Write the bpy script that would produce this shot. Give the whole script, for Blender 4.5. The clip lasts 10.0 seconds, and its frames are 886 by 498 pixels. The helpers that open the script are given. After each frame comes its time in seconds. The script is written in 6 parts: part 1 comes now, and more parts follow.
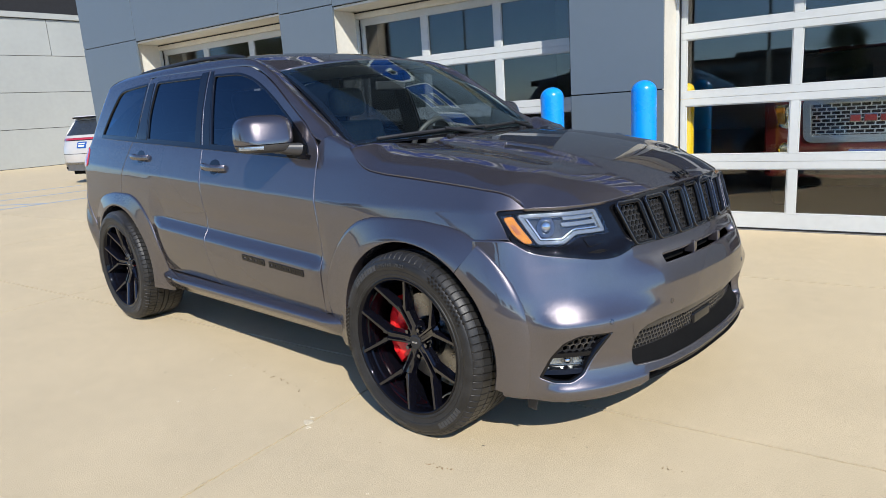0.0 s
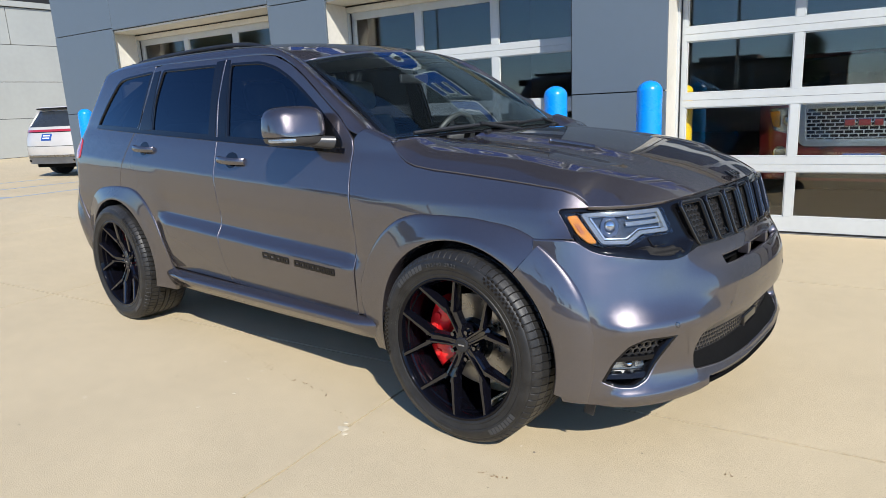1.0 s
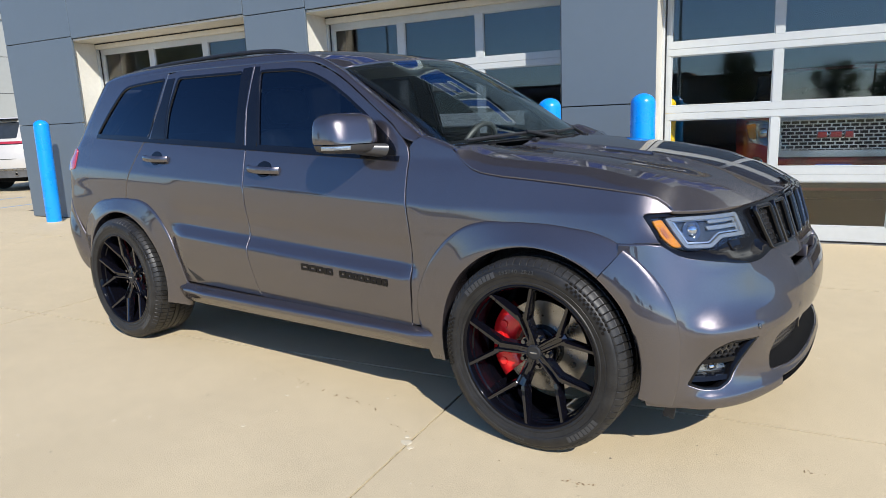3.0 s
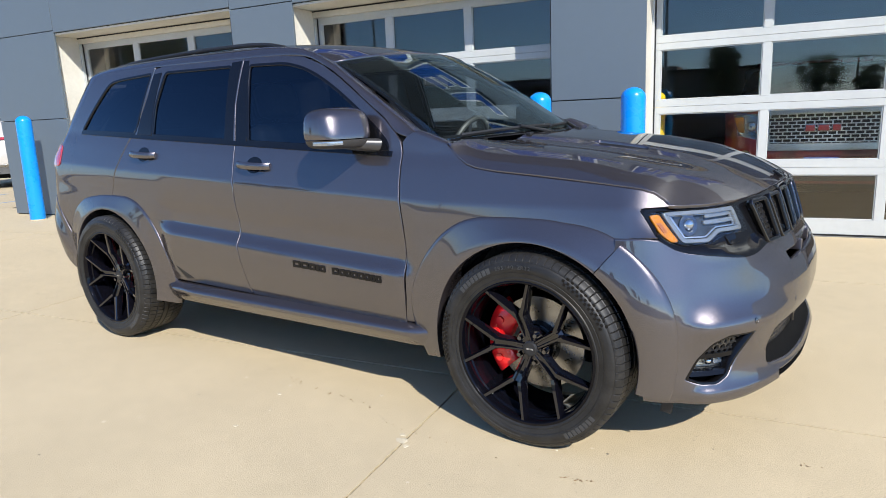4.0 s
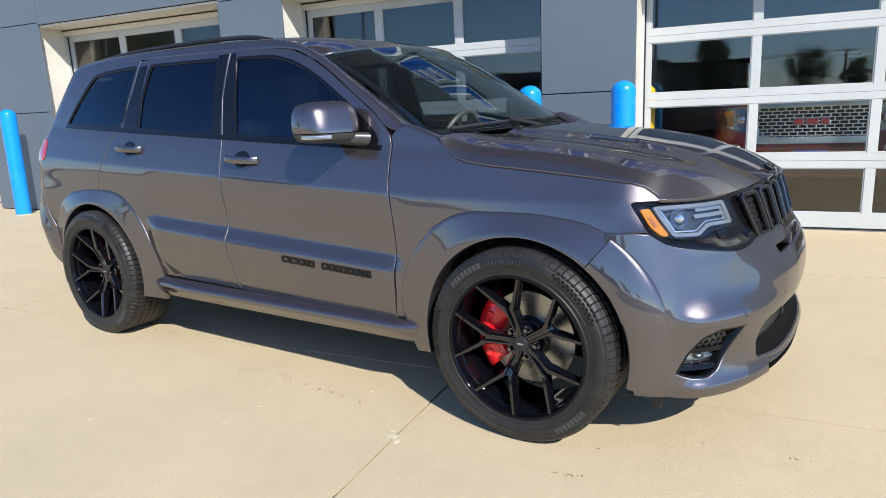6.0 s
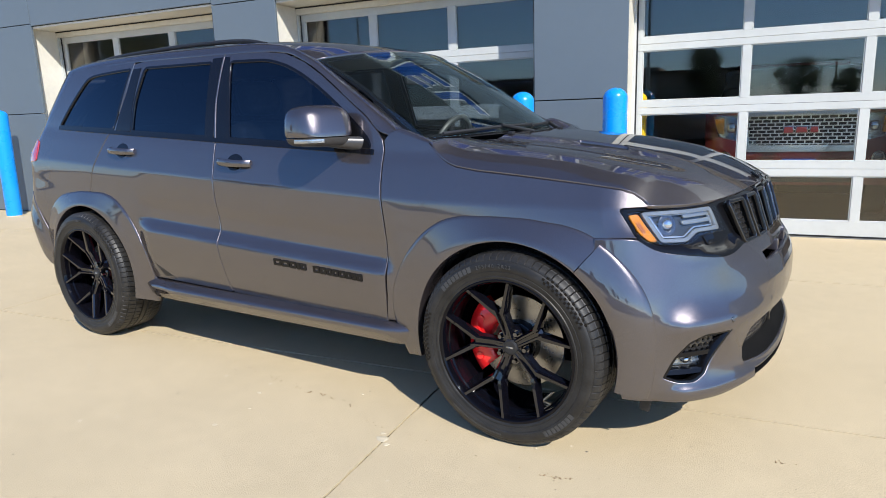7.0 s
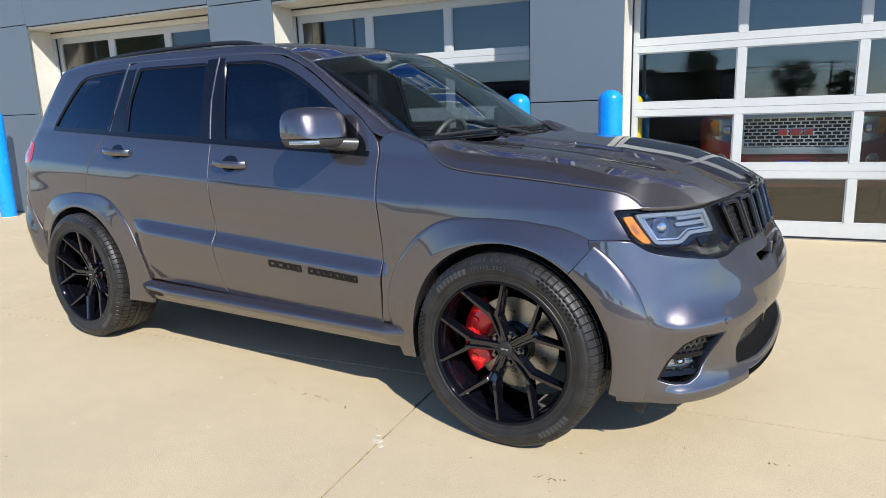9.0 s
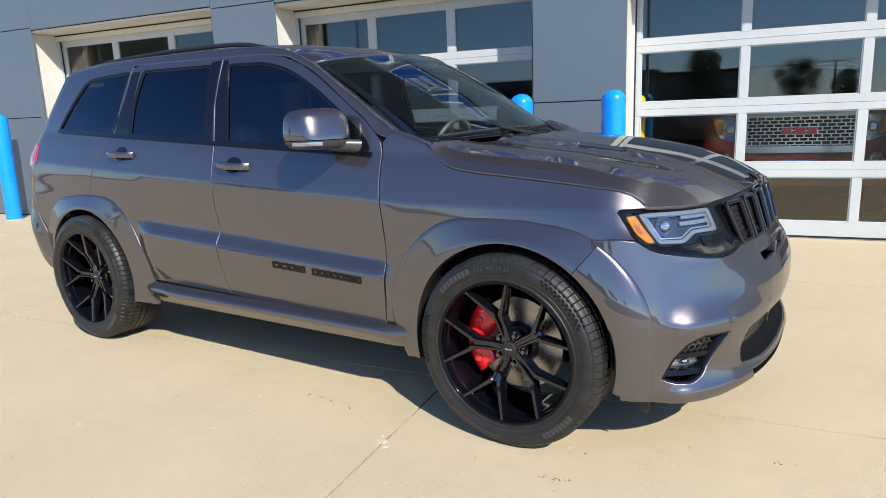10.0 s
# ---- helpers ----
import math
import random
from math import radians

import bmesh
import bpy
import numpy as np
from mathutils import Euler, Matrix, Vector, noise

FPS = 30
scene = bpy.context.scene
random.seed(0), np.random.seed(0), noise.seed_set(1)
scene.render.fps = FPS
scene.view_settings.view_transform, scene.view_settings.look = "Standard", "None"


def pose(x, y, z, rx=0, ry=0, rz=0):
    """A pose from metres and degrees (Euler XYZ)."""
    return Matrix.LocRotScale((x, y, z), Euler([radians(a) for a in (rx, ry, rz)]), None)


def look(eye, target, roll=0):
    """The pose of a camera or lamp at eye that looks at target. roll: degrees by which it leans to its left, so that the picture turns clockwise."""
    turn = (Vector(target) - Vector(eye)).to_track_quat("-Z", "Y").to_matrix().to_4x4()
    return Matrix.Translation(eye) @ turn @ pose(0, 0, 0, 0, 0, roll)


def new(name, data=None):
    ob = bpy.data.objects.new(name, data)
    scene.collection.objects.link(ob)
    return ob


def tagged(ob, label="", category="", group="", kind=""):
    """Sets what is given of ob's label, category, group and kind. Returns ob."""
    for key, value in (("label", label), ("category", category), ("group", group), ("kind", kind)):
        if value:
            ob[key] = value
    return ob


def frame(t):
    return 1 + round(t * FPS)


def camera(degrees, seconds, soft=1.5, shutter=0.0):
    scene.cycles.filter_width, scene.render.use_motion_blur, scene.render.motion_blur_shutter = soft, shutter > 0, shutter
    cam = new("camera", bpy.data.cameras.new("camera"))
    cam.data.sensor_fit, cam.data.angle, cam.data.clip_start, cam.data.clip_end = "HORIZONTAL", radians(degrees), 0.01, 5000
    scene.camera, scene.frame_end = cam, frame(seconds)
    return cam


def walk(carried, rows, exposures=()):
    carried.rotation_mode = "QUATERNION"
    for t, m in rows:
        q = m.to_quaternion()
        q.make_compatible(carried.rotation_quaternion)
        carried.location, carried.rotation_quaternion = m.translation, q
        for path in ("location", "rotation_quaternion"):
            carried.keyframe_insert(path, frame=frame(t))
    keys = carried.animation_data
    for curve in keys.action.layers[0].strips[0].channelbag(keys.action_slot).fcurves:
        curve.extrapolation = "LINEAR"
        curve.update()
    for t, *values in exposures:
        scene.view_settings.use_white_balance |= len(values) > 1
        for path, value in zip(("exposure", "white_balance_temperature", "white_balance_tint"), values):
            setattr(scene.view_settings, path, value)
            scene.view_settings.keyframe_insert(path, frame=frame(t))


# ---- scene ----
cam = camera(68.5, 10.0, soft=0.75)
# seconds, x, y, z, yaw, pitch, roll
PATH = [
    (0, 3.342, -2.635, 1.345, 42.66, -12.16, 3.72),
    (0.5, 3.213, -2.686, 1.335, 41.81, -12.17, 2.19),
    (1, 3.017, -2.780, 1.339, 39.75, -12.37, 2.62),
    (1.5, 2.941, -2.894, 1.324, 35.03, -11.41, -0.10),
    (2, 2.895, -3.030, 1.335, 34.88, -11.40, 2.57),
    (2.5, 2.691, -3.068, 1.329, 35.02, -11.18, 2.42),
    (4, 2.558, -3.059, 1.330, 33.60, -11.86, 2.56),
    (4.5, 2.559, -3.054, 1.333, 33.37, -11.95, 2.84),
    (5, 2.546, -3.043, 1.330, 33.00, -12.52, 2.74),
    (5.5, 2.546, -3.039, 1.330, 32.91, -12.59, 2.72),
    (7, 2.568, -3.056, 1.330, 32.24, -12.03, 2.01),
    (7.5, 2.572, -3.061, 1.331, 32.03, -12.08, 1.94),
    (8, 2.571, -3.057, 1.329, 31.93, -12.04, 1.90),
    (8.5, 2.570, -3.054, 1.330, 31.91, -11.99, 1.63),
    (9, 2.574, -3.054, 1.331, 31.94, -11.91, 1.90),
    (9.5, 2.576, -3.054, 1.333, 32.00, -11.85, 2.15),
    (10, 2.576, -3.055, 1.330, 32.21, -11.83, 2.21),
]
walk(cam, [(t, pose(x, y, z, 90 + pitch, roll, yaw)) for t, x, y, z, yaw, pitch, roll in PATH],
     exposures=[(0.0, 0.31), (2.7, 0.31), (4.0, 0.44), (10.0, 0.44)])

# ---- light ----
SUN_TO = Vector((0.6455, -0.452, 0.6157)).normalized()
world = bpy.data.worlds.new("sky")
scene.world = world
world.use_nodes = True
wn = world.node_tree.nodes
sky = wn.new("ShaderNodeTexSky")
sky.sky_type = "NISHITA"
sky.sun_disc = False
sky.sun_elevation = math.asin(SUN_TO.z)
sky.sun_rotation = math.atan2(SUN_TO.x, SUN_TO.y)
sky.air_density, sky.dust_density, sky.ozone_density = 0.75, 0.2, 9.0
wn["Background"].inputs["Strength"].default_value = 0.162
world.node_tree.links.new(sky.outputs[0], wn["Background"].inputs["Color"])
sun = new("sun", bpy.data.lights.new("sun", "SUN"))
sun.data.energy, sun.data.angle, sun.data.color = 4.5, radians(0.53), (1.0, 0.965, 0.905)
sun.matrix_world = look((0, 0, 0), -SUN_TO)


# ---- materials ----
def mat(name, col, rough=0.5, metal=0.0, var=0.12, scale=6.0, bump=0.0, bscale=80.0, coat=0.0, spec=0.5, tint=None, rvar=0.08, emit=0.0):
    """Principled material with colour variation at two scales, uneven gloss and fine relief."""
    m = bpy.data.materials.new(name)
    m.use_nodes = True
    n, l = m.node_tree.nodes, m.node_tree.links
    b = n["Principled BSDF"]
    co = n.new("ShaderNodeTexCoord")
    mixes = []
    for sc, det in ((scale, 4.0), (scale * 9.0, 2.0)):
        t = n.new("ShaderNodeTexNoise")
        t.inputs["Scale"].default_value, t.inputs["Detail"].default_value = sc, det
        l.new(co.outputs["Object"], t.inputs["Vector"])
        mixes.append(t)
    add = n.new("ShaderNodeMath")
    add.operation = "MULTIPLY_ADD"
    add.inputs[1].default_value = 0.65
    half = n.new("ShaderNodeMath")
    half.operation = "MULTIPLY"
    half.inputs[1].default_value = 0.35
    l.new(mixes[1].outputs["Fac"], half.inputs[0])
    l.new(mixes[0].outputs["Fac"], add.inputs[0])
    l.new(half.outputs[0], add.inputs[2])
    ramp = n.new("ShaderNodeValToRGB")
    lo = tint or [c * (1 - 1.6 * var) for c in col]
    hi = [min(1.0, c * (1 + 1.2 * var)) for c in col]
    ramp.color_ramp.elements[0].position, ramp.color_ramp.elements[1].position = 0.32, 0.68
    ramp.color_ramp.elements[0].color, ramp.color_ramp.elements[1].color = (*lo, 1), (*hi, 1)
    l.new(add.outputs[0], ramp.inputs[0])
    l.new(ramp.outputs[0], b.inputs["Base Color"])
    rr = n.new("ShaderNodeMapRange")
    rr.inputs[3].default_value, rr.inputs[4].default_value = max(0.01, rough * (1 - rvar * 2)), min(1.0, rough * (1 + rvar * 2))
    l.new(mixes[0].outputs["Fac"], rr.inputs[0])
    l.new(rr.outputs[0], b.inputs["Roughness"])
    b.inputs["Metallic"].default_value = metal
    b.inputs["Specular IOR Level"].default_value = spec
    b.inputs["Coat Weight"].default_value = coat
    b.inputs["Coat Roughness"].default_value = 0.025
    if emit:
        b.inputs["Emission Color"].default_value = (*col, 1)
        b.inputs["Emission Strength"].default_value = emit
    if bump:
        t = n.new("ShaderNodeTexNoise")
        t.inputs["Scale"].default_value, t.inputs["Detail"].default_value = bscale, 5.0
        l.new(co.outputs["Object"], t.inputs["Vector"])
        bp = n.new("ShaderNodeBump")
        bp.inputs["Strength"].default_value, bp.inputs["Distance"].default_value = bump, 0.004
        l.new(t.outputs["Fac"], bp.inputs["Height"])
        l.new(bp.outputs[0], b.inputs["Normal"])
    return m


def flake_paint(name, col, flake, scatter):
    """Metallic car paint: fine flakes over a scattering base, under a clear coat."""
    m = bpy.data.materials.new(name)
    m.use_nodes = True
    n, l = m.node_tree.nodes, m.node_tree.links
    b = n["Principled BSDF"]
    co = n.new("ShaderNodeTexCoord")
    v = n.new("ShaderNodeTexVoronoi")
    v.inputs["Scale"].default_value = 1000.0
    l.new(co.outputs["Object"], v.inputs["Vector"])
    ramp = n.new("ShaderNodeValToRGB")
    ramp.color_ramp.elements[0].color, ramp.color_ramp.elements[1].color = (*col, 1), (*flake, 1)
    ramp.color_ramp.elements[0].position, ramp.color_ramp.elements[1].position = 0.45, 0.95
    sep = n.new("ShaderNodeSeparateColor")
    l.new(v.outputs["Color"], sep.inputs[0])
    l.new(sep.outputs[0], ramp.inputs[0])
    nm = n.new("ShaderNodeBump")
    nm.inputs["Strength"].default_value, nm.inputs["Distance"].default_value = 0.06, 0.0006
    l.new(sep.outputs[1], nm.inputs["Height"])
    n.remove(b)
    wide, tight, under, clear, fr, mx = (n.new("ShaderNode" + k) for k in ("BsdfGlossy", "BsdfGlossy", "MixShader", "BsdfGlossy", "Fresnel", "MixShader"))
    for lobe, rough in ((wide, 0.62), (tight, 0.35)):
        lobe.distribution = "BECKMANN"
        lobe.inputs["Roughness"].default_value = rough
        l.new(ramp.outputs[0], lobe.inputs["Color"])
        l.new(nm.outputs[0], lobe.inputs["Normal"])
    under.inputs[0].default_value = 0.92
    l.new(wide.outputs[0], under.inputs[1])
    l.new(tight.outputs[0], under.inputs[2])
    base, both = n.new("ShaderNodeBsdfDiffuse"), n.new("ShaderNodeAddShader")
    base.inputs["Color"].default_value = (*scatter, 1)
    l.new(under.outputs[0], both.inputs[0])
    l.new(base.outputs[0], both.inputs[1])
    clear.inputs["Roughness"].default_value = 0.012
    fr.inputs["IOR"].default_value = 2.12
    l.new(fr.outputs[0], mx.inputs[0])
    l.new(both.outputs[0], mx.inputs[1])
    l.new(clear.outputs[0], mx.inputs[2])
    l.new(mx.outputs[0], n["Material Output"].inputs[0])
    return m


def glass(name, tint, rough=0.0, ior=1.5, gloss_tint=(0.95, 0.97, 1.0)):
    """Thin glass: lets tinted light through and mirrors by its Fresnel gloss, whose colour corrects the mirrored sky's
    hue.
    """
    m = bpy.data.materials.new(name)
    m.use_nodes = True
    n, l = m.node_tree.nodes, m.node_tree.links
    n.remove(n["Principled BSDF"])
    tr, gl, fr, up, fit, mx = (n.new("ShaderNode" + k) for k in ("BsdfTransparent", "BsdfGlossy", "LayerWeight", "Math", "Math", "MixShader"))
    tr.inputs["Color"].default_value = (*tint, 1)
    gl.inputs["Roughness"].default_value = rough
    gl.inputs["Color"].default_value = (*gloss_tint, 1)
    base = ((ior - 1) / (ior + 1)) ** 2
    up.operation, fit.operation = "POWER", "MULTIPLY_ADD"
    up.inputs[1].default_value = 5.0
    fit.inputs[1].default_value, fit.inputs[2].default_value = 1 - base, base
    l.new(fr.outputs["Facing"], up.inputs[0])
    l.new(up.outputs[0], fit.inputs[0])
    l.new(fit.outputs[0], mx.inputs[0])
    l.new(tr.outputs[0], mx.inputs[1])
    l.new(gl.outputs[0], mx.inputs[2])
    l.new(mx.outputs[0], n["Material Output"].inputs[0])
    return m


def concrete(name, col):
    """Broom-finished concrete with stains, pits and slab-to-slab variation."""
    m = mat(name, col, rough=0.85, var=0.05, scale=1.1, spec=0.25)
    n, l = m.node_tree.nodes, m.node_tree.links
    b = n["Principled BSDF"]
    co = n.new("ShaderNodeTexCoord")
    fine = n.new("ShaderNodeTexNoise")
    fine.inputs["Scale"].default_value, fine.inputs["Detail"].default_value = 210.0, 8.0
    pits = n.new("ShaderNodeTexVoronoi")
    pits.inputs["Scale"].default_value = 17.0
    broom = n.new("ShaderNodeTexWave")
    broom.inputs["Scale"].default_value, broom.inputs["Distortion"].default_value = 38.0, 6.0
    info = n.new("ShaderNodeObjectInfo")
    for t in (fine, pits, broom):
        l.new(co.outputs["Object"], t.inputs["Vector"])
    edge = n.new("ShaderNodeMapRange")
    edge.inputs[1].default_value, edge.inputs[2].default_value = 0.0, 0.09
    edge.inputs[3].default_value, edge.inputs[4].default_value = 0.72, 1.0
    l.new(pits.outputs["Distance"], edge.inputs[0])
    slab = n.new("ShaderNodeMapRange")
    slab.inputs[3].default_value, slab.inputs[4].default_value = 0.985, 1.015
    l.new(info.outputs["Random"], slab.inputs[0])
    mul = n.new("ShaderNodeMath")
    mul.operation = "MULTIPLY"
    l.new(edge.outputs[0], mul.inputs[0])
    l.new(slab.outputs[0], mul.inputs[1])
    grain = n.new("ShaderNodeMapRange")
    grain.inputs[1].default_value, grain.inputs[2].default_value = 0.3, 0.7
    grain.inputs[3].default_value, grain.inputs[4].default_value = 0.74, 1.23
    l.new(fine.outputs["Fac"], grain.inputs[0])
    mul2 = n.new("ShaderNodeMath")
    mul2.operation = "MULTIPLY"
    l.new(mul.outputs[0], mul2.inputs[0])
    l.new(grain.outputs[0], mul2.inputs[1])
    mix = n.new("ShaderNodeMixRGB")
    mix.blend_type = "MULTIPLY"
    mix.inputs[0].default_value = 1.0
    old = b.inputs["Base Color"].links[0].from_socket
    l.new(old, mix.inputs[1])
    l.new(mul2.outputs[0], mix.inputs[2])
    l.new(mix.outputs[0], b.inputs["Base Color"])
    last = mix
    for sc, cut, size, shade in ((5.5, 0.45, 0.035, (0.22, 0.20, 0.18)), (13.0, 0.55, 0.06, (0.30, 0.27, 0.23)), (31.0, 0.55, 0.11, (0.34, 0.30, 0.25)), (61.0, 0.6, 0.16, (0.44, 0.39, 0.32)), (7.0, 0.55, 0.07, (0.95, 0.90, 0.78)), (2.1, 0.7, 0.03, (0.98, 0.93, 0.82))):
        vor = n.new("ShaderNodeTexVoronoi")
        vor.inputs["Scale"].default_value = sc
        l.new(co.outputs["Object"], vor.inputs["Vector"])
        pick = n.new("ShaderNodeSeparateColor")
        l.new(vor.outputs["Color"], pick.inputs[0])
        rad = n.new("ShaderNodeMapRange")
        rad.inputs[1].default_value, rad.inputs[2].default_value = cut, 1.0
        rad.inputs[3].default_value, rad.inputs[4].default_value = 0.0, size
        l.new(pick.outputs[0], rad.inputs[0])
        near = n.new("ShaderNodeMath")
        near.operation = "LESS_THAN"
        l.new(vor.outputs["Distance"], near.inputs[0])
        l.new(rad.outputs[0], near.inputs[1])
        sp = n.new("ShaderNodeMixRGB")
        sp.inputs[2].default_value = (*[c * k for c, k in zip(shade, (0.72, 0.66, 0.56))], 1)
        l.new(near.outputs[0], sp.inputs[0])
        l.new(last.outputs[0], sp.inputs[1])
        last = sp
    l.new(last.outputs[0], b.inputs["Base Color"])
    hgt = n.new("ShaderNodeMath")
    hgt.operation = "MULTIPLY_ADD"
    hgt.inputs[1].default_value = 0.07
    l.new(broom.outputs["Fac"], hgt.inputs[0])
    l.new(fine.outputs["Fac"], hgt.inputs[2])
    bp = n.new("ShaderNodeBump")
    bp.inputs["Strength"].default_value, bp.inputs["Distance"].default_value = 0.4, 0.003
    l.new(hgt.outputs[0], bp.inputs["Height"])
    l.new(bp.outputs[0], b.inputs["Normal"])
    return m


PAINT = flake_paint("granite_metallic_paint", (0.050, 0.0450, 0.0485), (0.128, 0.115, 0.123), (0.0235, 0.0205, 0.0222))
BLACK_GLOSS = mat("gloss_black", (0.005, 0.005, 0.006), rough=0.03, spec=0.32, var=0.1)
BLACK_TRIM = mat("black_trim", (0.014, 0.014, 0.015), rough=0.45, var=0.2, bump=0.1, bscale=400)
DARK = mat("dark_underside", (0.006, 0.006, 0.006), rough=0.85, var=0.2, spec=0.08)
RUBBER = mat("tyre_rubber", (0.019, 0.018, 0.0168), rough=0.46, var=0.35, spec=0.38, scale=14, bump=0.12, bscale=300)
BARREL = mat("satin_black_barrel", (0.003, 0.003, 0.005), rough=0.05, spec=0.22, var=0.1)
RUBBER_PRINT = mat("moulded_rubber", (0.045, 0.045, 0.045), rough=0.5, var=0.1)
WHEEL = mat("gloss_black_alloy", (0.0035, 0.0035, 0.006), rough=0.015, var=0.1, spec=0.85)
STEEL = mat("brushed_steel", (0.34, 0.33, 0.31), rough=0.28, metal=1.0, var=0.12, scale=20)
TRUCK_CHROME = mat("satin_chrome", (0.78, 0.79, 0.80), rough=0.3, metal=1.0, var=0.05)
FELT = mat("liner_felt", (0.05, 0.05, 0.052), rough=0.95, var=0.5, scale=60, bump=0.8, bscale=160)
CHROME = mat("chrome", (0.75, 0.76, 0.78), rough=0.06, metal=1.0, var=0.04)
DARK_CHROME = mat("dark_chrome", (0.16, 0.16, 0.17), rough=0.16, metal=1.0, var=0.05)
CALIPER = mat("red_caliper_paint", (0.85, 0.016, 0.018), rough=0.25, coat=0.6, var=0.08)
AMBER = mat("amber_plastic", (0.57, 0.195, 0.001), rough=0.3, coat=0.15, spec=0.3, var=0.15, scale=60)
AMBER_DARK = mat("amber_reflector", (0.34, 0.085, 0.004), rough=0.3, coat=0.5, var=0.2, scale=90)
RED_LAMP = mat("red_lamp", (0.38, 0.02, 0.03), rough=0.12, coat=1.0, var=0.1)
LAMP_WHITE = mat("lamp_reflector", (0.46, 0.48, 0.50), rough=0.2, metal=0.8, var=0.1, scale=40)
LIGHT_GUIDE = mat("light_guide", (0.27, 0.28, 0.282), rough=0.12, metal=0.5, var=0.15, scale=60)
LAMP_BOWL = mat("lamp_bowl", (0.05, 0.056, 0.064), rough=0.18, metal=0.35, var=0.1, scale=30)
LAMP_GREY = mat("lamp_bezel", (0.085, 0.09, 0.10), rough=0.22, metal=0.7, var=0.1)
GASKET = mat("black_rubber_gasket", (0.004, 0.004, 0.006), rough=0.06, var=0.1, spec=0.42)
MESH = mat("grey_black_mesh", (0.032, 0.031, 0.031), rough=0.16, var=0.15, spec=0.9)
LEATHER = mat("black_leather", (0.105, 0.108, 0.105), rough=0.55, var=0.2, bump=0.2, bscale=250)
WHEEL_LEATHER = mat("grey_leather", (0.04, 0.042, 0.041), rough=0.5, var=0.1, bump=0.1, bscale=300)
# The gloss colours put the wanted sky hue into the panes' reflections.
GLASS_CLEAR = glass("windscreen_glass", (0.90, 0.99, 0.95), ior=1.9, gloss_tint=(0.86, 1.0, 0.97))
GLASS_TINT = glass("privacy_glass", (0.035, 0.04, 0.05), ior=1.72, gloss_tint=(0.62, 0.80, 1.0))
GLASS_FRONT = glass("front_side_glass", (0.15, 0.175, 0.21), ior=1.7, gloss_tint=(0.62, 0.80, 1.0))
GLASS_LENS = glass("lamp_lens", (0.88, 0.92, 0.95), ior=1.5)
GLASS_DOOR = glass("garage_glass", (0.90, 0.92, 0.90), ior=1.68, gloss_tint=(1.0, 0.93, 0.85))
PANEL_SILVER = mat("silver_metal_panel", (0.22, 0.25, 0.255), rough=0.42, metal=0.2, var=0.05, scale=1.2)
PANEL = mat("grey_metal_panel", (0.120, 0.150, 0.176), rough=0.46, metal=0.12, var=0.018, scale=1.2)
PANEL_UNSEEN = mat("unseen_dark_panel", (0.034, 0.038, 0.042), rough=0.5, metal=0.1, var=0.03, scale=1.2)
GAP = mat("panel_gap", (0.01, 0.01, 0.011), rough=0.8)
WHITE = mat("white_powder_coat", (0.515, 0.53, 0.512), rough=0.42, var=0.04, scale=2)
CREAM = mat("cream_jamb_paint", (0.66, 0.63, 0.55), rough=0.5, var=0.06, scale=2)
ANNEX = mat("light_grey_panel", (0.352, 0.360, 0.330), rough=0.5, var=0.04, scale=0.6)
BLUE = mat("blue_bollard_sleeve", (0.002, 0.275, 0.84), rough=0.28, var=0.04, coat=0.2)
YELLOW = mat("yellow_bollard_paint", (0.85, 0.55, 0.01), rough=0.4, var=0.06)
CONCRETE = concrete("concrete", (0.572, 0.468, 0.303))
CRUMB = mat("brown_joint_filler", (0.27, 0.18, 0.09), rough=0.9, var=0.45, scale=90, bump=0.4, bscale=300)
CHIP = mat("pale_spalled_concrete", (0.60, 0.52, 0.37), rough=0.9, var=0.15, scale=60, bump=0.4, bscale=200)
JOINT = mat("joint_sealant", (0.045, 0.04, 0.033), rough=0.9, var=0.3, scale=12, bump=0.3)
ASPHALT = mat("asphalt", (0.070, 0.068, 0.065), rough=0.9, var=0.25, scale=4, bump=0.5)
GRASS = mat("grass", (0.16, 0.16, 0.07), rough=0.9, var=0.4, scale=3, bump=0.6)
LEAF = mat("leaves", (0.075, 0.105, 0.035), rough=0.6, var=0.45, scale=5)
BARK = mat("bark", (0.11, 0.085, 0.06), rough=0.9, var=0.3, bump=0.6, bscale=40)
BRICK_FAR = mat("far_facade", (0.25, 0.20, 0.16), rough=0.85, var=0.1, scale=2)
GLASS_FAR = mat("far_window", (0.03, 0.035, 0.04), rough=0.1, var=0.1)
FLOOR_IN = mat("garage_floor", (0.20, 0.19, 0.175), rough=0.4, var=0.15, scale=2)
WALL_IN = mat("garage_wall", (0.32, 0.32, 0.31), rough=0.7, var=0.06)
SATIN_DARK = mat("satin_dark_plate", (0.030, 0.028, 0.026), rough=0.22, var=0.1)
MIRROR_GREY = mat("satin_grey_plastic", (0.04, 0.038, 0.037), rough=0.3, var=0.1)
SUV_GREY = mat("grey_bumper_plastic", (0.10, 0.10, 0.10), rough=0.45, var=0.15)
SUV_WHITE = mat("pearl_white_paint", (0.50, 0.475, 0.44), rough=0.3, coat=1.0, var=0.03)
TRUCK_RED = mat("dark_red_paint", (0.11, 0.010, 0.013), rough=0.3, coat=1.0, metal=0.3, var=0.08)
SIGN_BLUE = mat("sign_blue", (0.014, 0.075, 0.32), rough=0.35, var=0.06)
SIGN_WHITE = mat("sign_white", (0.82, 0.82, 0.82), rough=0.4, var=0.03)
SIGN_RED = mat("sign_red", (0.15, 0.009, 0.010), rough=0.3, var=0.05)
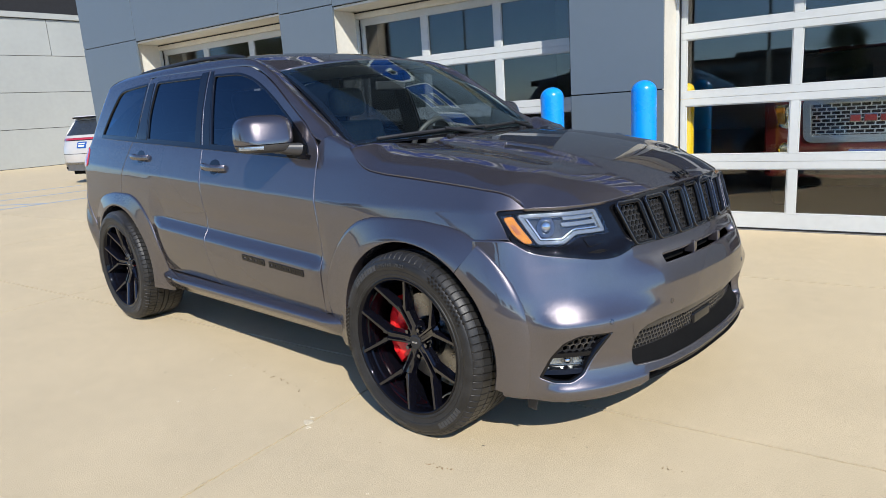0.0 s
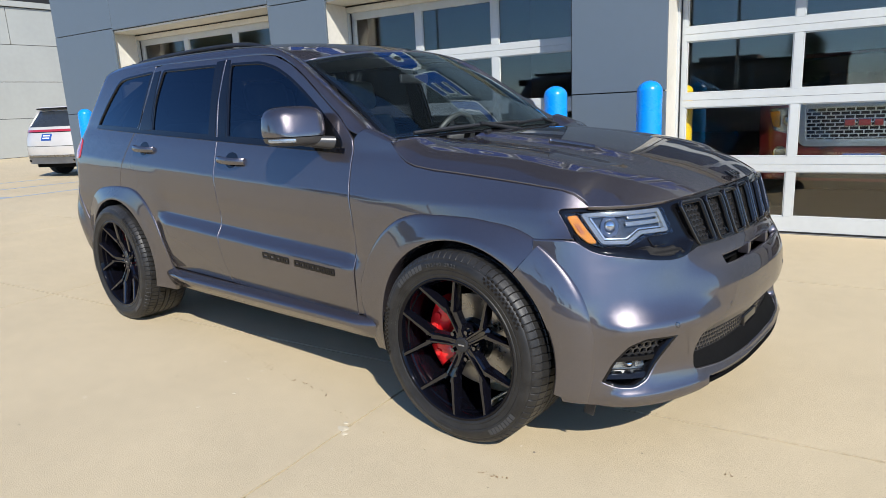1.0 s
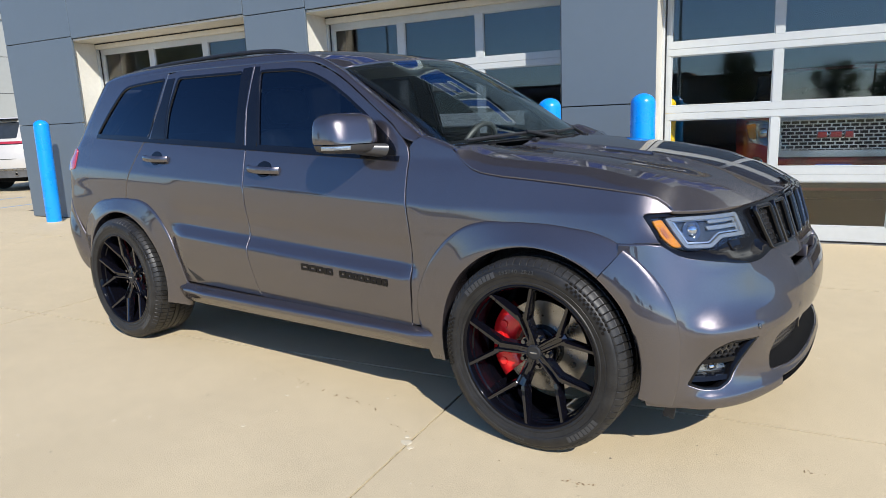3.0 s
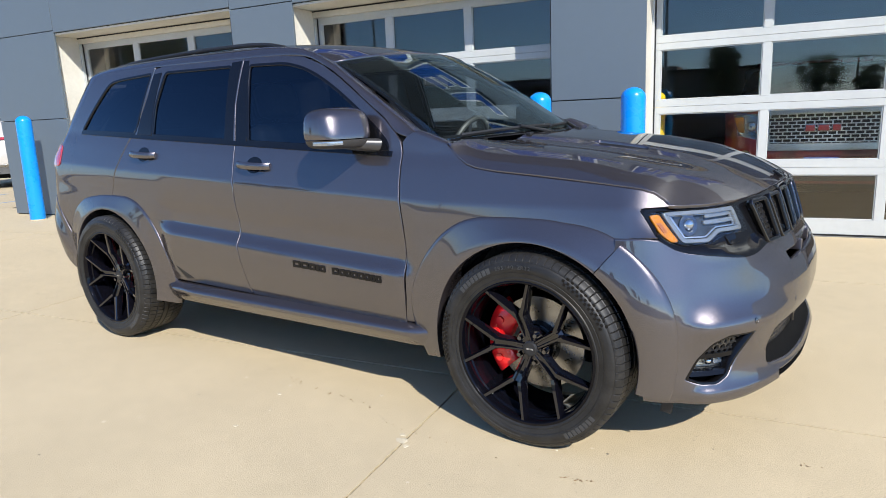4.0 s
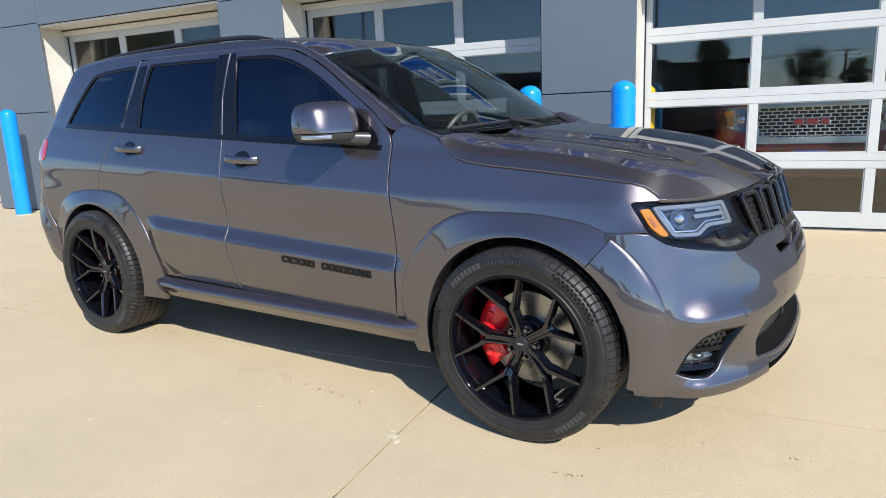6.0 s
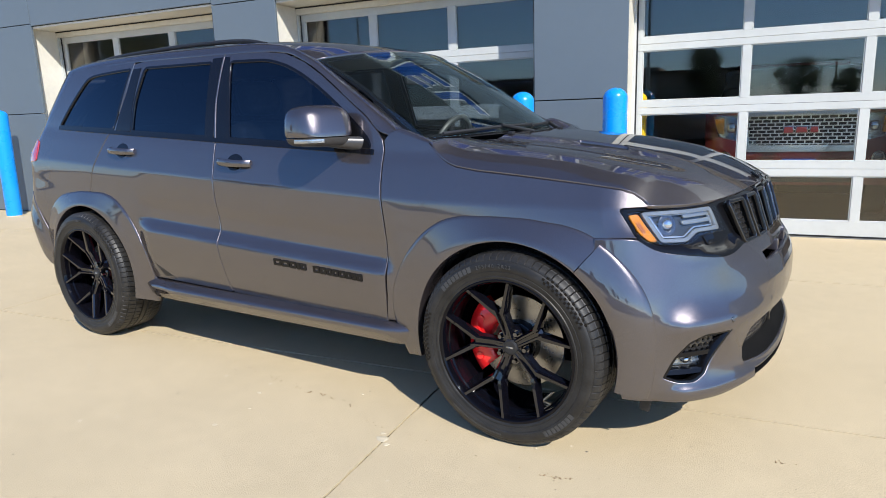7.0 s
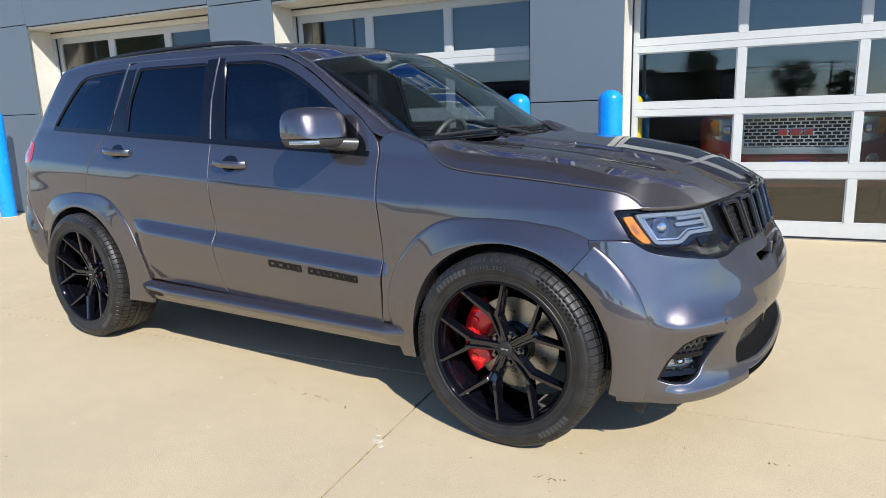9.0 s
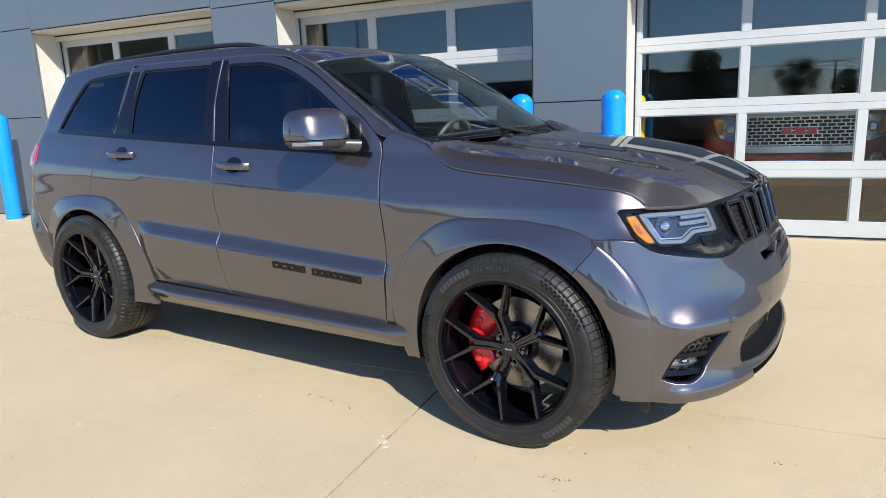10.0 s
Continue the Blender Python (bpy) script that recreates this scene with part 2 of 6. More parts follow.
LINE_BLUE = mat("faded_blue_paint", (0.30, 0.38, 0.48), rough=0.8, var=0.2, scale=6)


# ---- building blocks ----
def thing(name, m=None, label="", category="", group="", kind=""):
    """An empty at a thing's base, which parents its parts."""
    ob = new(name)
    ob.empty_display_size = 0.1
    if m is not None:
        ob.matrix_basis = m
    return tagged(ob, label, category, group, kind)


def solid(name, verts, faces, material, parent=None, label="", normals=None, sharp=40.0, m=None):
    me = bpy.data.meshes.new(name)
    me.from_pydata([tuple(v) for v in verts], [], faces)
    me.materials.append(material)
    me.shade_smooth()
    if normals is not None:
        me.normals_split_custom_set_from_vertices([tuple(n) for n in normals])
    elif sharp:
        me.set_sharp_from_angle(angle=radians(sharp))
    me.update()
    ob = new(name, me)
    ob.parent = parent
    if m is not None:
        ob.matrix_basis = m
    return tagged(ob, label)


def part(name, bm, material, parent=None, label="", sharp=40.0, weighted=False):
    """Links a bmesh as one mesh object under a thing or a part; weighted: large faces stay flat up to their rounded edges."""
    bmesh.ops.recalc_face_normals(bm, faces=bm.faces)
    bm.normal_update()
    even = [sum((f.normal * f.calc_area() for f in v.link_faces), Vector()).normalized() for v in bm.verts] if weighted else None
    me = bpy.data.meshes.new(name)
    bm.to_mesh(me)
    bm.free()
    me.materials.append(material)
    me.shade_smooth()
    if weighted:
        me.normals_split_custom_set_from_vertices([tuple(n) for n in even])
    else:
        me.set_sharp_from_angle(angle=radians(sharp))
    ob = new(name, me)
    ob.parent = parent
    return tagged(ob, label)


def box(bm, a, b, bevel=0.0, m=None, seg=2):
    """Adds a box from corner a to corner b to bm, with rounded edges."""
    size = [abs(q - p) for p, q in zip(a, b)]
    mid = [(p + q) / 2 for p, q in zip(a, b)]
    place = Matrix.Translation(mid) @ Matrix.Diagonal((*size, 1))
    made = bmesh.ops.create_cube(bm, size=1, matrix=(m or Matrix()) @ place)
    if bevel:
        edges = list({e for v in made["verts"] for e in v.link_edges})
        bmesh.ops.bevel(bm, geom=edges, offset=min(bevel, min(size) * 0.45), segments=seg, affect="EDGES", profile=0.5)
    return bm


def tube(bm, p, q, r0, r1=None, seg=12):
    """Adds a capped tapered rod from p to q."""
    p, q = Vector(p), Vector(q)
    d = q - p
    m = Matrix.Translation((p + q) / 2) @ d.to_track_quat("Z", "Y").to_matrix().to_4x4()
    bmesh.ops.create_cone(bm, cap_ends=True, segments=seg, radius1=r0, radius2=r0 if r1 is None else r1, depth=d.length, matrix=m)
    return bm


def boxed(name, a, b, material, parent=None, label="", bevel=0.004, m=None):
    return part(name, box(bmesh.new(), a, b, bevel, m), material, parent, label, weighted=bevel > 0)


def rod(name, p, q, r, material, parent=None, label="", r1=None, seg=14):
    return part(name, tube(bmesh.new(), p, q, r, r1, seg), material, parent, label)


def curve(*pairs):
    """A smooth function through (x, value) pairs."""
    xs, ys = [p[0] for p in pairs], [p[1] for p in pairs]
    sec = [(ys[i + 1] - ys[i]) / (xs[i + 1] - xs[i]) for i in range(len(xs) - 1)]
    tan = [sec[0]] + [0.0 if a * b <= 0 else 2 * a * b / (a + b) for a, b in zip(sec, sec[1:])] + [sec[-1]]

    def f(x):
        if x <= xs[0]:
            return ys[0] + (x - xs[0]) * tan[0]
        if x >= xs[-1]:
            return ys[-1] + (x - xs[-1]) * tan[-1]
        i = max(k for k in range(len(xs) - 1) if xs[k] <= x)
        h = xs[i + 1] - xs[i]
        t = (x - xs[i]) / h
        return (ys[i] * (1 + 2 * t) * (1 - t) ** 2 + h * tan[i] * t * (1 - t) ** 2 + ys[i + 1] * t * t * (3 - 2 * t) + h * tan[i + 1] * t * t * (t - 1))

    return f


def ramp(a, b, x):
    t = min(1.0, max(0.0, (x - a) / (b - a)))
    return t * t * (3 - 2 * t)


def rounded(poly, r, n=5):
    """A polygon with its corners rounded; r is one radius or one per corner."""
    out, k = [], len(poly)
    for i in range(k):
        a, b, c = (Vector(poly[j % k]) for j in (i - 1, i, i + 1))
        ri = r[i] if isinstance(r, (list, tuple)) else r
        ri = min(ri, (a - b).length * 0.48, (c - b).length * 0.48)
        if ri <= 0:
            out.append(tuple(b))
            continue
        p, q = b + (a - b).normalized() * ri, b + (c - b).normalized() * ri
        for j in range(n + 1):
            t = j / n
            out.append(tuple((1 - t) ** 2 * p + 2 * t * (1 - t) * b + t * t * q))
    return out


def densify(poly, step):
    out = []
    for p, q in zip(poly, poly[1:] + poly[:1]):
        d = math.dist(p, q)
        if d < 1e-6:
            continue
        k = max(1, round(d / step))
        out += [tuple(p[i] + (q[i] - p[i]) * j / k for i in (0, 1)) for j in range(k)]
    return out


def area(poly):
    return sum(p[0] * q[1] - q[0] * p[1] for p, q in zip(poly, poly[1:] + poly[:1])) / 2


def inset(poly, d):
    """A polygon moved inwards by d."""
    s = 1 if area(poly) > 0 else -1
    out, k = [], len(poly)
    for i in range(k):
        a, b, c = (Vector(poly[j % k]) for j in (i - 1, i, i + 1))
        t = (c - a).normalized()
        out.append((b.x - s * t.y * d, b.y + s * t.x * d))
    return out


def inside(poly, p):
    hit = False
    for a, b in zip(poly, poly[1:] + poly[:1]):
        if (a[1] > p[1]) != (b[1] > p[1]) and p[0] < (b[0] - a[0]) * (p[1] - a[1]) / (b[1] - a[1]) + a[0]:
            hit = not hit
    return hit


def patch(name, loops, surf, material, parent, side=1, step=0.035, lift=0.0, depth=0.016, edge=0.0025, label="", core=(0, 0, 0.75), creases=()):
    """A panel of sheet cut from a curved surface surf(u, v): its outline and holes, turned-in edges and true normals."""
    from mathutils.geometry import delaunay_2d_cdt
    loops = [densify(l if area(l) > 0 else l[::-1], step) for l in loops]
    flat, rings = [], []
    for l in loops:
        rings.append(list(range(len(flat), len(flat) + len(l))))
        flat += l
    lines = [(r[i], r[(i + 1) % len(r)]) for r in rings for i in range(len(r))]
    rim = np.array(flat)
    lo, hi = rim.min(0), rim.max(0)
    for line in creases:
        last = None
        for u in np.arange(lo[0] + step / 3, hi[0], step):
            q = (u, line(u))
            if inside(loops[0], q) and not any(inside(h, q) for h in loops[1:]) and np.min(np.sum((rim - q) ** 2, axis=1)) > (0.35 * step) ** 2:
                flat.append(q)
                if last is not None and last == len(flat) - 2:
                    lines.append((last, last + 1))
                last = len(flat) - 1
    rim = np.array(flat)
    for u in np.arange(lo[0] + step / 2, hi[0], step):
        for v in np.arange(lo[1] + step / 2, hi[1], step):
            if np.min(np.sum((rim - (u, v)) ** 2, axis=1)) > (0.55 * step) ** 2 and inside(loops[0], (u, v)) and not any(inside(h, (u, v)) for h in loops[1:]):
                flat.append((u, v))
    vs, _, fs, orig, _, _ = delaunay_2d_cdt([Vector(p) for p in flat], lines, [], 0, 1e-7)
    at = {o: i for i, ids in enumerate(orig) for o in ids}
    e = 0.002
    core = Vector(core)
    pts, nrm = [], []
    for p in vs:
        q = Vector(surf(p.x, p.y))
        du = Vector(surf(p.x + e, p.y)) - Vector(surf(p.x - e, p.y))
        dv = Vector(surf(p.x, p.y + e)) - Vector(surf(p.x, p.y - e))
        n = du.cross(dv).normalized()
        if n.dot(q - core) < 0:
            n = -n
        pts.append(q + n * lift)
        nrm.append(n)
    tris = []
    for f in fs:
        c = sum((vs[i] for i in f), Vector((0, 0))) / len(f)
        if inside(loops[0], c) and not any(inside(h, c) for h in loops[1:]):
            a, b, c3 = (pts[i] for i in f)
            tris.append(tuple(f) if (b - a).cross(c3 - a).dot(nrm[f[0]]) > 0 else tuple(f)[::-1])
    for k, r in enumerate(rings):
        ids = [at[i] for i in r]
        first = len(pts)
        m = len(ids)
        for j, i in enumerate(ids):
            t = (pts[ids[(j + 1) % m]] - pts[ids[j - 1]]).normalized()
            o = t.cross(nrm[i])
            mid2 = Vector(flat[r[j]])
            t2 = (Vector(flat[r[(j + 1) % m]]) - Vector(flat[r[j - 1]])).normalized()
            out2 = Vector((t2.y, -t2.x)) * (1 if k == 0 else -1)
            probe = Vector(surf(*(mid2 + out2 * 0.01))) - Vector(surf(*mid2))
            if o.dot(probe) < 0:
                o = -o
            pts += [pts[i] + o * edge - nrm[i] * edge, pts[i] + o * edge - nrm[i] * depth]
            nrm += [(nrm[i] + o * 1.4).normalized(), o]
        for j in range(m):
            j2 = (j + 1) % m
            a, b = ids[j], ids[j2]
            for q in ((a, b, first + 2 * j2, first + 2 * j), (first + 2 * j, first + 2 * j2, first + 2 * j2 + 1, first + 2 * j + 1)):
                g = (pts[q[1]] - pts[q[0]]).cross(pts[q[3]] - pts[q[0]])
                tris.append(q if g.dot(nrm[q[3]]) > 0 else q[::-1])
    if side < 0:
        pts = [Vector((p.x, -p.y, p.z)) for p in pts]
        nrm = [Vector((n.x, -n.y, n.z)) for n in nrm]
        tris = [t[::-1] for t in tris]
    return solid(name, pts, tris, material, parent, label, normals=nrm)


def loft(name, rows, material, parent=None, label="", closed=False, side=1, sharp=35.0, caps=False):
    """A skin over rows of points, all of one length."""
    k = len(rows[0])
    vs = [Vector(p) for r in rows for p in r]
    fs = []
    for i in range(len(rows) - 1):
        for j in range(k if closed else k - 1):
            j2 = (j + 1) % k
            fs.append((i * k + j, i * k + j2, (i + 1) * k + j2, (i + 1) * k + j))
    if caps:
        fs += [tuple(range(k))[::-1], tuple(range((len(rows) - 1) * k, len(rows) * k))]
    if side < 0:
        vs = [Vector((p.x, -p.y, p.z)) for p in vs]
    bm = bmesh.new()
    bv = [bm.verts.new(v) for v in vs]
    for f in fs:
        bm.faces.new([bv[i] for i in f])
    return part(name, bm, material, parent, label, sharp)


def revolve(name, prof, material, parent=None, label="", seg=64, axis="y", sharp=30.0, m=None, closed=False):
    """A turned body: prof holds (radius, along the axis)."""
    rows = []
    for i in range(seg):
        a = 2 * math.pi * i / seg
        rows.append([(r * math.cos(a), w, r * math.sin(a)) if axis == "y" else (r * math.cos(a), r * math.sin(a), w) for r, w in prof])
    k = len(prof)
    vs = [p for r in rows for p in r]
    fs = [(i * k + j, i * k + j + 1, (i + 1) % seg * k + j + 1, (i + 1) % seg * k + j) for i in range(seg) for j in range(k - 1)]
    if closed:
        fs += [(i * k + k - 1, i * k, (i + 1) % seg * k, (i + 1) % seg * k + k - 1) for i in range(seg)]
    bm = bmesh.new()
    bv = [bm.verts.new(v) for v in vs]
    for f in fs:
        bm.faces.new([bv[i] for i in f])
    if m is not None:
        bmesh.ops.transform(bm, matrix=m, verts=bm.verts)
    return part(name, bm, material, parent, label, sharp)


# ---- ground and building ----
BT = radians(8.2)
BM = Matrix.Rotation(BT, 4, "Z")          # building axes: u along the wall, d into the building
WALL, DOOR = 3.20, 3.73


def rise(u):
    return max(0.0, -u) * 0.013


ground = solid("ground", [(-300, -300, -0.014), (300, -300, -0.014), (300, 300, -0.014), (-300, 300, -0.014)], [(0, 1, 2, 3)], CONCRETE)
tagged(ground, "wide paved ground under the concrete slabs", "ground", kind="structure")

pavement = thing("pavement", BM, "tan broom-finished concrete slabs with narrow joints", "pavement", kind="structure")
solid("joint_filler", [(-34, -12, -0.009), (18, -12, -0.009), (18, 12, -0.009), (-34, 12, -0.009)], [(0, 1, 2, 3)], JOINT, pavement)
u_lines = [-34.0, -26.8, -20.2, -13.6, -10.0, -6.4, -2.8, 0.83, 4.45, 8.0, 12.0, 18.0]
d_lines = [-12.0, -7.9, -5.45, -3.0, -0.54, 1.93, WALL + 0.5, 12.0]
edge_rng = random.Random(4)


def slab(lo, hi):
    """One slab with ragged, chipped edges."""
    near = lo[0] > -8 and hi[0] < 9 and lo[1] > -6
    step = 0.025 if near else 1.0
    ring = []
    for p, q in zip(((lo[0], lo[1]), (hi[0], lo[1]), (hi[0], hi[1]), (lo[0], hi[1])), ((hi[0], lo[1]), (hi[0], hi[1]), (lo[0], hi[1]), (lo[0], lo[1]))):
        p, q = Vector(p), Vector(q)
        t = (q - p).normalized()
        inward = Vector((-t.y, t.x))
        cuts = max(1, int((q - p).length / step))
        drift = 0.0
        for i in range(cuts):
            drift = 0.6 * drift + edge_rng.uniform(-0.0012, 0.0012)
            chip = edge_rng.uniform(0.0015, 0.0045) if edge_rng.random() < 0.2 else 0.0
            ring.append(p + (q - p) * (i / cuts) + inward * (max(-0.0015, drift) + chip if near and i else 0.0))
    n = len(ring)
    vs = [(v.x, v.y, 0.0) for v in ring] + [(v.x, v.y, -0.05) for v in ring]
    fs = [tuple(range(n))] + [(i, i + n, (i + 1) % n + n, (i + 1) % n) for i in range(n)]
    return solid("slab", vs, fs, CONCRETE, pavement)


for ua, ub in zip(u_lines, u_lines[1:]):
    for da, db in zip(d_lines, d_lines[1:]):
        if da > 3 and ub > -8.9:
            continue
        ub2 = ub if da < 3 else min(ub, -9.05)
        g = 0.0054
        slab((ua + g, da + g), (ub2 - g, db - g))

chip_rng = random.Random(11)
for cx, cy, size in [(0.99, -1.11, 0.036), (1.03, -1.14, 0.018), (0.96, -1.07, 0.014)] + [(chip_rng.uniform(-3, 4), chip_rng.uniform(-2.6, 0.2), chip_rng.uniform(0.006, 0.014)) for _ in range(24)]:
    p = BM.inverted() @ Vector((cx, cy, 0))
    turns = [2 * math.pi * k / 9 for k in range(9)]
    rim = [(p.x + size * chip_rng.uniform(0.55, 1.1) * math.cos(a), p.y + size * chip_rng.uniform(0.45, 0.9) * math.sin(a)) for a in turns]
    top = [(p.x + (x - p.x) * 0.8, p.y + (y - p.y) * 0.8, 0.0018) for x, y in rim]
    vs = [(x, y, 0.0002) for x, y in rim] + top
    solid("chip", vs, [tuple(range(9, 18))] + [(k, (k + 1) % 9, (k + 1) % 9 + 9, k + 9) for k in range(9)], CHIP, pavement, sharp=20)

for (xa, ya), (xb, yb), count, big in (((0.05, -0.872), (0.70, -0.930), 24, 0.0085), ((1.66, -1.045), (1.80, -1.020), 16, 0.007), ((2.38, -0.55), (2.47, -0.525), 9, 0.006), ((-0.42, -0.80), (0.10, -0.86), 12, 0.006), ((0.80, -1.02), (1.60, -1.05), 14, 0.005)):
    for _ in range(count):
        t = chip_rng.random()
        p = BM.inverted() @ Vector((xa + (xb - xa) * t + chip_rng.gauss(0, 0.008), ya + (yb - ya) * t + chip_rng.gauss(0, 0.009), 0))
        size = big * chip_rng.uniform(0.3, 1.0)
        rim = [(p.x + size * chip_rng.uniform(0.5, 1.3) * math.cos(a), p.y + size * chip_rng.uniform(0.3, 0.8) * math.sin(a)) for a in (2 * math.pi * k / 7 for k in range(7))]
        vs = [(x, y, 0.0003) for x, y in rim] + [(p.x + (x - p.x) * 0.6, p.y + (y - p.y) * 0.6, 0.0022) for x, y in rim]
        solid("crumb", vs, [tuple(range(7, 14))] + [(k, (k + 1) % 7, (k + 1) % 7 + 7, k + 7) for k in range(7)], CRUMB, pavement, sharp=20)

road = solid("road", [(-150, -34, -0.006), (150, -34, -0.006), (150, -22, -0.006), (-150, -22, -0.006)], [(0, 1, 2, 3)], ASPHALT, m=BM)
tagged(road, "dark asphalt road across from the building", "road", kind="structure")
verge = solid("grass_verge", [(-150, -120, -0.004), (150, -120, -0.004), (150, -34.3, -0.004), (-150, -34.3, -0.004)], [(0, 1, 2, 3)], GRASS, m=BM)
tagged(verge, "dry green grass verge beyond the road", "grass", kind="stuff")

# Never in view: added so that the door glass mirrors dark ground.
lot = boxed("unseen_lot", (0.8, -22.5, -0.004), (90, -5.62, 0.006), ASPHALT, bevel=0.002)
lot.matrix_basis = BM
tagged(lot, "unseen dark asphalt lot added to darken the door-glass reflections", "parking lot", kind="structure")

# openings: left edge, right edge, pane edges in u
DOORS = [
    (-7.42, -3.95, [(-7.33, -6.32), (-6.21, -5.22), (-5.11, -4.05)]),
    (-3.00, 0.17, [(-2.92, -2.00), (-1.905, -0.97), (-0.88, 0.08)]),
    (1.09, 4.20, [(1.171, 2.10), (2.172, 3.108), (3.18, 4.11)]),
]
PANES_Z = [(0.16, 0.59), (0.73, 1.215), (1.35, 1.845), (1.975, 2.46)]
HEAD = 2.62

wall = thing("wall_north", BM, "dark grey metal panel facade with thin dark joints", "wall", kind="structure")
bm = bmesh.new()
piers = [(-8.9, DOORS[0][0]), (DOORS[0][1], DOORS[1][0]), (DOORS[1][1], DOORS[2][0]), (DOORS[2][1], 14.0)]
for a, b in piers:
    box(bm, (a + 0.004, WALL + 0.03, 0), (b - 0.004, WALL + 0.9, HEAD))
box(bm, (-8.896, WALL + 0.03, HEAD + 0.1), (14, WALL + 0.9, 8.6))
part("wall_core", bm, GAP, wall)
cols = [-8.9, -7.30, -3.92, -2.95, 0.185, 1.11, 4.2, 7.4, 10.6, 13.8]
# Unseen rows from 5.2 m up: height and dark tone shape windscreen reflections.
rows_z = [2.65, 4.0, 5.2, 6.4, 7.5, 8.6]
for i, (a, b) in enumerate(zip(cols, cols[1:])):
    zz = [(p + rise((a + b) / 2) if k else p + rise((a + b) / 2), q + rise((a + b) / 2)) for k, (p, q) in enumerate(zip(rows_z, rows_z[1:]))]
    if i in (0, 2, 4) or a >= 4.2:
        zz = [(0.01, 1.39 + rise((a + b) / 2)), (1.39 + rise((a + b) / 2), 2.65 + rise((a + b) / 2))] + zz
    for p, q in zz:
        boxed("panel", (a + 0.005, WALL, p + 0.005), (b - 0.005, WALL + 0.034, q - 0.005), PANEL_SILVER if 3.9 < p < 5.1 else PANEL_UNSEEN if p > 5 else PANEL, wall, bevel=0.003)
for p, q in ((0.01, 1.5), (1.5, 2.77), (2.77, 4.1), (4.1, 5.3), (5.3, 6.5), (6.5, 7.6), (7.6, 8.7)):
    boxed("panel", (-8.93, WALL + 0.005, p + 0.005), (-8.898, WALL + 1.6, q - 0.005), PANEL, wall, bevel=0.003)
    boxed("panel", (-8.93, WALL + 1.61, p + 0.005), (-8.898, WALL + 6.0, q - 0.005), PANEL, wall, bevel=0.003)
boxed("coping", (-8.95, WALL - 0.02, 8.71), (14, WALL + 1.0, 8.77), PANEL, wall)
boxed("base_flashing", (-8.91, WALL + 0.012, 0.0), (DOORS[0][0] - 0.1, WALL + 0.03, 0.03), GAP, wall)


def garage_door(i, ua, ub, panes):
    """A sectional door of white rails and glass, with its cream-painted reveal."""
    up = rise((ua + ub) / 2)
    head = HEAD + up
    g = thing("door_%d" % i, BM, "white aluminium sectional garage door with clear glass panes, closed", "garage door", kind="structure")
    for name, a, b in (("jamb", ua - 0.07, ua), ("jamb", ub, ub + 0.07)):
        boxed(name, (a, WALL + 0.036, 0), (b, DOOR - 0.004, head), CREAM, g, "cream-painted steel reveal", bevel=0.003)
        boxed("jamb_stop", (a + (0.062 if a < ua else -0.022), DOOR - 0.06, 0), (b + (0.022 if a < ua else -0.062), DOOR - 0.01, head - 0.09), WHITE, g)
    boxed("header", (ua - 0.07, WALL + 0.036, head), (ub + 0.07, DOOR + 0.1, head + 0.03), CREAM, g, "cream-painted steel head")
    boxed("header_stop", (ua, DOOR - 0.07, head - 0.085), (ub, DOOR - 0.012, head - 0.003), CREAM, g)
    # Added dark strip in place of the joint between header and stop.
    boxed("head_joint", (ua + 0.002, DOOR - 0.076, head - 0.020), (ub - 0.002, DOOR - 0.0715, head - 0.004), BLACK_TRIM, g, "dark strip drawn for the head joint", bevel=0.001)
    for a, b in ((ua + 0.024, ua + 0.036), (ub - 0.036, ub - 0.024)):
        boxed("side_seal", (a, DOOR - 0.022, 0.02), (b, DOOR - 0.006, head - 0.09), BLACK_TRIM, g, "black rubber side seal", bevel=0.003)
    edges = [0.02] + [x for p, q in zip(PANES_Z, PANES_Z[1:]) for x in ((p[1] + q[0]) / 2,)] + [2.60]
    for k, (z0, z1) in enumerate(PANES_Z):
        z0, z1 = z0 + up, z1 + up
        e0, e1 = edges[k] + (up if k else 0), edges[k + 1] + up
        sec = boxed("bottom_rail", (ua + 0.004, DOOR, e0 + 0.0012), (ub - 0.004, DOOR + 0.045, z0), WHITE, g, bevel=0.0016)
        boxed("top_rail", (ua + 0.004, DOOR, z1), (ub - 0.004, DOOR + 0.045, e1 - 0.0012), WHITE, g, bevel=0.0016)
        bounds = [ua + 0.004] + [v for p in panes for v in p] + [ub - 0.004]
        for a, b in zip(bounds[::2], bounds[1::2]):
            boxed("stile", (a, DOOR + 0.002, z0 + 0.0005), (b, DOOR + 0.043, z1 - 0.0005), WHITE, g, bevel=0.0016)
        for a, b in panes:
            bead = bmesh.new()
            for p, q in (((a, z0), (b, z0 + 0.012)), ((a, z1 - 0.012), (b, z1)), ((a, z0 + 0.012), (a + 0.012, z1 - 0.012)), ((b - 0.012, z0 + 0.012), (b, z1 - 0.012))):
                box(bead, (p[0], DOOR + 0.010, p[1]), (q[0], DOOR + 0.024, q[1]), 0.003)
            part("glazing_bead", bead, WHITE, g, weighted=True)
            pane = boxed("pane", (a + 0.004, DOOR + 0.025, z0 + 0.004), (b - 0.004, DOOR + 0.031, z1 - 0.004), GLASS_DOOR, g, "clear glass pane mirroring the street", bevel=0)
            pane.visible_shadow = False
    boxed("seal", (ua + 0.01, DOOR + 0.005, 0.001), (ub - 0.01, DOOR + 0.04, 0.024), BLACK_TRIM, g, "black rubber bottom seal", bevel=0.004)
    return g


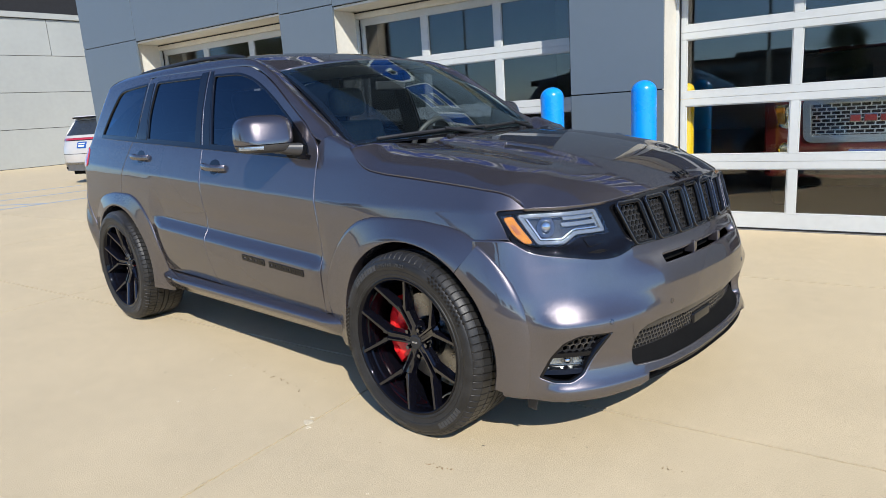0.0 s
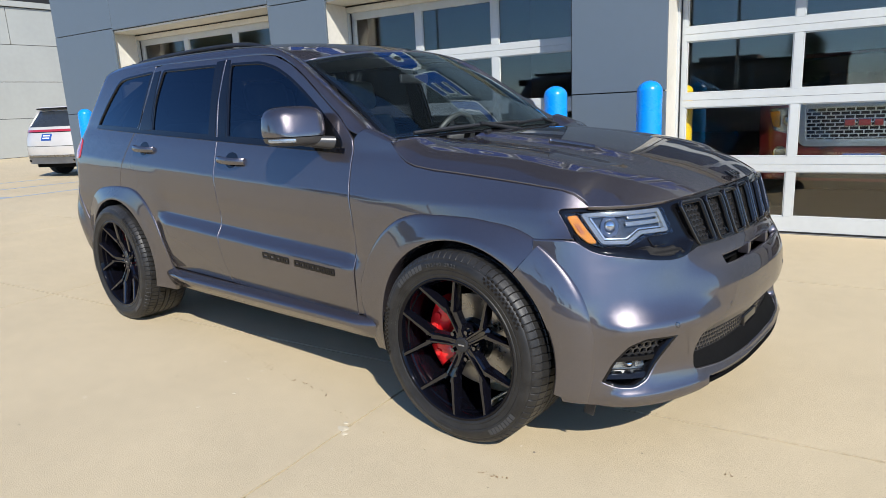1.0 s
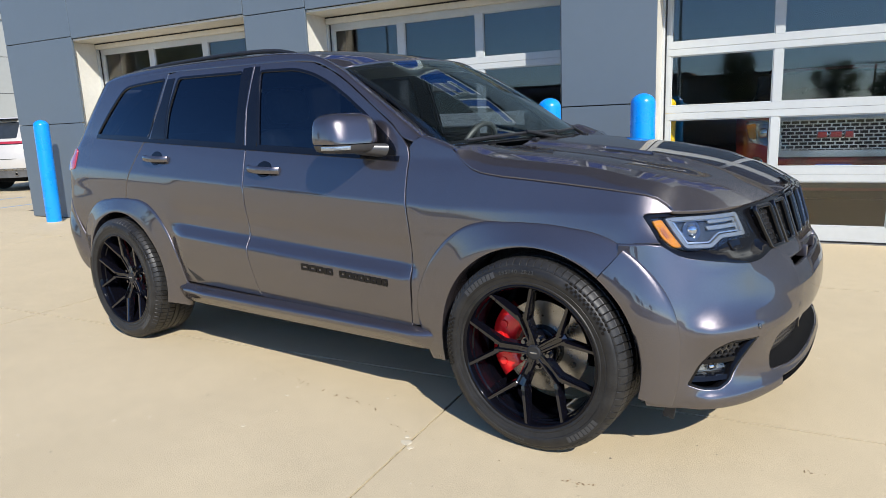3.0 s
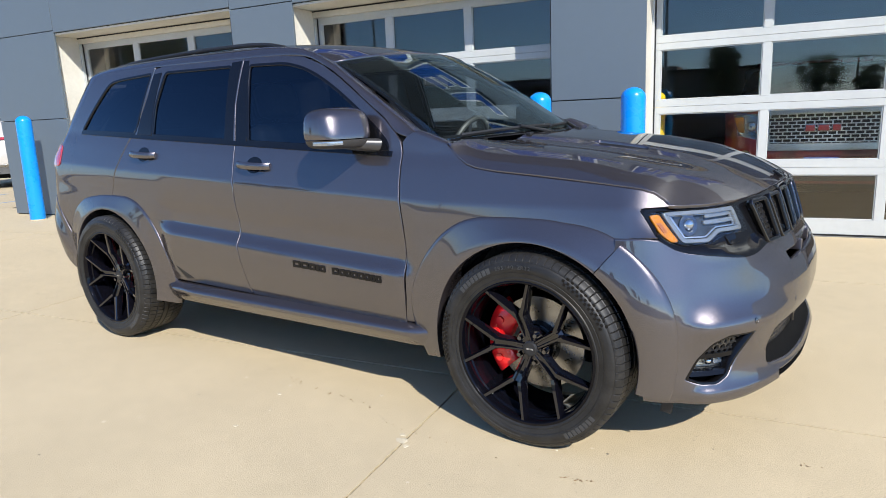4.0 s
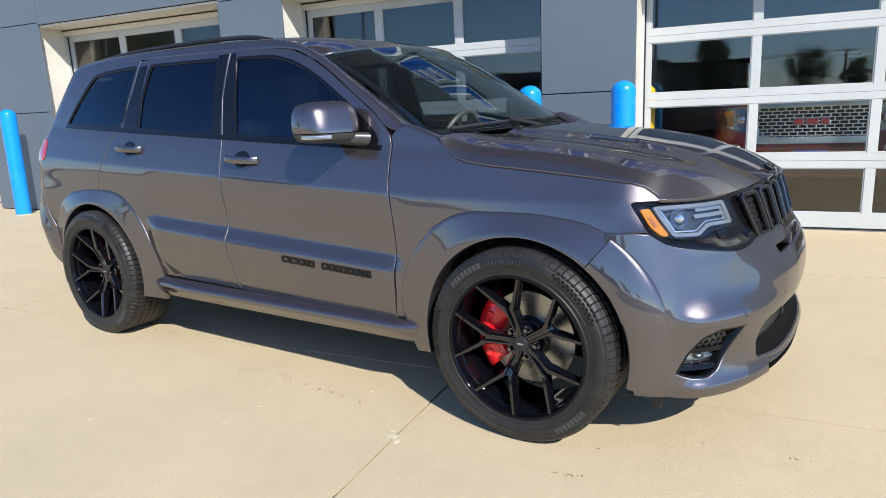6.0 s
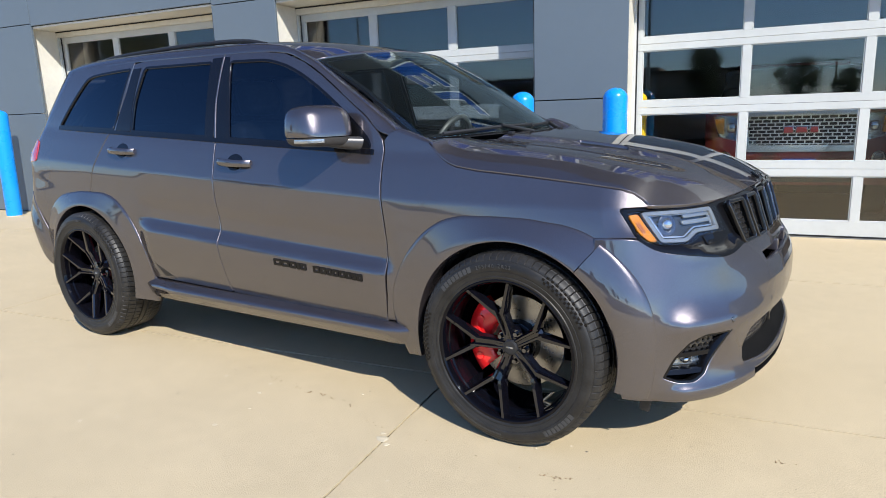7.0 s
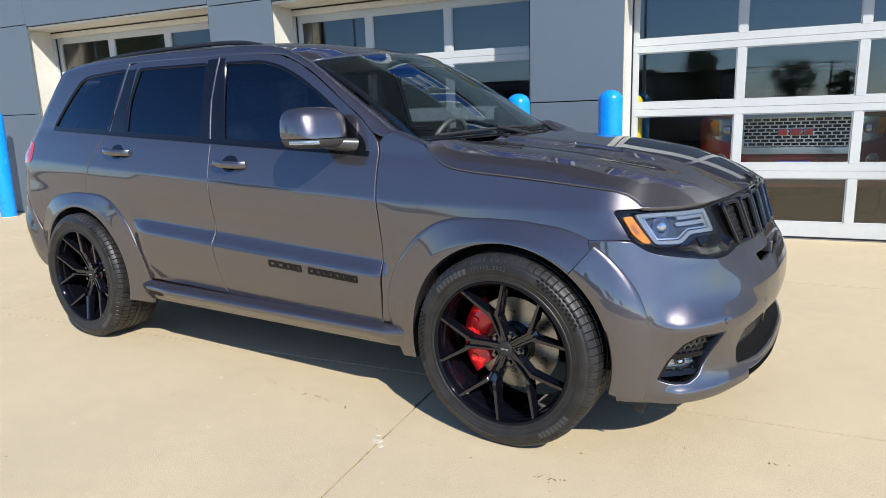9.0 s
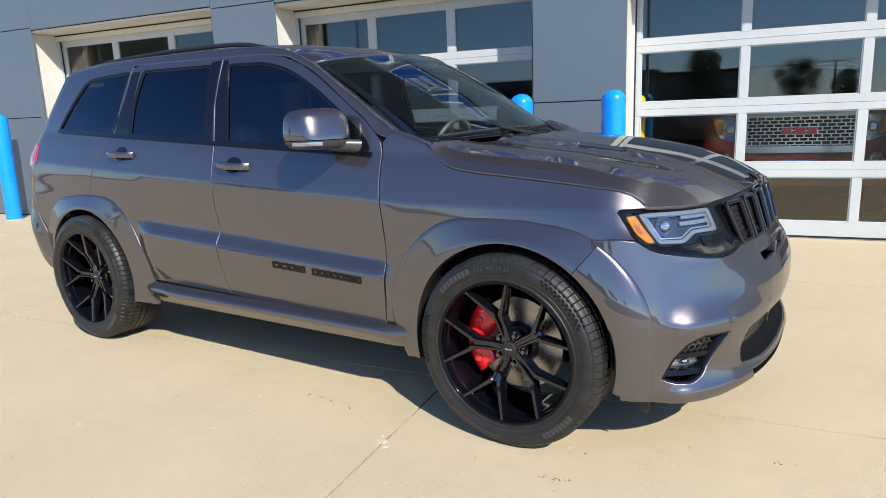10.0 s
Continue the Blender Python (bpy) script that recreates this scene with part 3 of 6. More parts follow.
for i, (ua, ub, panes) in enumerate(DOORS):
    garage_door(i + 1, ua, ub, panes)

# the service bay behind the doors
bay_floor = boxed("floor", (-8.8, WALL + 0.5, -0.03), (13.9, 22, 0.003), FLOOR_IN, bevel=0)
bay_floor.matrix_basis = BM
tagged(bay_floor, "grey sealed concrete floor of the service bay", "floor", kind="structure")
bay_back = boxed("wall_back", (-8.8, 22, 0), (13.9, 22.3, 5.5), WALL_IN, bevel=0)
bay_left = boxed("wall_west", (-8.85, WALL + 0.95, 0), (-8.6, 22, 5.5), WALL_IN, bevel=0)
bay_right = boxed("wall_east", (13.7, WALL + 0.95, 0), (13.95, 22, 5.5), WALL_IN, bevel=0)
bay_top = boxed("ceiling", (-8.8, WALL + 0.9, 5.5), (13.9, 22.3, 5.7), WALL_IN, bevel=0)
for ob, lab, cat in ((bay_back, "pale grey back wall of the service bay", "wall"), (bay_left, "pale grey side wall of the service bay", "wall"), (bay_right, "pale grey side wall of the service bay", "wall"), (bay_top, "plain grey ceiling of the service bay", "ceiling")):
    ob.matrix_basis = BM
    tagged(ob, lab, cat, kind="structure")


def bollard(u, d, top, r, material, label, lean=0.0):
    b = thing("bollard", BM @ Matrix.Translation((u, d, 0)) @ Matrix.Rotation(radians(lean), 4, "Y"), label, "bollard", group="bollards at the garage doors")
    prof = [(r * 1.0, 0.0), (r, 0.01), (r, top - r * 0.85)]
    prof += [(r * math.cos(a), top - r * 0.85 + 0.85 * r * math.sin(a)) for a in [math.pi / 2 * k / 8 for k in range(1, 8)]] + [(0.002, top)]
    revolve("sleeve", prof, material, b, seg=32, axis="z")
    revolve("base_ring", [(r + 0.012, 0.0), (r + 0.012, 0.012), (r + 0.001, 0.016)], CONCRETE, b, seg=32, axis="z")
    return b


bollard(1.075, 2.734, 1.475, 0.108, BLUE, "bright blue plastic-sleeved bollard beside the pilaster")
bollard(0.227, 2.676, 1.475, 0.108, BLUE, "bright blue plastic-sleeved bollard by the middle garage door")
bollard(-7.79, 2.82, 1.56, 0.106, BLUE, "bright blue plastic-sleeved bollard by the far garage door", lean=1.8)
bollard(1.125, 3.93, 1.44, 0.08, YELLOW, "yellow painted steel bollard just inside the door")


COMB = [(0, 0), (1, 0), (1, 0.2), (0.42, 0.2), (0.42, 0.4), (0.92, 0.4), (0.92, 0.6), (0.42, 0.6), (0.42, 0.8), (1, 0.8), (1, 1), (0, 1)]
ANGLE = [(0, 0), (1, 0), (1, 0.22), (0.36, 0.22), (0.36, 1), (0, 1)]
ROUND = [(0, 0), (0.62, 0), (0.88, 0.12), (1, 0.34), (1, 0.66), (0.88, 0.88), (0.62, 1), (0, 1)]
LEGGED = [(0, 0), (0.32, 0), (0.32, 0.34), (0.66, 0), (1, 0), (0.70, 0.40), (0.96, 0.54), (1, 0.74), (0.86, 0.94), (0.66, 1), (0, 1)]
RUNGS = [(0, 0), (0.3, 0), (0.3, 0.4), (0.7, 0.4), (0.7, 0), (1, 0), (1, 1), (0.7, 1), (0.7, 0.6), (0.3, 0.6), (0.3, 1), (0, 1)]


def sign_block(u0, u1, outline, hole=None):
    """A raised sign shape: blue face on a wider white back, held off the wall by two studs."""
    w, h = u1 - u0, 1.12
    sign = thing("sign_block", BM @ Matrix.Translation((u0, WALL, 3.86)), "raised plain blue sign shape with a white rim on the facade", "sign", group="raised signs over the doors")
    face = [(x * w, z * h) for x, z in outline]
    gap = [[(x * w, z * h) for x, z in hole]] if hole else []
    at = lambda d: (lambda x, z: (x, d, z))
    patch("back", [inset(face, -0.055)] + [inset(g, 0.055) for g in gap], at(-0.10), SIGN_WHITE, sign, step=0.3, depth=0.05, core=(0.4, 2, 0.5), label="white rim")
    patch("face", [face] + gap, at(-0.115), SIGN_BLUE, sign, step=0.3, depth=0.012, core=(0.4, 2, 0.5), label="blue face")
    for z in (0.15, 0.95):
        rod("stud", (0.12 * w, -0.06, z), (0.12 * w, 0.002, z), 0.02, DARK_CHROME, sign)
    return sign


EYE = [(0.36, 0.34), (0.62, 0.34), (0.70, 0.5), (0.62, 0.68), (0.36, 0.68)]
for u0, u1, outline, hole in ((-4.40, -3.65, COMB, None), (-3.40, -2.65, RUNGS, None), (-2.40, -1.62, LEGGED, [(0.34, 0.58), (0.62, 0.58), (0.62, 0.78), (0.34, 0.78)]), (-1.36, -0.60, ROUND, EYE), (-0.36, 0.45, COMB, None), (0.67, 1.29, ANGLE, None), (1.62, 2.40, RUNGS, None), (2.70, 3.45, LEGGED, [(0.34, 0.58), (0.62, 0.58), (0.62, 0.78), (0.34, 0.78)])):
    sign_block(u0, u1, outline, hole)

# the light grey annex to the west
annex = thing("wall_annex", Matrix.Translation((-29.2, 5, 0)) @ Matrix.Rotation(radians(4), 4, "Z"), "light grey panelled annex wall with fine seams", "wall", kind="structure")
boxed("wall_core", (-1.0, -3.4, 0), (-0.05, 14, 8.5), GAP, annex, bevel=0)
for z0, z1, cuts in ((0.02, 1.66, (-3.4, 14)), (1.66, 3.20, (-3.4, 14)), (3.20, 4.74, (-3.4, 14)), (4.74, 6.27, (-3.4, 2.75, 14))):
    for y0, y1 in zip(cuts, cuts[1:]):
        boxed("panel", (-0.05, y0 + 0.012, z0), (0.0, y1 - 0.012, z1 - 0.02), ANNEX, annex, bevel=0.006)
boxed("fascia", (-0.06, -3.4, 6.28), (0.10, 14, 6.51), ANNEX, annex)
boxed("clerestory", (-0.3, -3.4, 6.52), (-0.06, 14, 8.5), GLASS_FAR, annex, "dark glazed band")

stripes = thing("parking_stripes", Matrix.Translation((0, 0, 0.001)), "faded blue painted parking stripes on the concrete", "road marking", kind="stuff")
for (xa, ya), (xb, yb) in (((-13.66, -1.2), (-13.38, 3.5)), ((-11.32, -1.2), (-11.52, 3.2)), ((-13.6, 0.16), (-11.47, 1.42)), ((-15.7, -1.2), (-15.3, 3.4))):
    along = Matrix.Translation((xa, ya, 0)) @ Matrix.Rotation(math.atan2(yb - ya, xb - xa), 4, "Z")
    boxed("stripe", (0, -0.05, 0), (math.dist((xa, ya), (xb, yb)), 0.05, 0.003), LINE_BLUE, stripes, bevel=0.001, m=along)



def tree(u, d, height, spread, seed):
    """A broadleaf tree: tapered trunk, limbs and thousands of separate leaves in clumps."""
    rnd = random.Random(seed)
    t = thing("tree", BM @ Matrix.Translation((u, d, 0)), "broadleaf tree with a green, slightly thinning crown", "tree", group="trees across the road")
    bm = bmesh.new()
    tube(bm, (0, 0, -0.05), (0.05, 0, height * 0.45), 0.035 * height ** 0.9, 0.02 * height ** 0.9, 10)
    tips = []
    for k in range(9):
        a = k * 2.4 + rnd.random()
        p = Vector((0.04, 0, height * (0.25 + 0.03 * k)))
        q = Vector((math.cos(a) * spread * 0.28, math.sin(a) * spread * 0.28, height * (0.48 + 0.042 * k)))
        tube(bm, p, q, 0.02 * height ** 0.6, 0.008, 6)
        tips.append(q)
    part("trunk", bm, BARK, t)
    vs, fs = [], []
    for c in range(64):
        up = rnd.random()
        wide = spread * (0.13 + 0.30 * math.sin(math.pi * (0.18 + 0.70 * up)))
        turn = rnd.random() * 2 * math.pi
        far = wide * math.sqrt(rnd.random())
        base = Vector((far * math.cos(turn), far * math.sin(turn), height * (0.34 + 0.60 * up))) if c > 8 else tips[c]
        size = spread * rnd.uniform(0.08, 0.15)
        for k in range(230):
            o = base + Vector((rnd.gauss(0, 1), rnd.gauss(0, 1), rnd.gauss(0, 0.8))) * size * 0.55
            s = rnd.uniform(0.05, 0.11) * (height / 7)
            a, b = Vector((rnd.gauss(0, 1), rnd.gauss(0, 1), rnd.gauss(0, 1))).normalized() * s, Vector((rnd.gauss(0, 1), rnd.gauss(0, 1), rnd.gauss(0, 1))).normalized() * s
            i = len(vs)
            vs += [o - a, o + b * 0.6, o + a, o - b * 0.6]
            fs.append((i, i + 1, i + 2, i + 3))
    solid("crown", vs, fs, LEAF, t, sharp=0)
    return t


tree(-0.75, -49, 5.9, 3.3, 3)
tree(6.7, -58, 4.9, 4.4, 4)
tree(11.1, -62, 4.0, 2.8, 5)
tree(-50, -33, 9.5, 9.0, 6)
tree(-42.5, -30, 8.5, 7.0, 7)
tree(22, -58, 5.0, 6.0, 8)


def street_lamp(u, d, h):
    s = thing("street_lamp", BM @ Matrix.Translation((u, d, 0)), "tall grey street lamp on a slim pole", "street lamp", group="lamps along the road")
    rod("pole", (0, 0, -0.02), (0, 0, h), 0.03 + 0.007 * h, STEEL, s, r1=0.03 + 0.002 * h)
    k = min(1.0, h / 8.5)
    rod("arm", (0, 0, h - 0.1), (0.9 * k, 0, h + 0.4 * k), 0.04 * k, STEEL, s)
    boxed("lamp_head", (0.8 * k, -0.12 * k, h + 0.36 * k), (1.35 * k, 0.12 * k, h + 0.47 * k), LAMP_GREY, s, bevel=0.02)


street_lamp(5.7, -52, 4.4)
street_lamp(3.7, -60, 2.9)
street_lamp(4.4, -61, 3.4)
street_lamp(-1.75, -20.5, 8.5)
street_lamp(-17, -21, 8.5)
pole = thing("utility_pole", BM @ Matrix.Translation((11.6, -75, 0)), "brown wooden utility pole with a crossarm", "utility pole")
rod("post", (0, 0, -0.05), (0, 0, 5.5), 0.13, BARK, pole, r1=0.09)
boxed("crossarm", (-0.75, -0.06, 5.2), (0.75, 0.06, 5.32), BARK, pole, bevel=0.01)
for x in (-0.65, -0.25, 0.25, 0.65):
    rod("insulator", (x, 0, 5.32), (x, 0, 5.46), 0.04, LAMP_GREY, pole)
cable = thing("overhead_cable", BM @ Matrix.Translation((11.6, -75, 0)), "thin black overhead cables sagging between poles", "cable")
for z, drop in ((5.44, 0.5), (5.30, 0.7)):
    for x0, x1 in ((-42.0, -0.6), (0.6, 40.0)):
        line = [(x0 + (x1 - x0) * t, 0.0, z - drop * 4 * t * (1 - t)) for t in np.linspace(0, 1, 17)]
        loft("strand", [[(x, 0.022 * math.cos(b), q + 0.022 * math.sin(b)) for b in (0, 1.57, 3.14, 4.71)] for x, _, q in line], GAP, cable, closed=True, caps=True)
shop = thing("shop_building", BM @ Matrix.Translation((-14, -76, 0)), "low flat-roofed brown commercial building across the road", "building")
boxed("wall", (-18, 0, -0.01), (15.9, 7, 4.55), BRICK_FAR, shop, bevel=0.02)
boxed("roof", (-18.3, -0.3, 4.55), (16.1, 7.3, 4.8), GAP, shop, bevel=0.02)
boxed("parapet", (1.5, 1.0, 4.8), (7.5, 6.6, 5.3), BRICK_FAR, shop, bevel=0.02)
for k in range(8):
    boxed("window", (-16.4 + 4.0 * k, 6.98, 0.8), (-13.6 + 4.0 * k, 7.06, 3.0), GLASS_FAR, shop, bevel=0.01)
    boxed("pier", (-17.2 + 4.0 * k, 7.0, 0.0), (-16.7 + 4.0 * k, 7.3, 4.3), ANNEX, shop, bevel=0.02)
boxed("sign_band", (-6.0, 7.0, 3.3), (4.0, 7.16, 4.0), PANEL_SILVER, shop, "pale sign band", bevel=0.02)


# ---- the grey sport utility car ----
car = thing("car", Matrix.Translation((0, 0.07, 0)), "dark granite grey metallic sport utility car with black wheels", "car")
ledge_profile = curve((0.26, 0.868), (0.36, 0.885), (0.45, 0.912), (0.55, 0.936), (0.62, 0.948), (0.668, 0.951), (0.680, 0.949), (0.738, 0.913), (0.748, 0.909), (0.80, 0.908), (0.88, 0.9175), (0.96, 0.9195), (1.000, 0.9185), (1.012, 0.9172), (1.026, 0.9135), (1.08, 0.8985), (1.15, 0.8785), (1.215, 0.858), (1.25, 0.851), (1.45, 0.80), (1.62, 0.745), (1.70, 0.705))
plain_profile = curve((0.26, 0.868), (0.36, 0.885), (0.45, 0.905), (0.6, 0.925), (0.75, 0.928), (0.88, 0.9235), (0.96, 0.9215), (1.000, 0.9185), (1.012, 0.9172), (1.026, 0.9135), (1.08, 0.8985), (1.15, 0.8785), (1.215, 0.858), (1.25, 0.851), (1.45, 0.80), (1.62, 0.745), (1.70, 0.705))


def side_w(x, z):
    """Half width of the body side."""
    q = z + 0.05 * max(-2.0, min(1.0, x))
    f = ramp(-0.98, -0.80, x) * (1 - ramp(0.80, 0.94, x))
    w = plain_profile(q) + (ledge_profile(q) - plain_profile(q)) * f
    up = ramp(0.7, 1.2, z)
    w -= ramp(1.05, 2.05, x) * (0.02 + 0.07 * up)
    w -= 2.3 * max(0.0, x - 1.78) ** 2 * ramp(0.80, 0.96, z)
    t = max(0.0, (-x - 0.9) / 1.1)
    w -= 0.030 * t * t * (0.45 + 0.55 * up)
    w -= 2.2 * max(0.0, -x - 2.08 + 0.73 * max(0.0, z - 1.15)) ** 2
    return w


CREASES = [lambda x, q=q: q - 0.05 * max(-2.0, min(1.0, x)) for q in (0.664, 0.682, 0.736, 0.750, 1.000, 1.026)]


def flank(x, z):
    return (x, -side_w(x, z), z)


def belt(x):
    return 1.2045 - 0.056 * x


HUB_F, HUB_R, HUB_Z = 1.457, -1.468, 0.396
FW = ((HUB_F, 1), (HUB_R, -1))


def arch(hx, r, a0, a1, n, grow=None):
    """Points (x, z) round a wheel, by degrees."""
    out = []
    for k in range(n + 1):
        a = radians(a0 + (a1 - a0) * k / n)
        rr = r * (grow(a0 + (a1 - a0) * k / n) if grow else 1)
        out.append((hx + rr * math.cos(a), HUB_Z + rr * math.sin(a)))
    return out


hood_seam_z = curve((1.06, 1.205), (1.09, 1.174), (1.12, 1.148), (1.18, 1.115), (1.25, 1.100), (1.43, 1.082), (1.67, 1.057), (1.80, 1.043), (1.875, 1.030), (1.915, 1.008), (1.955, 0.972))
SEAM_X = (1.06, 1.09, 1.12, 1.16, 1.2, 1.3, 1.43, 1.55, 1.67, 1.78, 1.86, 1.90, 1.93, 1.945)
hood_mid_z = curve((0.95, 1.225), (1.2, 1.213), (1.5, 1.185), (1.8, 1.138), (2.0, 1.088), (2.1, 1.052), (2.18, 1.018), (2.228, 0.994))
hood_span = curve((0.95, 0.80), *[(x, side_w(x, hood_seam_z(x))) for x in SEAM_X], (2.1, 0.76), (2.25, 0.74))
hood_side_z = curve((0.95, 1.20), *[(x, hood_seam_z(x)) for x in SEAM_X], (2.1, 0.93), (2.25, 0.87))
hood_front_x = curve((0.0, 2.221), (0.12, 2.217), (0.25, 2.205), (0.42, 2.177), (0.57, 2.127), (0.69, 2.057), (0.75, 1.998), (0.80, 1.949), (0.86, 1.886))
hood_front_z = curve((0.0, 0.992), (0.25, 0.988), (0.42, 0.980), (0.57, 0.971), (0.69, 0.970), (0.80, 0.974), (0.86, 0.98))


def hood_base(x, w):
    t = w / hood_span(x)
    zc = hood_mid_z(x)
    z = zc - (zc - hood_side_z(x)) * (0.30 * t ** 2 + 0.70 * t ** (7 - 2.6 * ramp(1.55, 1.95, x)))
    fade = 1 - ramp(1.75, 2.12, x)
    z -= 0.016 * ramp(0.29, 0.38, w) * fade * (1 - ramp(0.5, 0.8, t))
    z -= 0.009 * math.exp(-((w - 0.43) / 0.07) ** 2) * fade
    return z


def hood_top(x, y):
    w = abs(y)
    xf = hood_front_x(w)
    roll = max(0.0, 1 - (xf - x) / 0.20) ** 2
    return (x, -y, hood_base(x, w) - (hood_base(xf, w) - hood_front_z(w)) * roll)


# front end: a plan curve from the nose to the wheel arch, set back with height
nose_x = curve((0, 2.352), (0.12, 2.350), (0.30, 2.330), (0.46, 2.292), (0.60, 2.232), (0.72, 2.160), (0.83, 2.055), (0.92, 1.930), (1.0, 1.79))
nose_w = curve((0, 0.0), (0.12, 0.14), (0.30, 0.345), (0.46, 0.515), (0.60, 0.665), (0.72, 0.775), (0.83, 0.865), (0.92, 0.928), (1.0, 0.950))
set_back = curve((0.20, -0.055), (0.26, -0.018), (0.292, 0.012), (0.33, -0.003), (0.40, -0.020), (0.48, -0.010), (0.56, 0.004), (0.63, 0.003), (0.68, -0.008), (0.725, -0.030), (0.77, -0.060), (0.82, -0.073), (0.87, -0.088), (0.96, -0.116), (1.02, -0.158))
corner_back = curve((0.20, -0.055), (0.26, -0.018), (0.292, 0.012), (0.33, -0.003), (0.40, -0.020), (0.48, -0.006), (0.52, 0.004), (0.545, 0.008), (0.568, 0.002), (0.60, -0.0175), (0.630, -0.0305), (0.646, -0.0355), (0.662, -0.0398), (0.684, -0.0450), (0.705, -0.0498), (0.735, -0.0562), (0.78, -0.0665), (0.82, -0.073), (0.87, -0.088), (0.96, -0.116), (1.02, -0.158))


wing_back = curve((0.20, -0.055), (0.26, -0.034), (0.292, -0.022), (0.33, -0.0165), (0.40, -0.0140), (0.48, -0.011), (0.56, -0.012), (0.64, -0.024), (0.72, -0.045), (0.78, -0.062), (0.82, -0.073), (0.87, -0.086), (0.96, -0.113), (1.02, -0.155))


def front(a, z, extra=0.0):
    """A point of the front end: a runs from -1 to 1 round the plan, z is the height."""
    s, b = (1 if a >= 0 else -1), abs(a)
    e = 0.004
    tx, tw = nose_x(b + e) - nose_x(max(0, b - e)), nose_w(b + e) - nose_w(max(0, b - e))
    k = math.hypot(tx, tw)
    c = ramp(0.28, 0.60, b)
    g = ramp(0.77, 0.87, b)
    off = (set_back(z) * (1 - c) + (corner_back(z) * (1 - g) + wing_back(z) * g) * c) * (1 - 0.55 * ramp(0.82, 1.0, b)) + extra
    return (nose_x(b) + off * tw / k, -s * (nose_w(b) - off * tx / k), z)


def a_of(w, z):
    lo, hi = 0.0, 1.0
    for _ in range(30):
        mid = (lo + hi) / 2
        lo, hi = (mid, hi) if -front(mid, z)[1] < abs(w) else (lo, mid)
    return lo if w >= 0 else -lo


def a_of_x(x):
    lo, hi = 0.0, 1.0
    for _ in range(30):
        mid = (lo + hi) / 2
        lo, hi = (mid, hi) if nose_x(mid) > x else (lo, mid)
    return lo


def az(points):
    return [(a_of(w, z), z) for w, z in points]


# -- body side panels
DOOR_F = [(0.836, 0.40), (0.856, 0.54), (0.861, 0.65), (0.857, 0.75), (0.851, 0.85), (0.836, 0.97), (0.828, 1.03), (0.825, 1.11), (0.826, 1.17), (0.815, 1.212), (0.780, 1.252), (0.714, 1.312), (0.572, 1.410), (0.416, 1.514), (0.30, 1.579), (0.16, 1.630), (0.0, 1.648), (-0.268, 1.655), (-0.282, 1.42), (-0.262, 1.22), (-0.238, 0.82), (-0.205, 0.46), (-0.19, 0.418)]
REAR_SEAM = [(-1.045, 1.655), (-1.085, 1.50), (-1.150, 1.33), (-1.196, 1.278), (-1.226, 1.252), (-1.30, 1.14), (-1.368, 1.02), (-1.40, 0.92)]
DOOR_R = [(-0.205, 0.42), (-0.213, 0.46), (-0.246, 0.82), (-0.270, 1.22), (-0.290, 1.42), (-0.276, 1.655), (-0.95, 1.668)] + REAR_SEAM + arch(HUB_R, 0.47, 80, 4, 11) + [(-0.84, 0.428)]
QUARTER = [(-1.053, 1.668), (-1.50, 1.664), (-1.78, 1.65), (-1.905, 1.635), (-2.03, 1.45), (-2.145, 1.25), (-2.175, 1.10), (-2.175, 0.90), (-2.13, 0.84)] + arch(HUB_R, 0.455, 158, 82, 10) + [(x - 0.008, z) for x, z in REAR_SEAM[::-1]]
FENDER = [(0.844, 0.42), (0.864, 0.54), (0.869, 0.65), (0.865, 0.75), (0.859, 0.85), (0.844, 0.97), (0.836, 1.03), (0.833, 1.11), (0.834, 1.17), (0.826, 1.212), (0.850, 1.240), (0.884, 1.252), (0.97, 1.226), (1.055, 1.2)]
FENDER += [(x, hood_seam_z(x) - 0.0065) for x in SEAM_X[1:]] + [(1.951, 0.974), (1.946, 0.968), (1.874, 0.966), (1.866, 0.963), (1.863, 0.956), (1.922, 0.873), (1.930, 0.867), (1.84, 0.863)]
FENDER += arch(HUB_F, 0.455, 50, 178, 16) + [(0.985, 0.42)]
WIN_F = rounded([(0.758, belt(0.76) + 0.014), (-0.172, belt(-0.172) + 0.012), (-0.225, 1.617), (0.05, 1.608), (0.19, 1.572), (0.31, 1.519), (0.43, 1.450), (0.57, 1.356), (0.68, 1.272), (0.742, 1.216)], [0.02, 0.012, 0.03, 0.06, 0.05, 0.05, 0.05, 0.05, 0.05, 0.02], 6)
WIN_R = rounded([(-0.345, belt(-0.345) + 0.012), (-1.003, belt(-1.003) + 0.012), (-1.000, 1.43), (-0.940, 1.630), (-0.362, 1.622)], [0.012, 0.02, 0.3, 0.03, 0.02], 6)
WIN_Q = rounded([(-1.172, belt(-1.172) + 0.014), (-1.800, belt(-1.80) + 0.010), (-1.66, 1.47), (-1.515, 1.604), (-1.40, 1.618), (-1.072, 1.632)], [0.02, 0.03, 0.3, 0.08, 0.1, 0.02], 6)
SHELL = [(0.87, 0.36), (0.90, 1.20), (0.62, 1.40), (0.45, 1.505), (0.30, 1.58), (0.16, 1.625), (-0.27, 1.65), (-0.95, 1.66), (-1.50, 1.655), (-1.95, 1.62), (-2.05, 1.45), (-2.15, 1.25), (-2.17, 1.0), (-2.1, 0.88)] + arch(HUB_R, 0.47, 150, 5, 14) + [(-0.9, 0.36)]

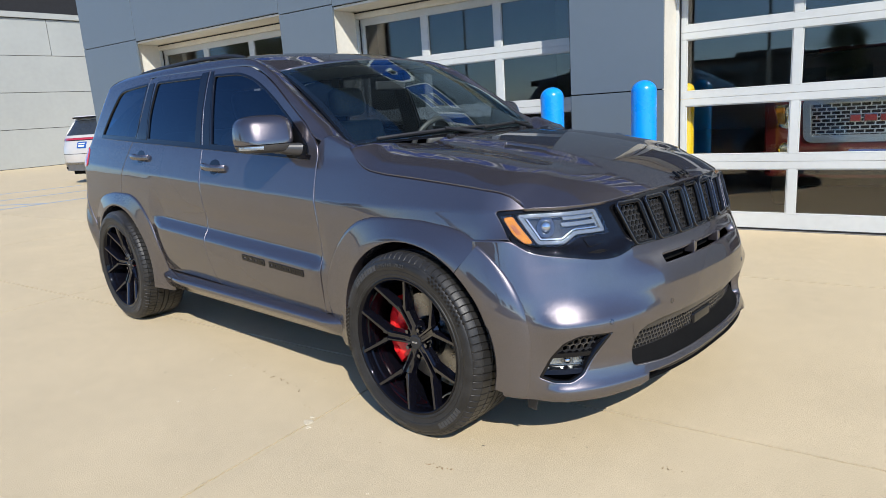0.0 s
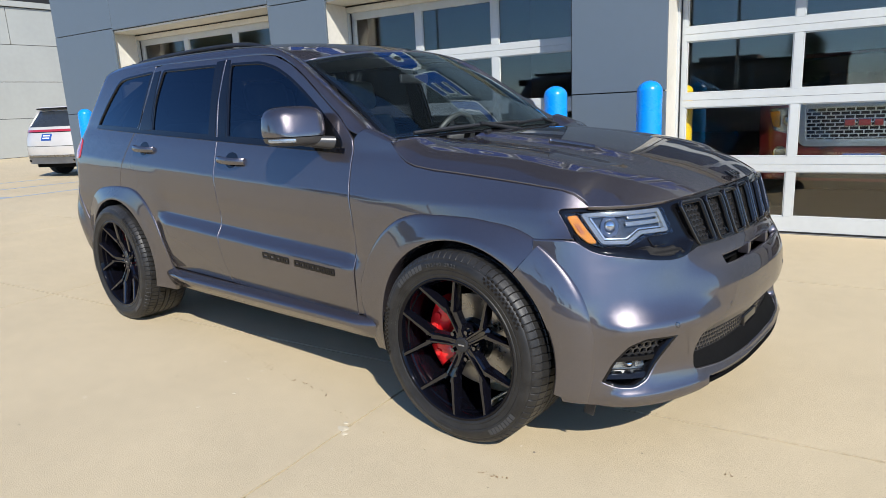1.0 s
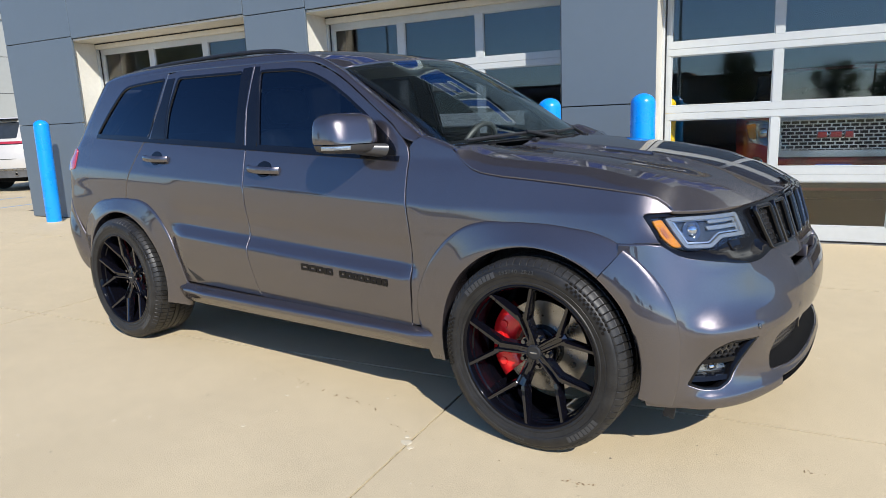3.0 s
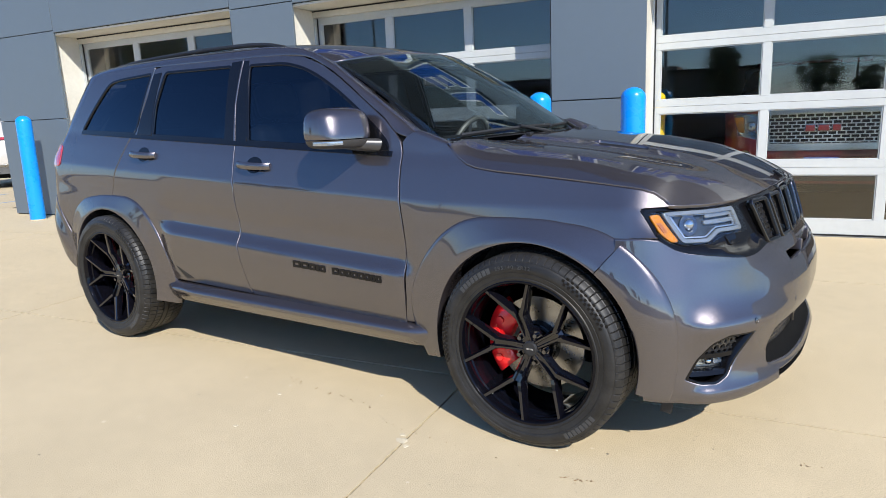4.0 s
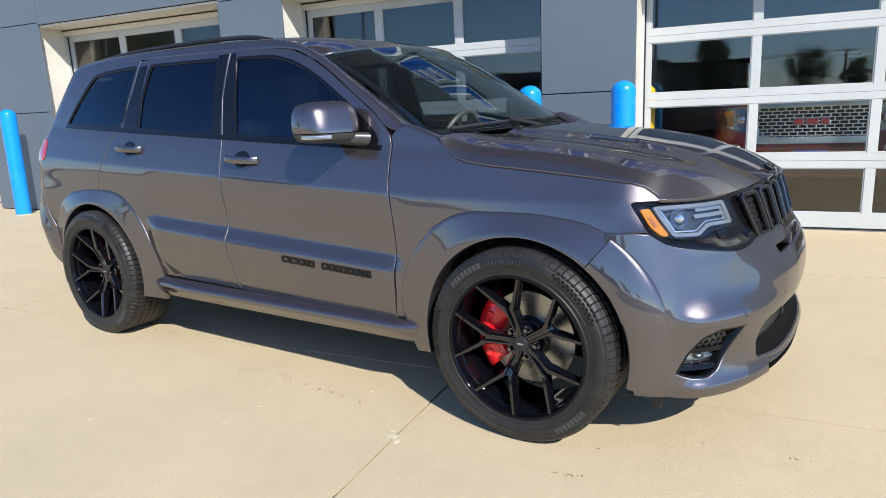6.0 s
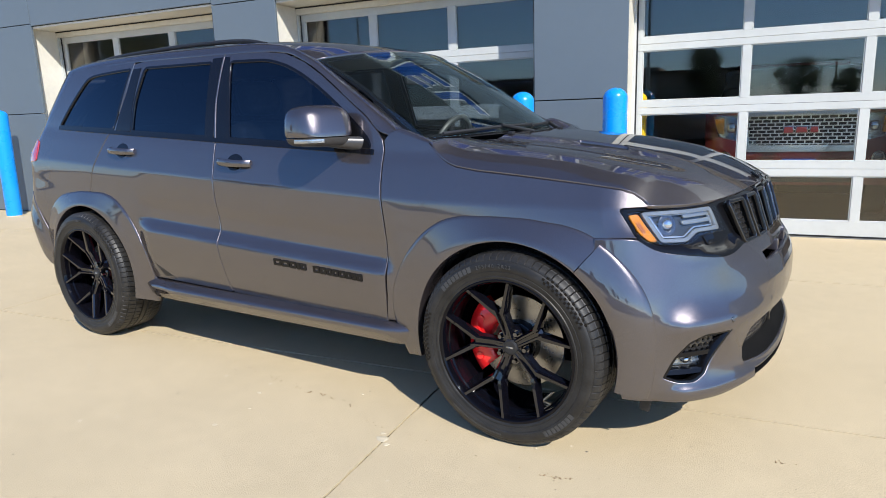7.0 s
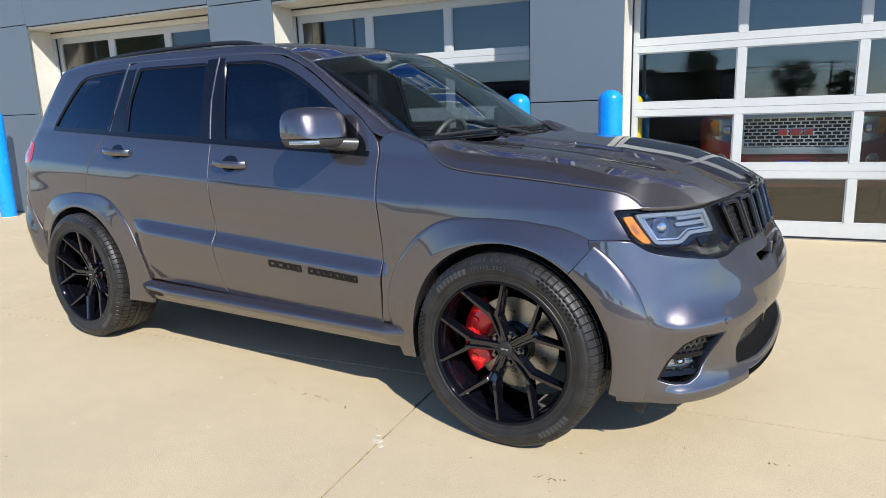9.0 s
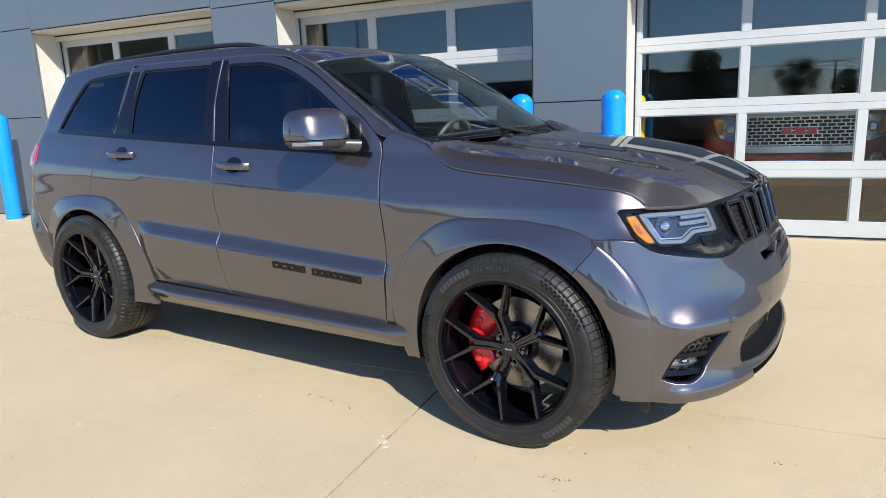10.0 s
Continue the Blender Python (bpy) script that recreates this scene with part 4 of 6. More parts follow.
for side in (1, -1):
    patch("front_door", [inset(DOOR_F, 0.0022), WIN_F], flank, PAINT, car, side, step=0.02, creases=CREASES)
    patch("rear_door", [inset(DOOR_R, 0.0022), WIN_R], flank, PAINT, car, side, step=0.02, creases=CREASES)
    patch("quarter_panel", [inset(QUARTER, 0.0022), WIN_Q], flank, PAINT, car, side, step=0.025, creases=CREASES[4:])
    patch("fender", [inset(FENDER, 0.0018)], flank, PAINT, car, side, step=0.025, edge=0.0015, creases=CREASES[4:])
    patch("lamp_bezel", [[(1.850, 0.974), (1.908, 0.974), (1.918, 0.90), (1.924, 0.864), (1.895, 0.862)]], flank, BLACK_GLOSS, car, side, lift=-0.008, depth=0.012, label="gloss black headlamp bezel")
    patch("inner_shell", [SHELL] + [inset(w, -0.02) for w in (WIN_F, WIN_R, WIN_Q)], flank, DARK, car, side, lift=-0.018, step=0.06)
    for w in (WIN_F, WIN_R, WIN_Q):
        patch("side_window", [inset(w, -0.004)], flank, GLASS_FRONT if w is WIN_F else GLASS_TINT, car, side, lift=-0.008, depth=0.004, step=0.05, label="dark privacy glass")
        patch("window_gasket", [inset(w, -0.003), inset(w, 0.007)], flank, GASKET, car, side, lift=0.002, depth=0.012, step=0.03)
    for strip in ([(-0.178, 1.226), (-0.258, 1.230), (-0.276, 1.42), (-0.264, 1.640), (-0.228, 1.638), (-0.206, 1.42)], [(-0.284, 1.232), (-0.341, 1.235), (-0.350, 1.42), (-0.357, 1.638), (-0.285, 1.640), (-0.297, 1.42)]):
        patch("pillar_strip", [strip], flank, GASKET, car, side, lift=0.003, depth=0.008, label="gloss black strip on the window pillar")
    # Black strip in place of the rear pillar's paint, dark from mirrored sky.
    patch("pillar_strip", [[(-1.008, 1.275), (-1.150, 1.283), (-1.125, 1.37), (-1.072, 1.50), (-1.042, 1.625), (-0.972, 1.628), (-0.995, 1.50), (-1.010, 1.40)]], flank, GASKET, car, side, lift=0.003, depth=0.008, label="gloss black strip on the window pillar")
    # belt moulding under the windows
    xs = np.linspace(0.775, -1.80, 60)
    patch("belt_moulding", [[(x, belt(x) - 0.010) for x in xs] + [(x, belt(x) + 0.010) for x in xs[::-1]]], flank, GASKET, car, side, lift=0.004, depth=0.01, step=0.05)
    patch("mirror_sail", [rounded([(0.757, 1.176), (0.600, 1.186), (0.625, 1.305), (0.69, 1.256), (0.742, 1.212)], 0.012)], flank, BLACK_GLOSS, car, side, lift=0.004, depth=0.01)

# -- roof frame from the screen pillar to the tail
frame_low = [(x, side_w(x, z - 0.006) - 0.003, z - 0.006) for x, z in ((-1.905, 1.637), (-1.78, 1.655), (-1.50, 1.670), (-0.95, 1.675), (-0.27, 1.661), (0.0, 1.654), (0.16, 1.639), (0.30, 1.589), (0.416, 1.525), (0.572, 1.421), (0.714, 1.323), (0.788, 1.260), (0.842, 1.243))]
frame_high = [(-1.92, 0.505, 1.690), (-1.80, 0.56, 1.705), (-1.50, 0.60, 1.716), (-0.95, 0.62, 1.722), (-0.27, 0.63, 1.712), (0.0, 0.636, 1.690), (0.14, 0.642, 1.655), (0.279, 0.651, 1.600), (0.42, 0.672, 1.522), (0.60, 0.695, 1.412), (0.80, 0.722, 1.288), (0.925, 0.741, 1.212)]


def smooth_line(points, n):
    cs = [curve(*[(i, p[k]) for i, p in enumerate(points)]) for k in range(3)]
    return [tuple(c(t) for c in cs) for t in np.linspace(0, len(points) - 1, n)]


for side in (1, -1):
    lo, hi = smooth_line(frame_low, 70), smooth_line(frame_high, 70)
    rows = []
    for p, q in zip(lo, hi):
        p, q = Vector((p[0], -p[1], p[2])), Vector((q[0], -q[1], q[2]))
        n = Vector((0.25, -1.0, 1.0)).normalized()
        rows.append([p + (q - p) * t + n * 0.024 * math.sin(math.pi * t) - n * (0.004 if t in (0, 1) else 0) for t in (0, 0.03, 0.15, 0.3, 0.45, 0.6, 0.75, 0.9, 0.97, 1)])
    loft("roof_frame", rows, PAINT, car, side=side, sharp=60)

roof_mid = curve((-2.3, 1.66), (-2.0, 1.715), (-1.5, 1.752), (-0.9, 1.765), (-0.3, 1.752), (0.1, 1.715), (0.42, 1.655))
roof_edge = curve((-2.3, 0.40), (-1.98, 0.485), (-1.80, 0.56), (-1.50, 0.60), (-0.95, 0.62), (-0.27, 0.63), (0.0, 0.636), (0.14, 0.642), (0.279, 0.651), (0.42, 0.66))
roof_edge_z = curve((-2.3, 1.63), (-2.06, 1.675), (-1.80, 1.705), (-1.50, 1.716), (-0.95, 1.722), (-0.27, 1.712), (0.0, 1.690), (0.14, 1.655), (0.279, 1.600), (0.42, 1.56))


def roof_top(x, y):
    t = abs(y) / roof_edge(x)
    return (x, -y, roof_mid(x) - (roof_mid(x) - roof_edge_z(x)) * t ** 2.6)


ROOF = [(0.279 + 0.135 * (1 - s * s), 0.645 * s) for s in np.linspace(-1, 1, 21)]
ROOF += [(x, roof_edge(x) - 0.008) for x in np.linspace(0.2, -1.96, 16)] + [(-2.0 - 0.12 * (1 - s * s), 0.465 * s) for s in np.linspace(1, -1, 9)] + [(x, -roof_edge(x) + 0.008) for x in np.linspace(-1.96, 0.2, 16)]
patch("roof", [ROOF], roof_top, PAINT, car, step=0.06, core=(0, 0, 1.0))
for side in (1, -1):
    pts = [(-1.72, 0.565, 1.698), (-1.62, 0.572, 1.722), (-1.3, 0.585, 1.738), (-0.8, 0.595, 1.744), (-0.42, 0.600, 1.738), (-0.24, 0.602, 1.726), (-0.10, 0.604, 1.700)]
    rows = []
    for p in smooth_line(pts, 40):
        r = 0.0125
        rows.append([(p[0], -p[1] + r * 1.1 * math.cos(a), p[2] + r * math.sin(a)) for a in np.linspace(0, 2 * math.pi, 11)[:-1]])
    loft("roof_rail", rows, BLACK_TRIM, car, "black roof rail", closed=True, side=side, caps=True)
    for x in (-1.62, -0.95, -0.25):
        boxed("rail_foot", (x - 0.06, -side * 0.585 - 0.018, 1.69), (x + 0.06, -side * 0.585 + 0.018, 1.728), BLACK_TRIM, car, bevel=0.012)

for side in (1, -1):
    rows = []
    for t in np.linspace(0, 1, 24):
        x = 0.846 + 0.212 * t
        z = 1.2395 + 0.0135 * ramp(0.0, 0.2, t) - 0.055 * ramp(0.1, 1.15, t)
        p = Vector((x, -side_w(x, z) + 0.0005, z - 0.002))
        q = Vector((0.905 + 0.165 * t, -0.735 - 0.012 * t, 1.212 - 0.020 * t))
        bow = 0.022 * (1 - 0.7 * t) + 0.004
        rows.append([p + Vector((0, 0, -0.02))] + [p + (q - p) * f + Vector((0, -0.25, 1)) * bow * math.sin(math.pi * f ** 0.8) for f in np.linspace(0, 1, 12)] + [q + Vector((0, 0.01, -0.03))])
    loft("fender_top", rows, PAINT, car, side=side, sharp=70)

# -- windscreen


def screen(s, t):
    x0, z0, w0 = 0.93 + 0.20 * (1 - s * s), 1.206 + 0.012 * (1 - s * s), 0.742
    x1, z1, w1 = 0.279 + 0.135 * (1 - s * s), 1.600 + 0.055 * (1 - s * s), 0.651
    b = 0.022 * math.sin(math.pi * t)
    return (x0 + (x1 - x0) * t + b * 0.5, -s * (w0 + (w1 - w0) * t), z0 + (z1 - z0) * t + b)


SCREEN = [(s, 0.015) for s in np.linspace(-0.985, 0.985, 15)] + [(s, 0.985) for s in np.linspace(0.985, -0.985, 15)]
pane = patch("windscreen", [SCREEN], screen, GLASS_CLEAR, car, step=0.09, depth=0.004, label="clear laminated windscreen", core=(-0.5, 0, 1.0))
pane.visible_shadow = False
band = [(s, 0.004) for s in np.linspace(-0.998, 0.998, 15)] + [(s, 0.996) for s in np.linspace(0.998, -0.998, 15)]
hole = [(s, 0.05) for s in np.linspace(-0.95, 0.95, 15)] + [(s, 0.955) for s in np.linspace(0.95, -0.95, 15)]
patch("screen_band", [band, hole], screen, BLACK_GLOSS, car, step=0.06, lift=-0.007, depth=0.004, core=(-0.5, 0, 1.0))
patch("cowl", [[(0.90 + 0.20 * (1 - s * s), 0.76 * s) for s in np.linspace(-1, 1, 15)] + [(1.075 + 0.10 * (1 - s * s), 0.74 * s) for s in np.linspace(1, -1, 15)]], lambda x, y: (x, -y, 1.185), BLACK_TRIM, car, step=0.06, core=(1, 0, 0.5))
for y0, y1 in ((0.62, -0.05), (-0.02, -0.62)):
    pts = []
    for t in np.linspace(0, 1, 14):
        y = y0 + (y1 - y0) * t
        q = Vector(screen(y / 0.74, 0.020 + 0.010 * math.sin(math.pi * t) + 0.012 * t))
        pts.append(q + Vector((0.006, 0, 0.008)))
    rows = [[(p.x + 0.007 * math.cos(a), p.y, p.z + 0.009 * math.sin(a)) for a in np.linspace(0, 2 * math.pi, 7)[:-1]] for p in pts]
    wiper = loft("wiper", rows, BLACK_TRIM, car, "black wiper blade", closed=True, caps=True)
    rod("wiper_arm", pts[7] + Vector((0.006, 0, 0.008)), Vector((pts[12].x + 0.040, pts[12].y, 1.205)), 0.009, BLACK_TRIM, wiper, r1=0.012)

# -- hood
left = [(x, side_w(x, hood_seam_z(x)) - 0.0035) for x in SEAM_X] + [(hood_front_x(w), w) for w in (0.795, 0.775, 0.75, 0.72, 0.69, 0.63, 0.57, 0.50, 0.42, 0.33, 0.25, 0.16)]
HOOD = left + [(2.219, 0.06), (2.219, -0.06)] + [(x, -w) for x, w in left[::-1]] + [(1.06 + 0.10 * (1 - s * s), 0.74 * s) for s in np.linspace(-1, 1, 15)]
VENT = rounded([(1.50, 0.30), (1.72, 0.28), (1.74, 0.335), (1.53, 0.36)], 0.02)
patch("hood", [HOOD, VENT, [(x, -w) for x, w in VENT]], hood_top, PAINT, car, step=0.035, edge=0.0015, core=(1.5, 0, 0.5))
for s in (1, -1):
    patch("hood_vent", [[(x, w * s) for x, w in inset(VENT, 0.002)]], lambda x, y: tuple(Vector(hood_top(x, y)) - Vector((0, 0, 0.012))), BLACK_TRIM, car, step=0.04, core=(1.5, 0, 0.5), label="black slotted hood vent")
for x, w in ((1.165, 0.30), (1.165, -0.30)):
    boxed("washer_jet", (x - 0.012, w - 0.018, hood_top(x, w)[2] - 0.004), (x + 0.014, w + 0.018, hood_top(x, w)[2] + 0.010), BLACK_TRIM, car, bevel=0.004)
# raised nose badge, letters as plain shapes
for k, (y, ww, hh) in enumerate(((0.052, 0.020, 0.042), (0.022, 0.022, 0.026), (-0.006, 0.022, 0.026), (-0.036, 0.022, 0.034))):
    bm = box(bmesh.new(), (-0.003, -ww / 2, -hh / 2), (0.006, ww / 2, hh / 2), 0.003)
    ob = part("badge_mark", bm, BLACK_GLOSS, car)
    ob.matrix_basis = Matrix.Translation((2.200, -y, 1.014)) @ Matrix.Rotation(radians(-58), 4, "Y")

# -- bumper
side_a = [(a_of_x(HUB_F + math.sqrt(max(0.0, 0.462 ** 2 - (z - HUB_Z) ** 2))), z) for z in (0.32, 0.38, 0.44, 0.5, 0.56, 0.62, 0.68, 0.73)]
BUMPER = [(-0.93, 0.270), (-0.80, 0.255), (-0.6, 0.252), (-0.475, 0.262), (-0.45, 0.32), (0.45, 0.32), (0.475, 0.262), (0.6, 0.252), (0.80, 0.255), (0.93, 0.270)]
smile_z = curve((0.0, 0.797), (0.15, 0.797), (0.30, 0.798), (0.42, 0.800), (0.47, 0.801), (0.51, 0.790), (0.56, 0.775), (0.61, 0.771), (0.66, 0.776), (0.715, 0.787), (0.76, 0.796), (0.80, 0.806), (0.83, 0.822), (0.850, 0.845))
SMILE = az([(w, smile_z(w)) for w in (0.0, 0.15, 0.30, 0.38, 0.42, 0.455, 0.49, 0.525, 0.56, 0.59, 0.62, 0.65, 0.68, 0.715, 0.75, 0.775, 0.80, 0.815, 0.83, 0.840, 0.850)])
BUMPER += side_a + [(a_of_x(1.80), 0.80), (a_of_x(1.80), 0.857), (0.935, 0.857), (0.905, 0.853)] + [(a, z - 0.004) for a, z in SMILE[::-1]]
mir = [(-a, z) for a, z in BUMPER[10:][::-1]]
BUMPER = BUMPER + mir[1:]
FOG = rounded(az([(0.864, 0.352), (0.838, 0.334), (0.795, 0.332), (0.752, 0.356), (0.692, 0.450), (0.655, 0.514), (0.775, 0.519), (0.815, 0.492), (0.838, 0.43)]), 0.014, 3)
SLOT = rounded([(a_of(0.37, 0.73), 0.752), (a_of(0.37, 0.73), 0.712), (-a_of(0.37, 0.73), 0.712), (-a_of(0.37, 0.73), 0.752)], 0.018, 5)
INTAKE = rounded(az([(0.570, 0.350), (0.566, 0.44), (0.540, 0.500), (0.44, 0.517), (-0.44, 0.517), (-0.540, 0.500), (-0.566, 0.44), (-0.570, 0.350), (-0.40, 0.335), (0.40, 0.335)]), [0.025, 0.03, 0.03, 0.03, 0.03, 0.03, 0.03, 0.025, 0.05, 0.05], 5)
FOG_L = [(-a, z) for a, z in FOG]
bumper = patch("front_bumper", [BUMPER, FOG, FOG_L, SLOT, INTAKE], front, PAINT, car, step=0.026, depth=0.035, edge=0.007, core=(1.2, 0, 0.55))


def honeycomb(name, loop, surf, pitch, material, parent, depth=0.010, wire=0.0035):
    """A wire grille of hexagons inside a loop of surf's plane."""
    us, vs2 = [p[0] for p in loop], [p[1] for p in loop]
    e = 0.01
    mu, mv = (min(us) + max(us)) / 2, (min(vs2) + max(vs2)) / 2
    su = (Vector(surf(mu + e, mv)) - Vector(surf(mu - e, mv))).length / (2 * e)
    vs, fs, seen = [], [], set()
    r = pitch / math.sqrt(3)
    for j in range(int((max(vs2) - min(vs2)) / (1.5 * r)) + 3):
        for i in range(int((max(us) - min(us)) * su / pitch) + 3):
            c = ((min(us) * su) + (i + 0.5 * (j % 2) - 0.5) * pitch, min(vs2) + (j - 0.5) * 1.5 * r)
            hexa = [(c[0] + r * math.sin(k * math.pi / 3), c[1] + r * math.cos(k * math.pi / 3)) for k in range(6)]
            for p, q in zip(hexa, hexa[1:] + hexa[:1]):
                key = tuple(sorted(((round(p[0], 4), round(p[1], 4)), (round(q[0], 4), round(q[1], 4)))))
                mid = ((p[0] + q[0]) / 2 / su, (p[1] + q[1]) / 2)
                if key in seen or not inside(loop, mid):
                    continue
                seen.add(key)
                t = (Vector(q) - Vector(p)).normalized()
                o = Vector((-t.y, t.x)) * wire / 2
                i0 = len(vs)
                for (x, z) in (Vector(p) + o, Vector(q) + o, Vector(q) - o, Vector(p) - o):
                    vs.append(surf(x / su, z))
                for (x, z) in (Vector(p) + o, Vector(q) + o, Vector(q) - o, Vector(p) - o):
                    a = Vector(surf(x / su, z))
                    vs.append(a - Vector((depth, 0, 0)))
                fs += [(i0, i0 + 1, i0 + 2, i0 + 3), (i0, i0 + 4, i0 + 5, i0 + 1), (i0 + 2, i0 + 6, i0 + 7, i0 + 3), (i0 + 1, i0 + 5, i0 + 6, i0 + 2)]
    return solid(name, vs, fs, material, parent, sharp=20)


def deeper(d):
    return lambda a, z: front(a, z, -d)


patch("intake_back", [inset(INTAKE, -0.02)], deeper(0.075), DARK, bumper, step=0.06, core=(1.2, 0, 0.5))
lower = [(a, min(z, 0.484)) for a, z in INTAKE]
honeycomb("intake_mesh", lower, deeper(0.044), 0.021, MESH, bumper)
PLATE = rounded(az([(0.548, 0.478), (0.538, 0.499), (0.44, 0.514), (-0.44, 0.514), (-0.538, 0.499), (-0.548, 0.478)]), 0.006, 4)
patch("intake_plate", [PLATE], deeper(0.022), SATIN_DARK, bumper, step=0.05, depth=0.02, core=(1.2, 0, 0.5), label="satin dark plate across the intake")
rows = []
for a in np.linspace(-a_of(0.555, 0.36), a_of(0.555, 0.36), 31):
    rows.append([front(a, 0.336, -0.004), front(a, 0.343, -0.016), front(a, 0.358, -0.031), front(a, 0.394, -0.041)])
loft("intake_tray", rows, DARK, bumper, "black lower tray", sharp=50)
patch("slot_back", [inset(SLOT, -0.01)], deeper(0.07), DARK, bumper, step=0.05, core=(1.2, 0, 0.5))
for y in (0.125, -0.125):
    boxed("slot_strut", (2.27, -y - 0.012, 0.708), (2.315, -y + 0.012, 0.757), PAINT, bumper, bevel=0.005)
boxed("sensor_block", (2.255, -0.09, 0.375), (2.297, 0.09, 0.435), BLACK_GLOSS, bumper, bevel=0.012)
rows = []
for a in np.linspace(-0.475, 0.475, 31):
    e = 1 - (abs(a) / 0.475) ** 5
    rows.append([front(a, 0.325, -0.03), front(a, 0.305, -0.022), front(a, 0.288, -0.024 - 0.010 * (1 - e)), front(a, 0.276, -0.026 - 0.012 * (1 - e)), front(a, 0.262 + 0.010 * (1 - e), -0.02), front(a, 0.262 + 0.010 * (1 - e), -0.25)])
loft("splitter", rows, BLACK_GLOSS, car, "gloss black front splitter")
for s in (1, -1):
    loop = [(a * s, z) for a, z in FOG]
    fog = patch("fog_back", [inset(loop, -0.012)], deeper(0.085), DARK, bumper, step=0.05, core=(1.2, 0, 0.5))
    patch("fog_surround", [inset(loop, 0.001), inset(loop, 0.010)], front, BLACK_GLOSS, bumper, step=0.03, lift=-0.004, depth=0.05, core=(1.2, 0, 0.5), label="gloss black surround")
    mesh_loop = [(s * a_of(w, z), z) for w, z in ((0.832, 0.445), (0.70, 0.445), (0.668, 0.506), (0.770, 0.511), (0.810, 0.486))]
    honeycomb("fog_mesh", mesh_loop, deeper(0.035), 0.026, MESH, fog, wire=0.005)
    for z0, z1, d in ((0.424, 0.440, 0.02), (0.362, 0.378, 0.016)):
        rr = []
        for w in np.linspace(0.665 + (0.5 - z0) * 0.62, 0.852, 10):
            a = s * a_of(w, z0)
            rr.append([front(a, z1, -d - 0.05), front(a, z1, -d), front(a, z0, -d + 0.004), front(a, z0 - 0.003, -d - 0.05)])
        loft("fog_bar", rr, BLACK_GLOSS, fog, "gloss black bar", sharp=30)
    lens_loop = [(s * a_of(w, z), z) for w, z in ((0.845, 0.382), (0.742, 0.380), (0.722, 0.424), (0.835, 0.424))]
    c = Vector(front(s * a_of(0.786, 0.402), 0.402, -0.048))
    bm = bmesh.new()
    bmesh.ops.create_uvsphere(bm, u_segments=20, v_segments=12, radius=0.015, matrix=Matrix.Translation(c))
    part("fog_projector", bm, CHROME, fog, "small chrome projector")
    for w in (0.752, 0.818):
        patch("fog_reflector", [rounded([(s * a_of(w + dw, 0.402 + dz), 0.402 + dz) for dw, dz in ((0.014, -0.012), (-0.014, -0.010), (-0.008, 0.012), (0.014, 0.012))], 0.003, 3)], deeper(0.044), LAMP_WHITE, fog, step=0.02, depth=0.01, core=(1.2, 0, 0.5), label="bright reflector facet")
    patch("fog_lamp", [lens_loop], deeper(0.055), STEEL, fog, step=0.02, core=(1.2, 0, 0.5), label="clear fog lamp")
    patch("fog_lens", [lens_loop], deeper(0.036), GLASS_LENS, fog, step=0.03, core=(1.2, 0, 0.5), depth=0.003)
for a, z in ((a_of_x(1.905), 0.503), (a_of(0.675, 0.553), 0.553), (a_of(0.38, 0.57), 0.57), (-a_of(0.38, 0.57), 0.57), (-a_of(0.675, 0.553), 0.553), (-a_of_x(1.905), 0.503)):
    ring = [(a + 0.0075 * math.cos(k), z + 0.0095 * math.sin(k)) for k in np.linspace(0, 2 * math.pi, 17)[:-1]]
    patch("parking_sensor", [ring, inset(ring, 0.0025)], front, DARK_CHROME, bumper, lift=0.0015, depth=0.003, edge=0.0006, step=0.02, core=(1.2, 0, 0.5))
    patch("sensor_face", [inset(ring, 0.003)], front, PAINT, bumper, lift=0.001, depth=0.003, edge=0.0006, step=0.02, core=(1.2, 0, 0.5))
for y in (1, -1):
    boxed("air_deflector", (-0.020, -0.004, -0.105), (0.020, 0.004, 0.0), BLACK_TRIM, car, "grey rubber air deflector", bevel=0.002, m=Matrix.Translation((1.975, y * 0.80, 0.292)) @ Matrix.Rotation(radians(10), 4, "Y"))

# -- grille and headlamps
BAND = az([(0.876, 0.945), (0.871, 0.959), (0.850, 0.963), (0.80, 0.963)]) + az([(w, z) for w, z in ((0.70, 0.963), (0.57, 0.962), (0.42, 0.972), (0.25, 0.982), (0.10, 0.986), (0.0, 0.986))])
FACE = [(a, z) for a, z in BAND] + [(-a, z) for a, z in BAND[:-1][::-1]] + [(-a, z) for a, z in SMILE[1:][::-1]] + SMILE


def panel_face(a, z):
    """The grille panel: a lip along its lower edge, set back above it."""
    w = abs(front(a, z)[1])
    low = smile_z(min(w, 0.85))
    depth = 0.020 * ramp(0.40, 0.58, w) + 0.010
    return front(a, z, 0.003 - depth * ramp(low + 0.012, low + 0.050, z))


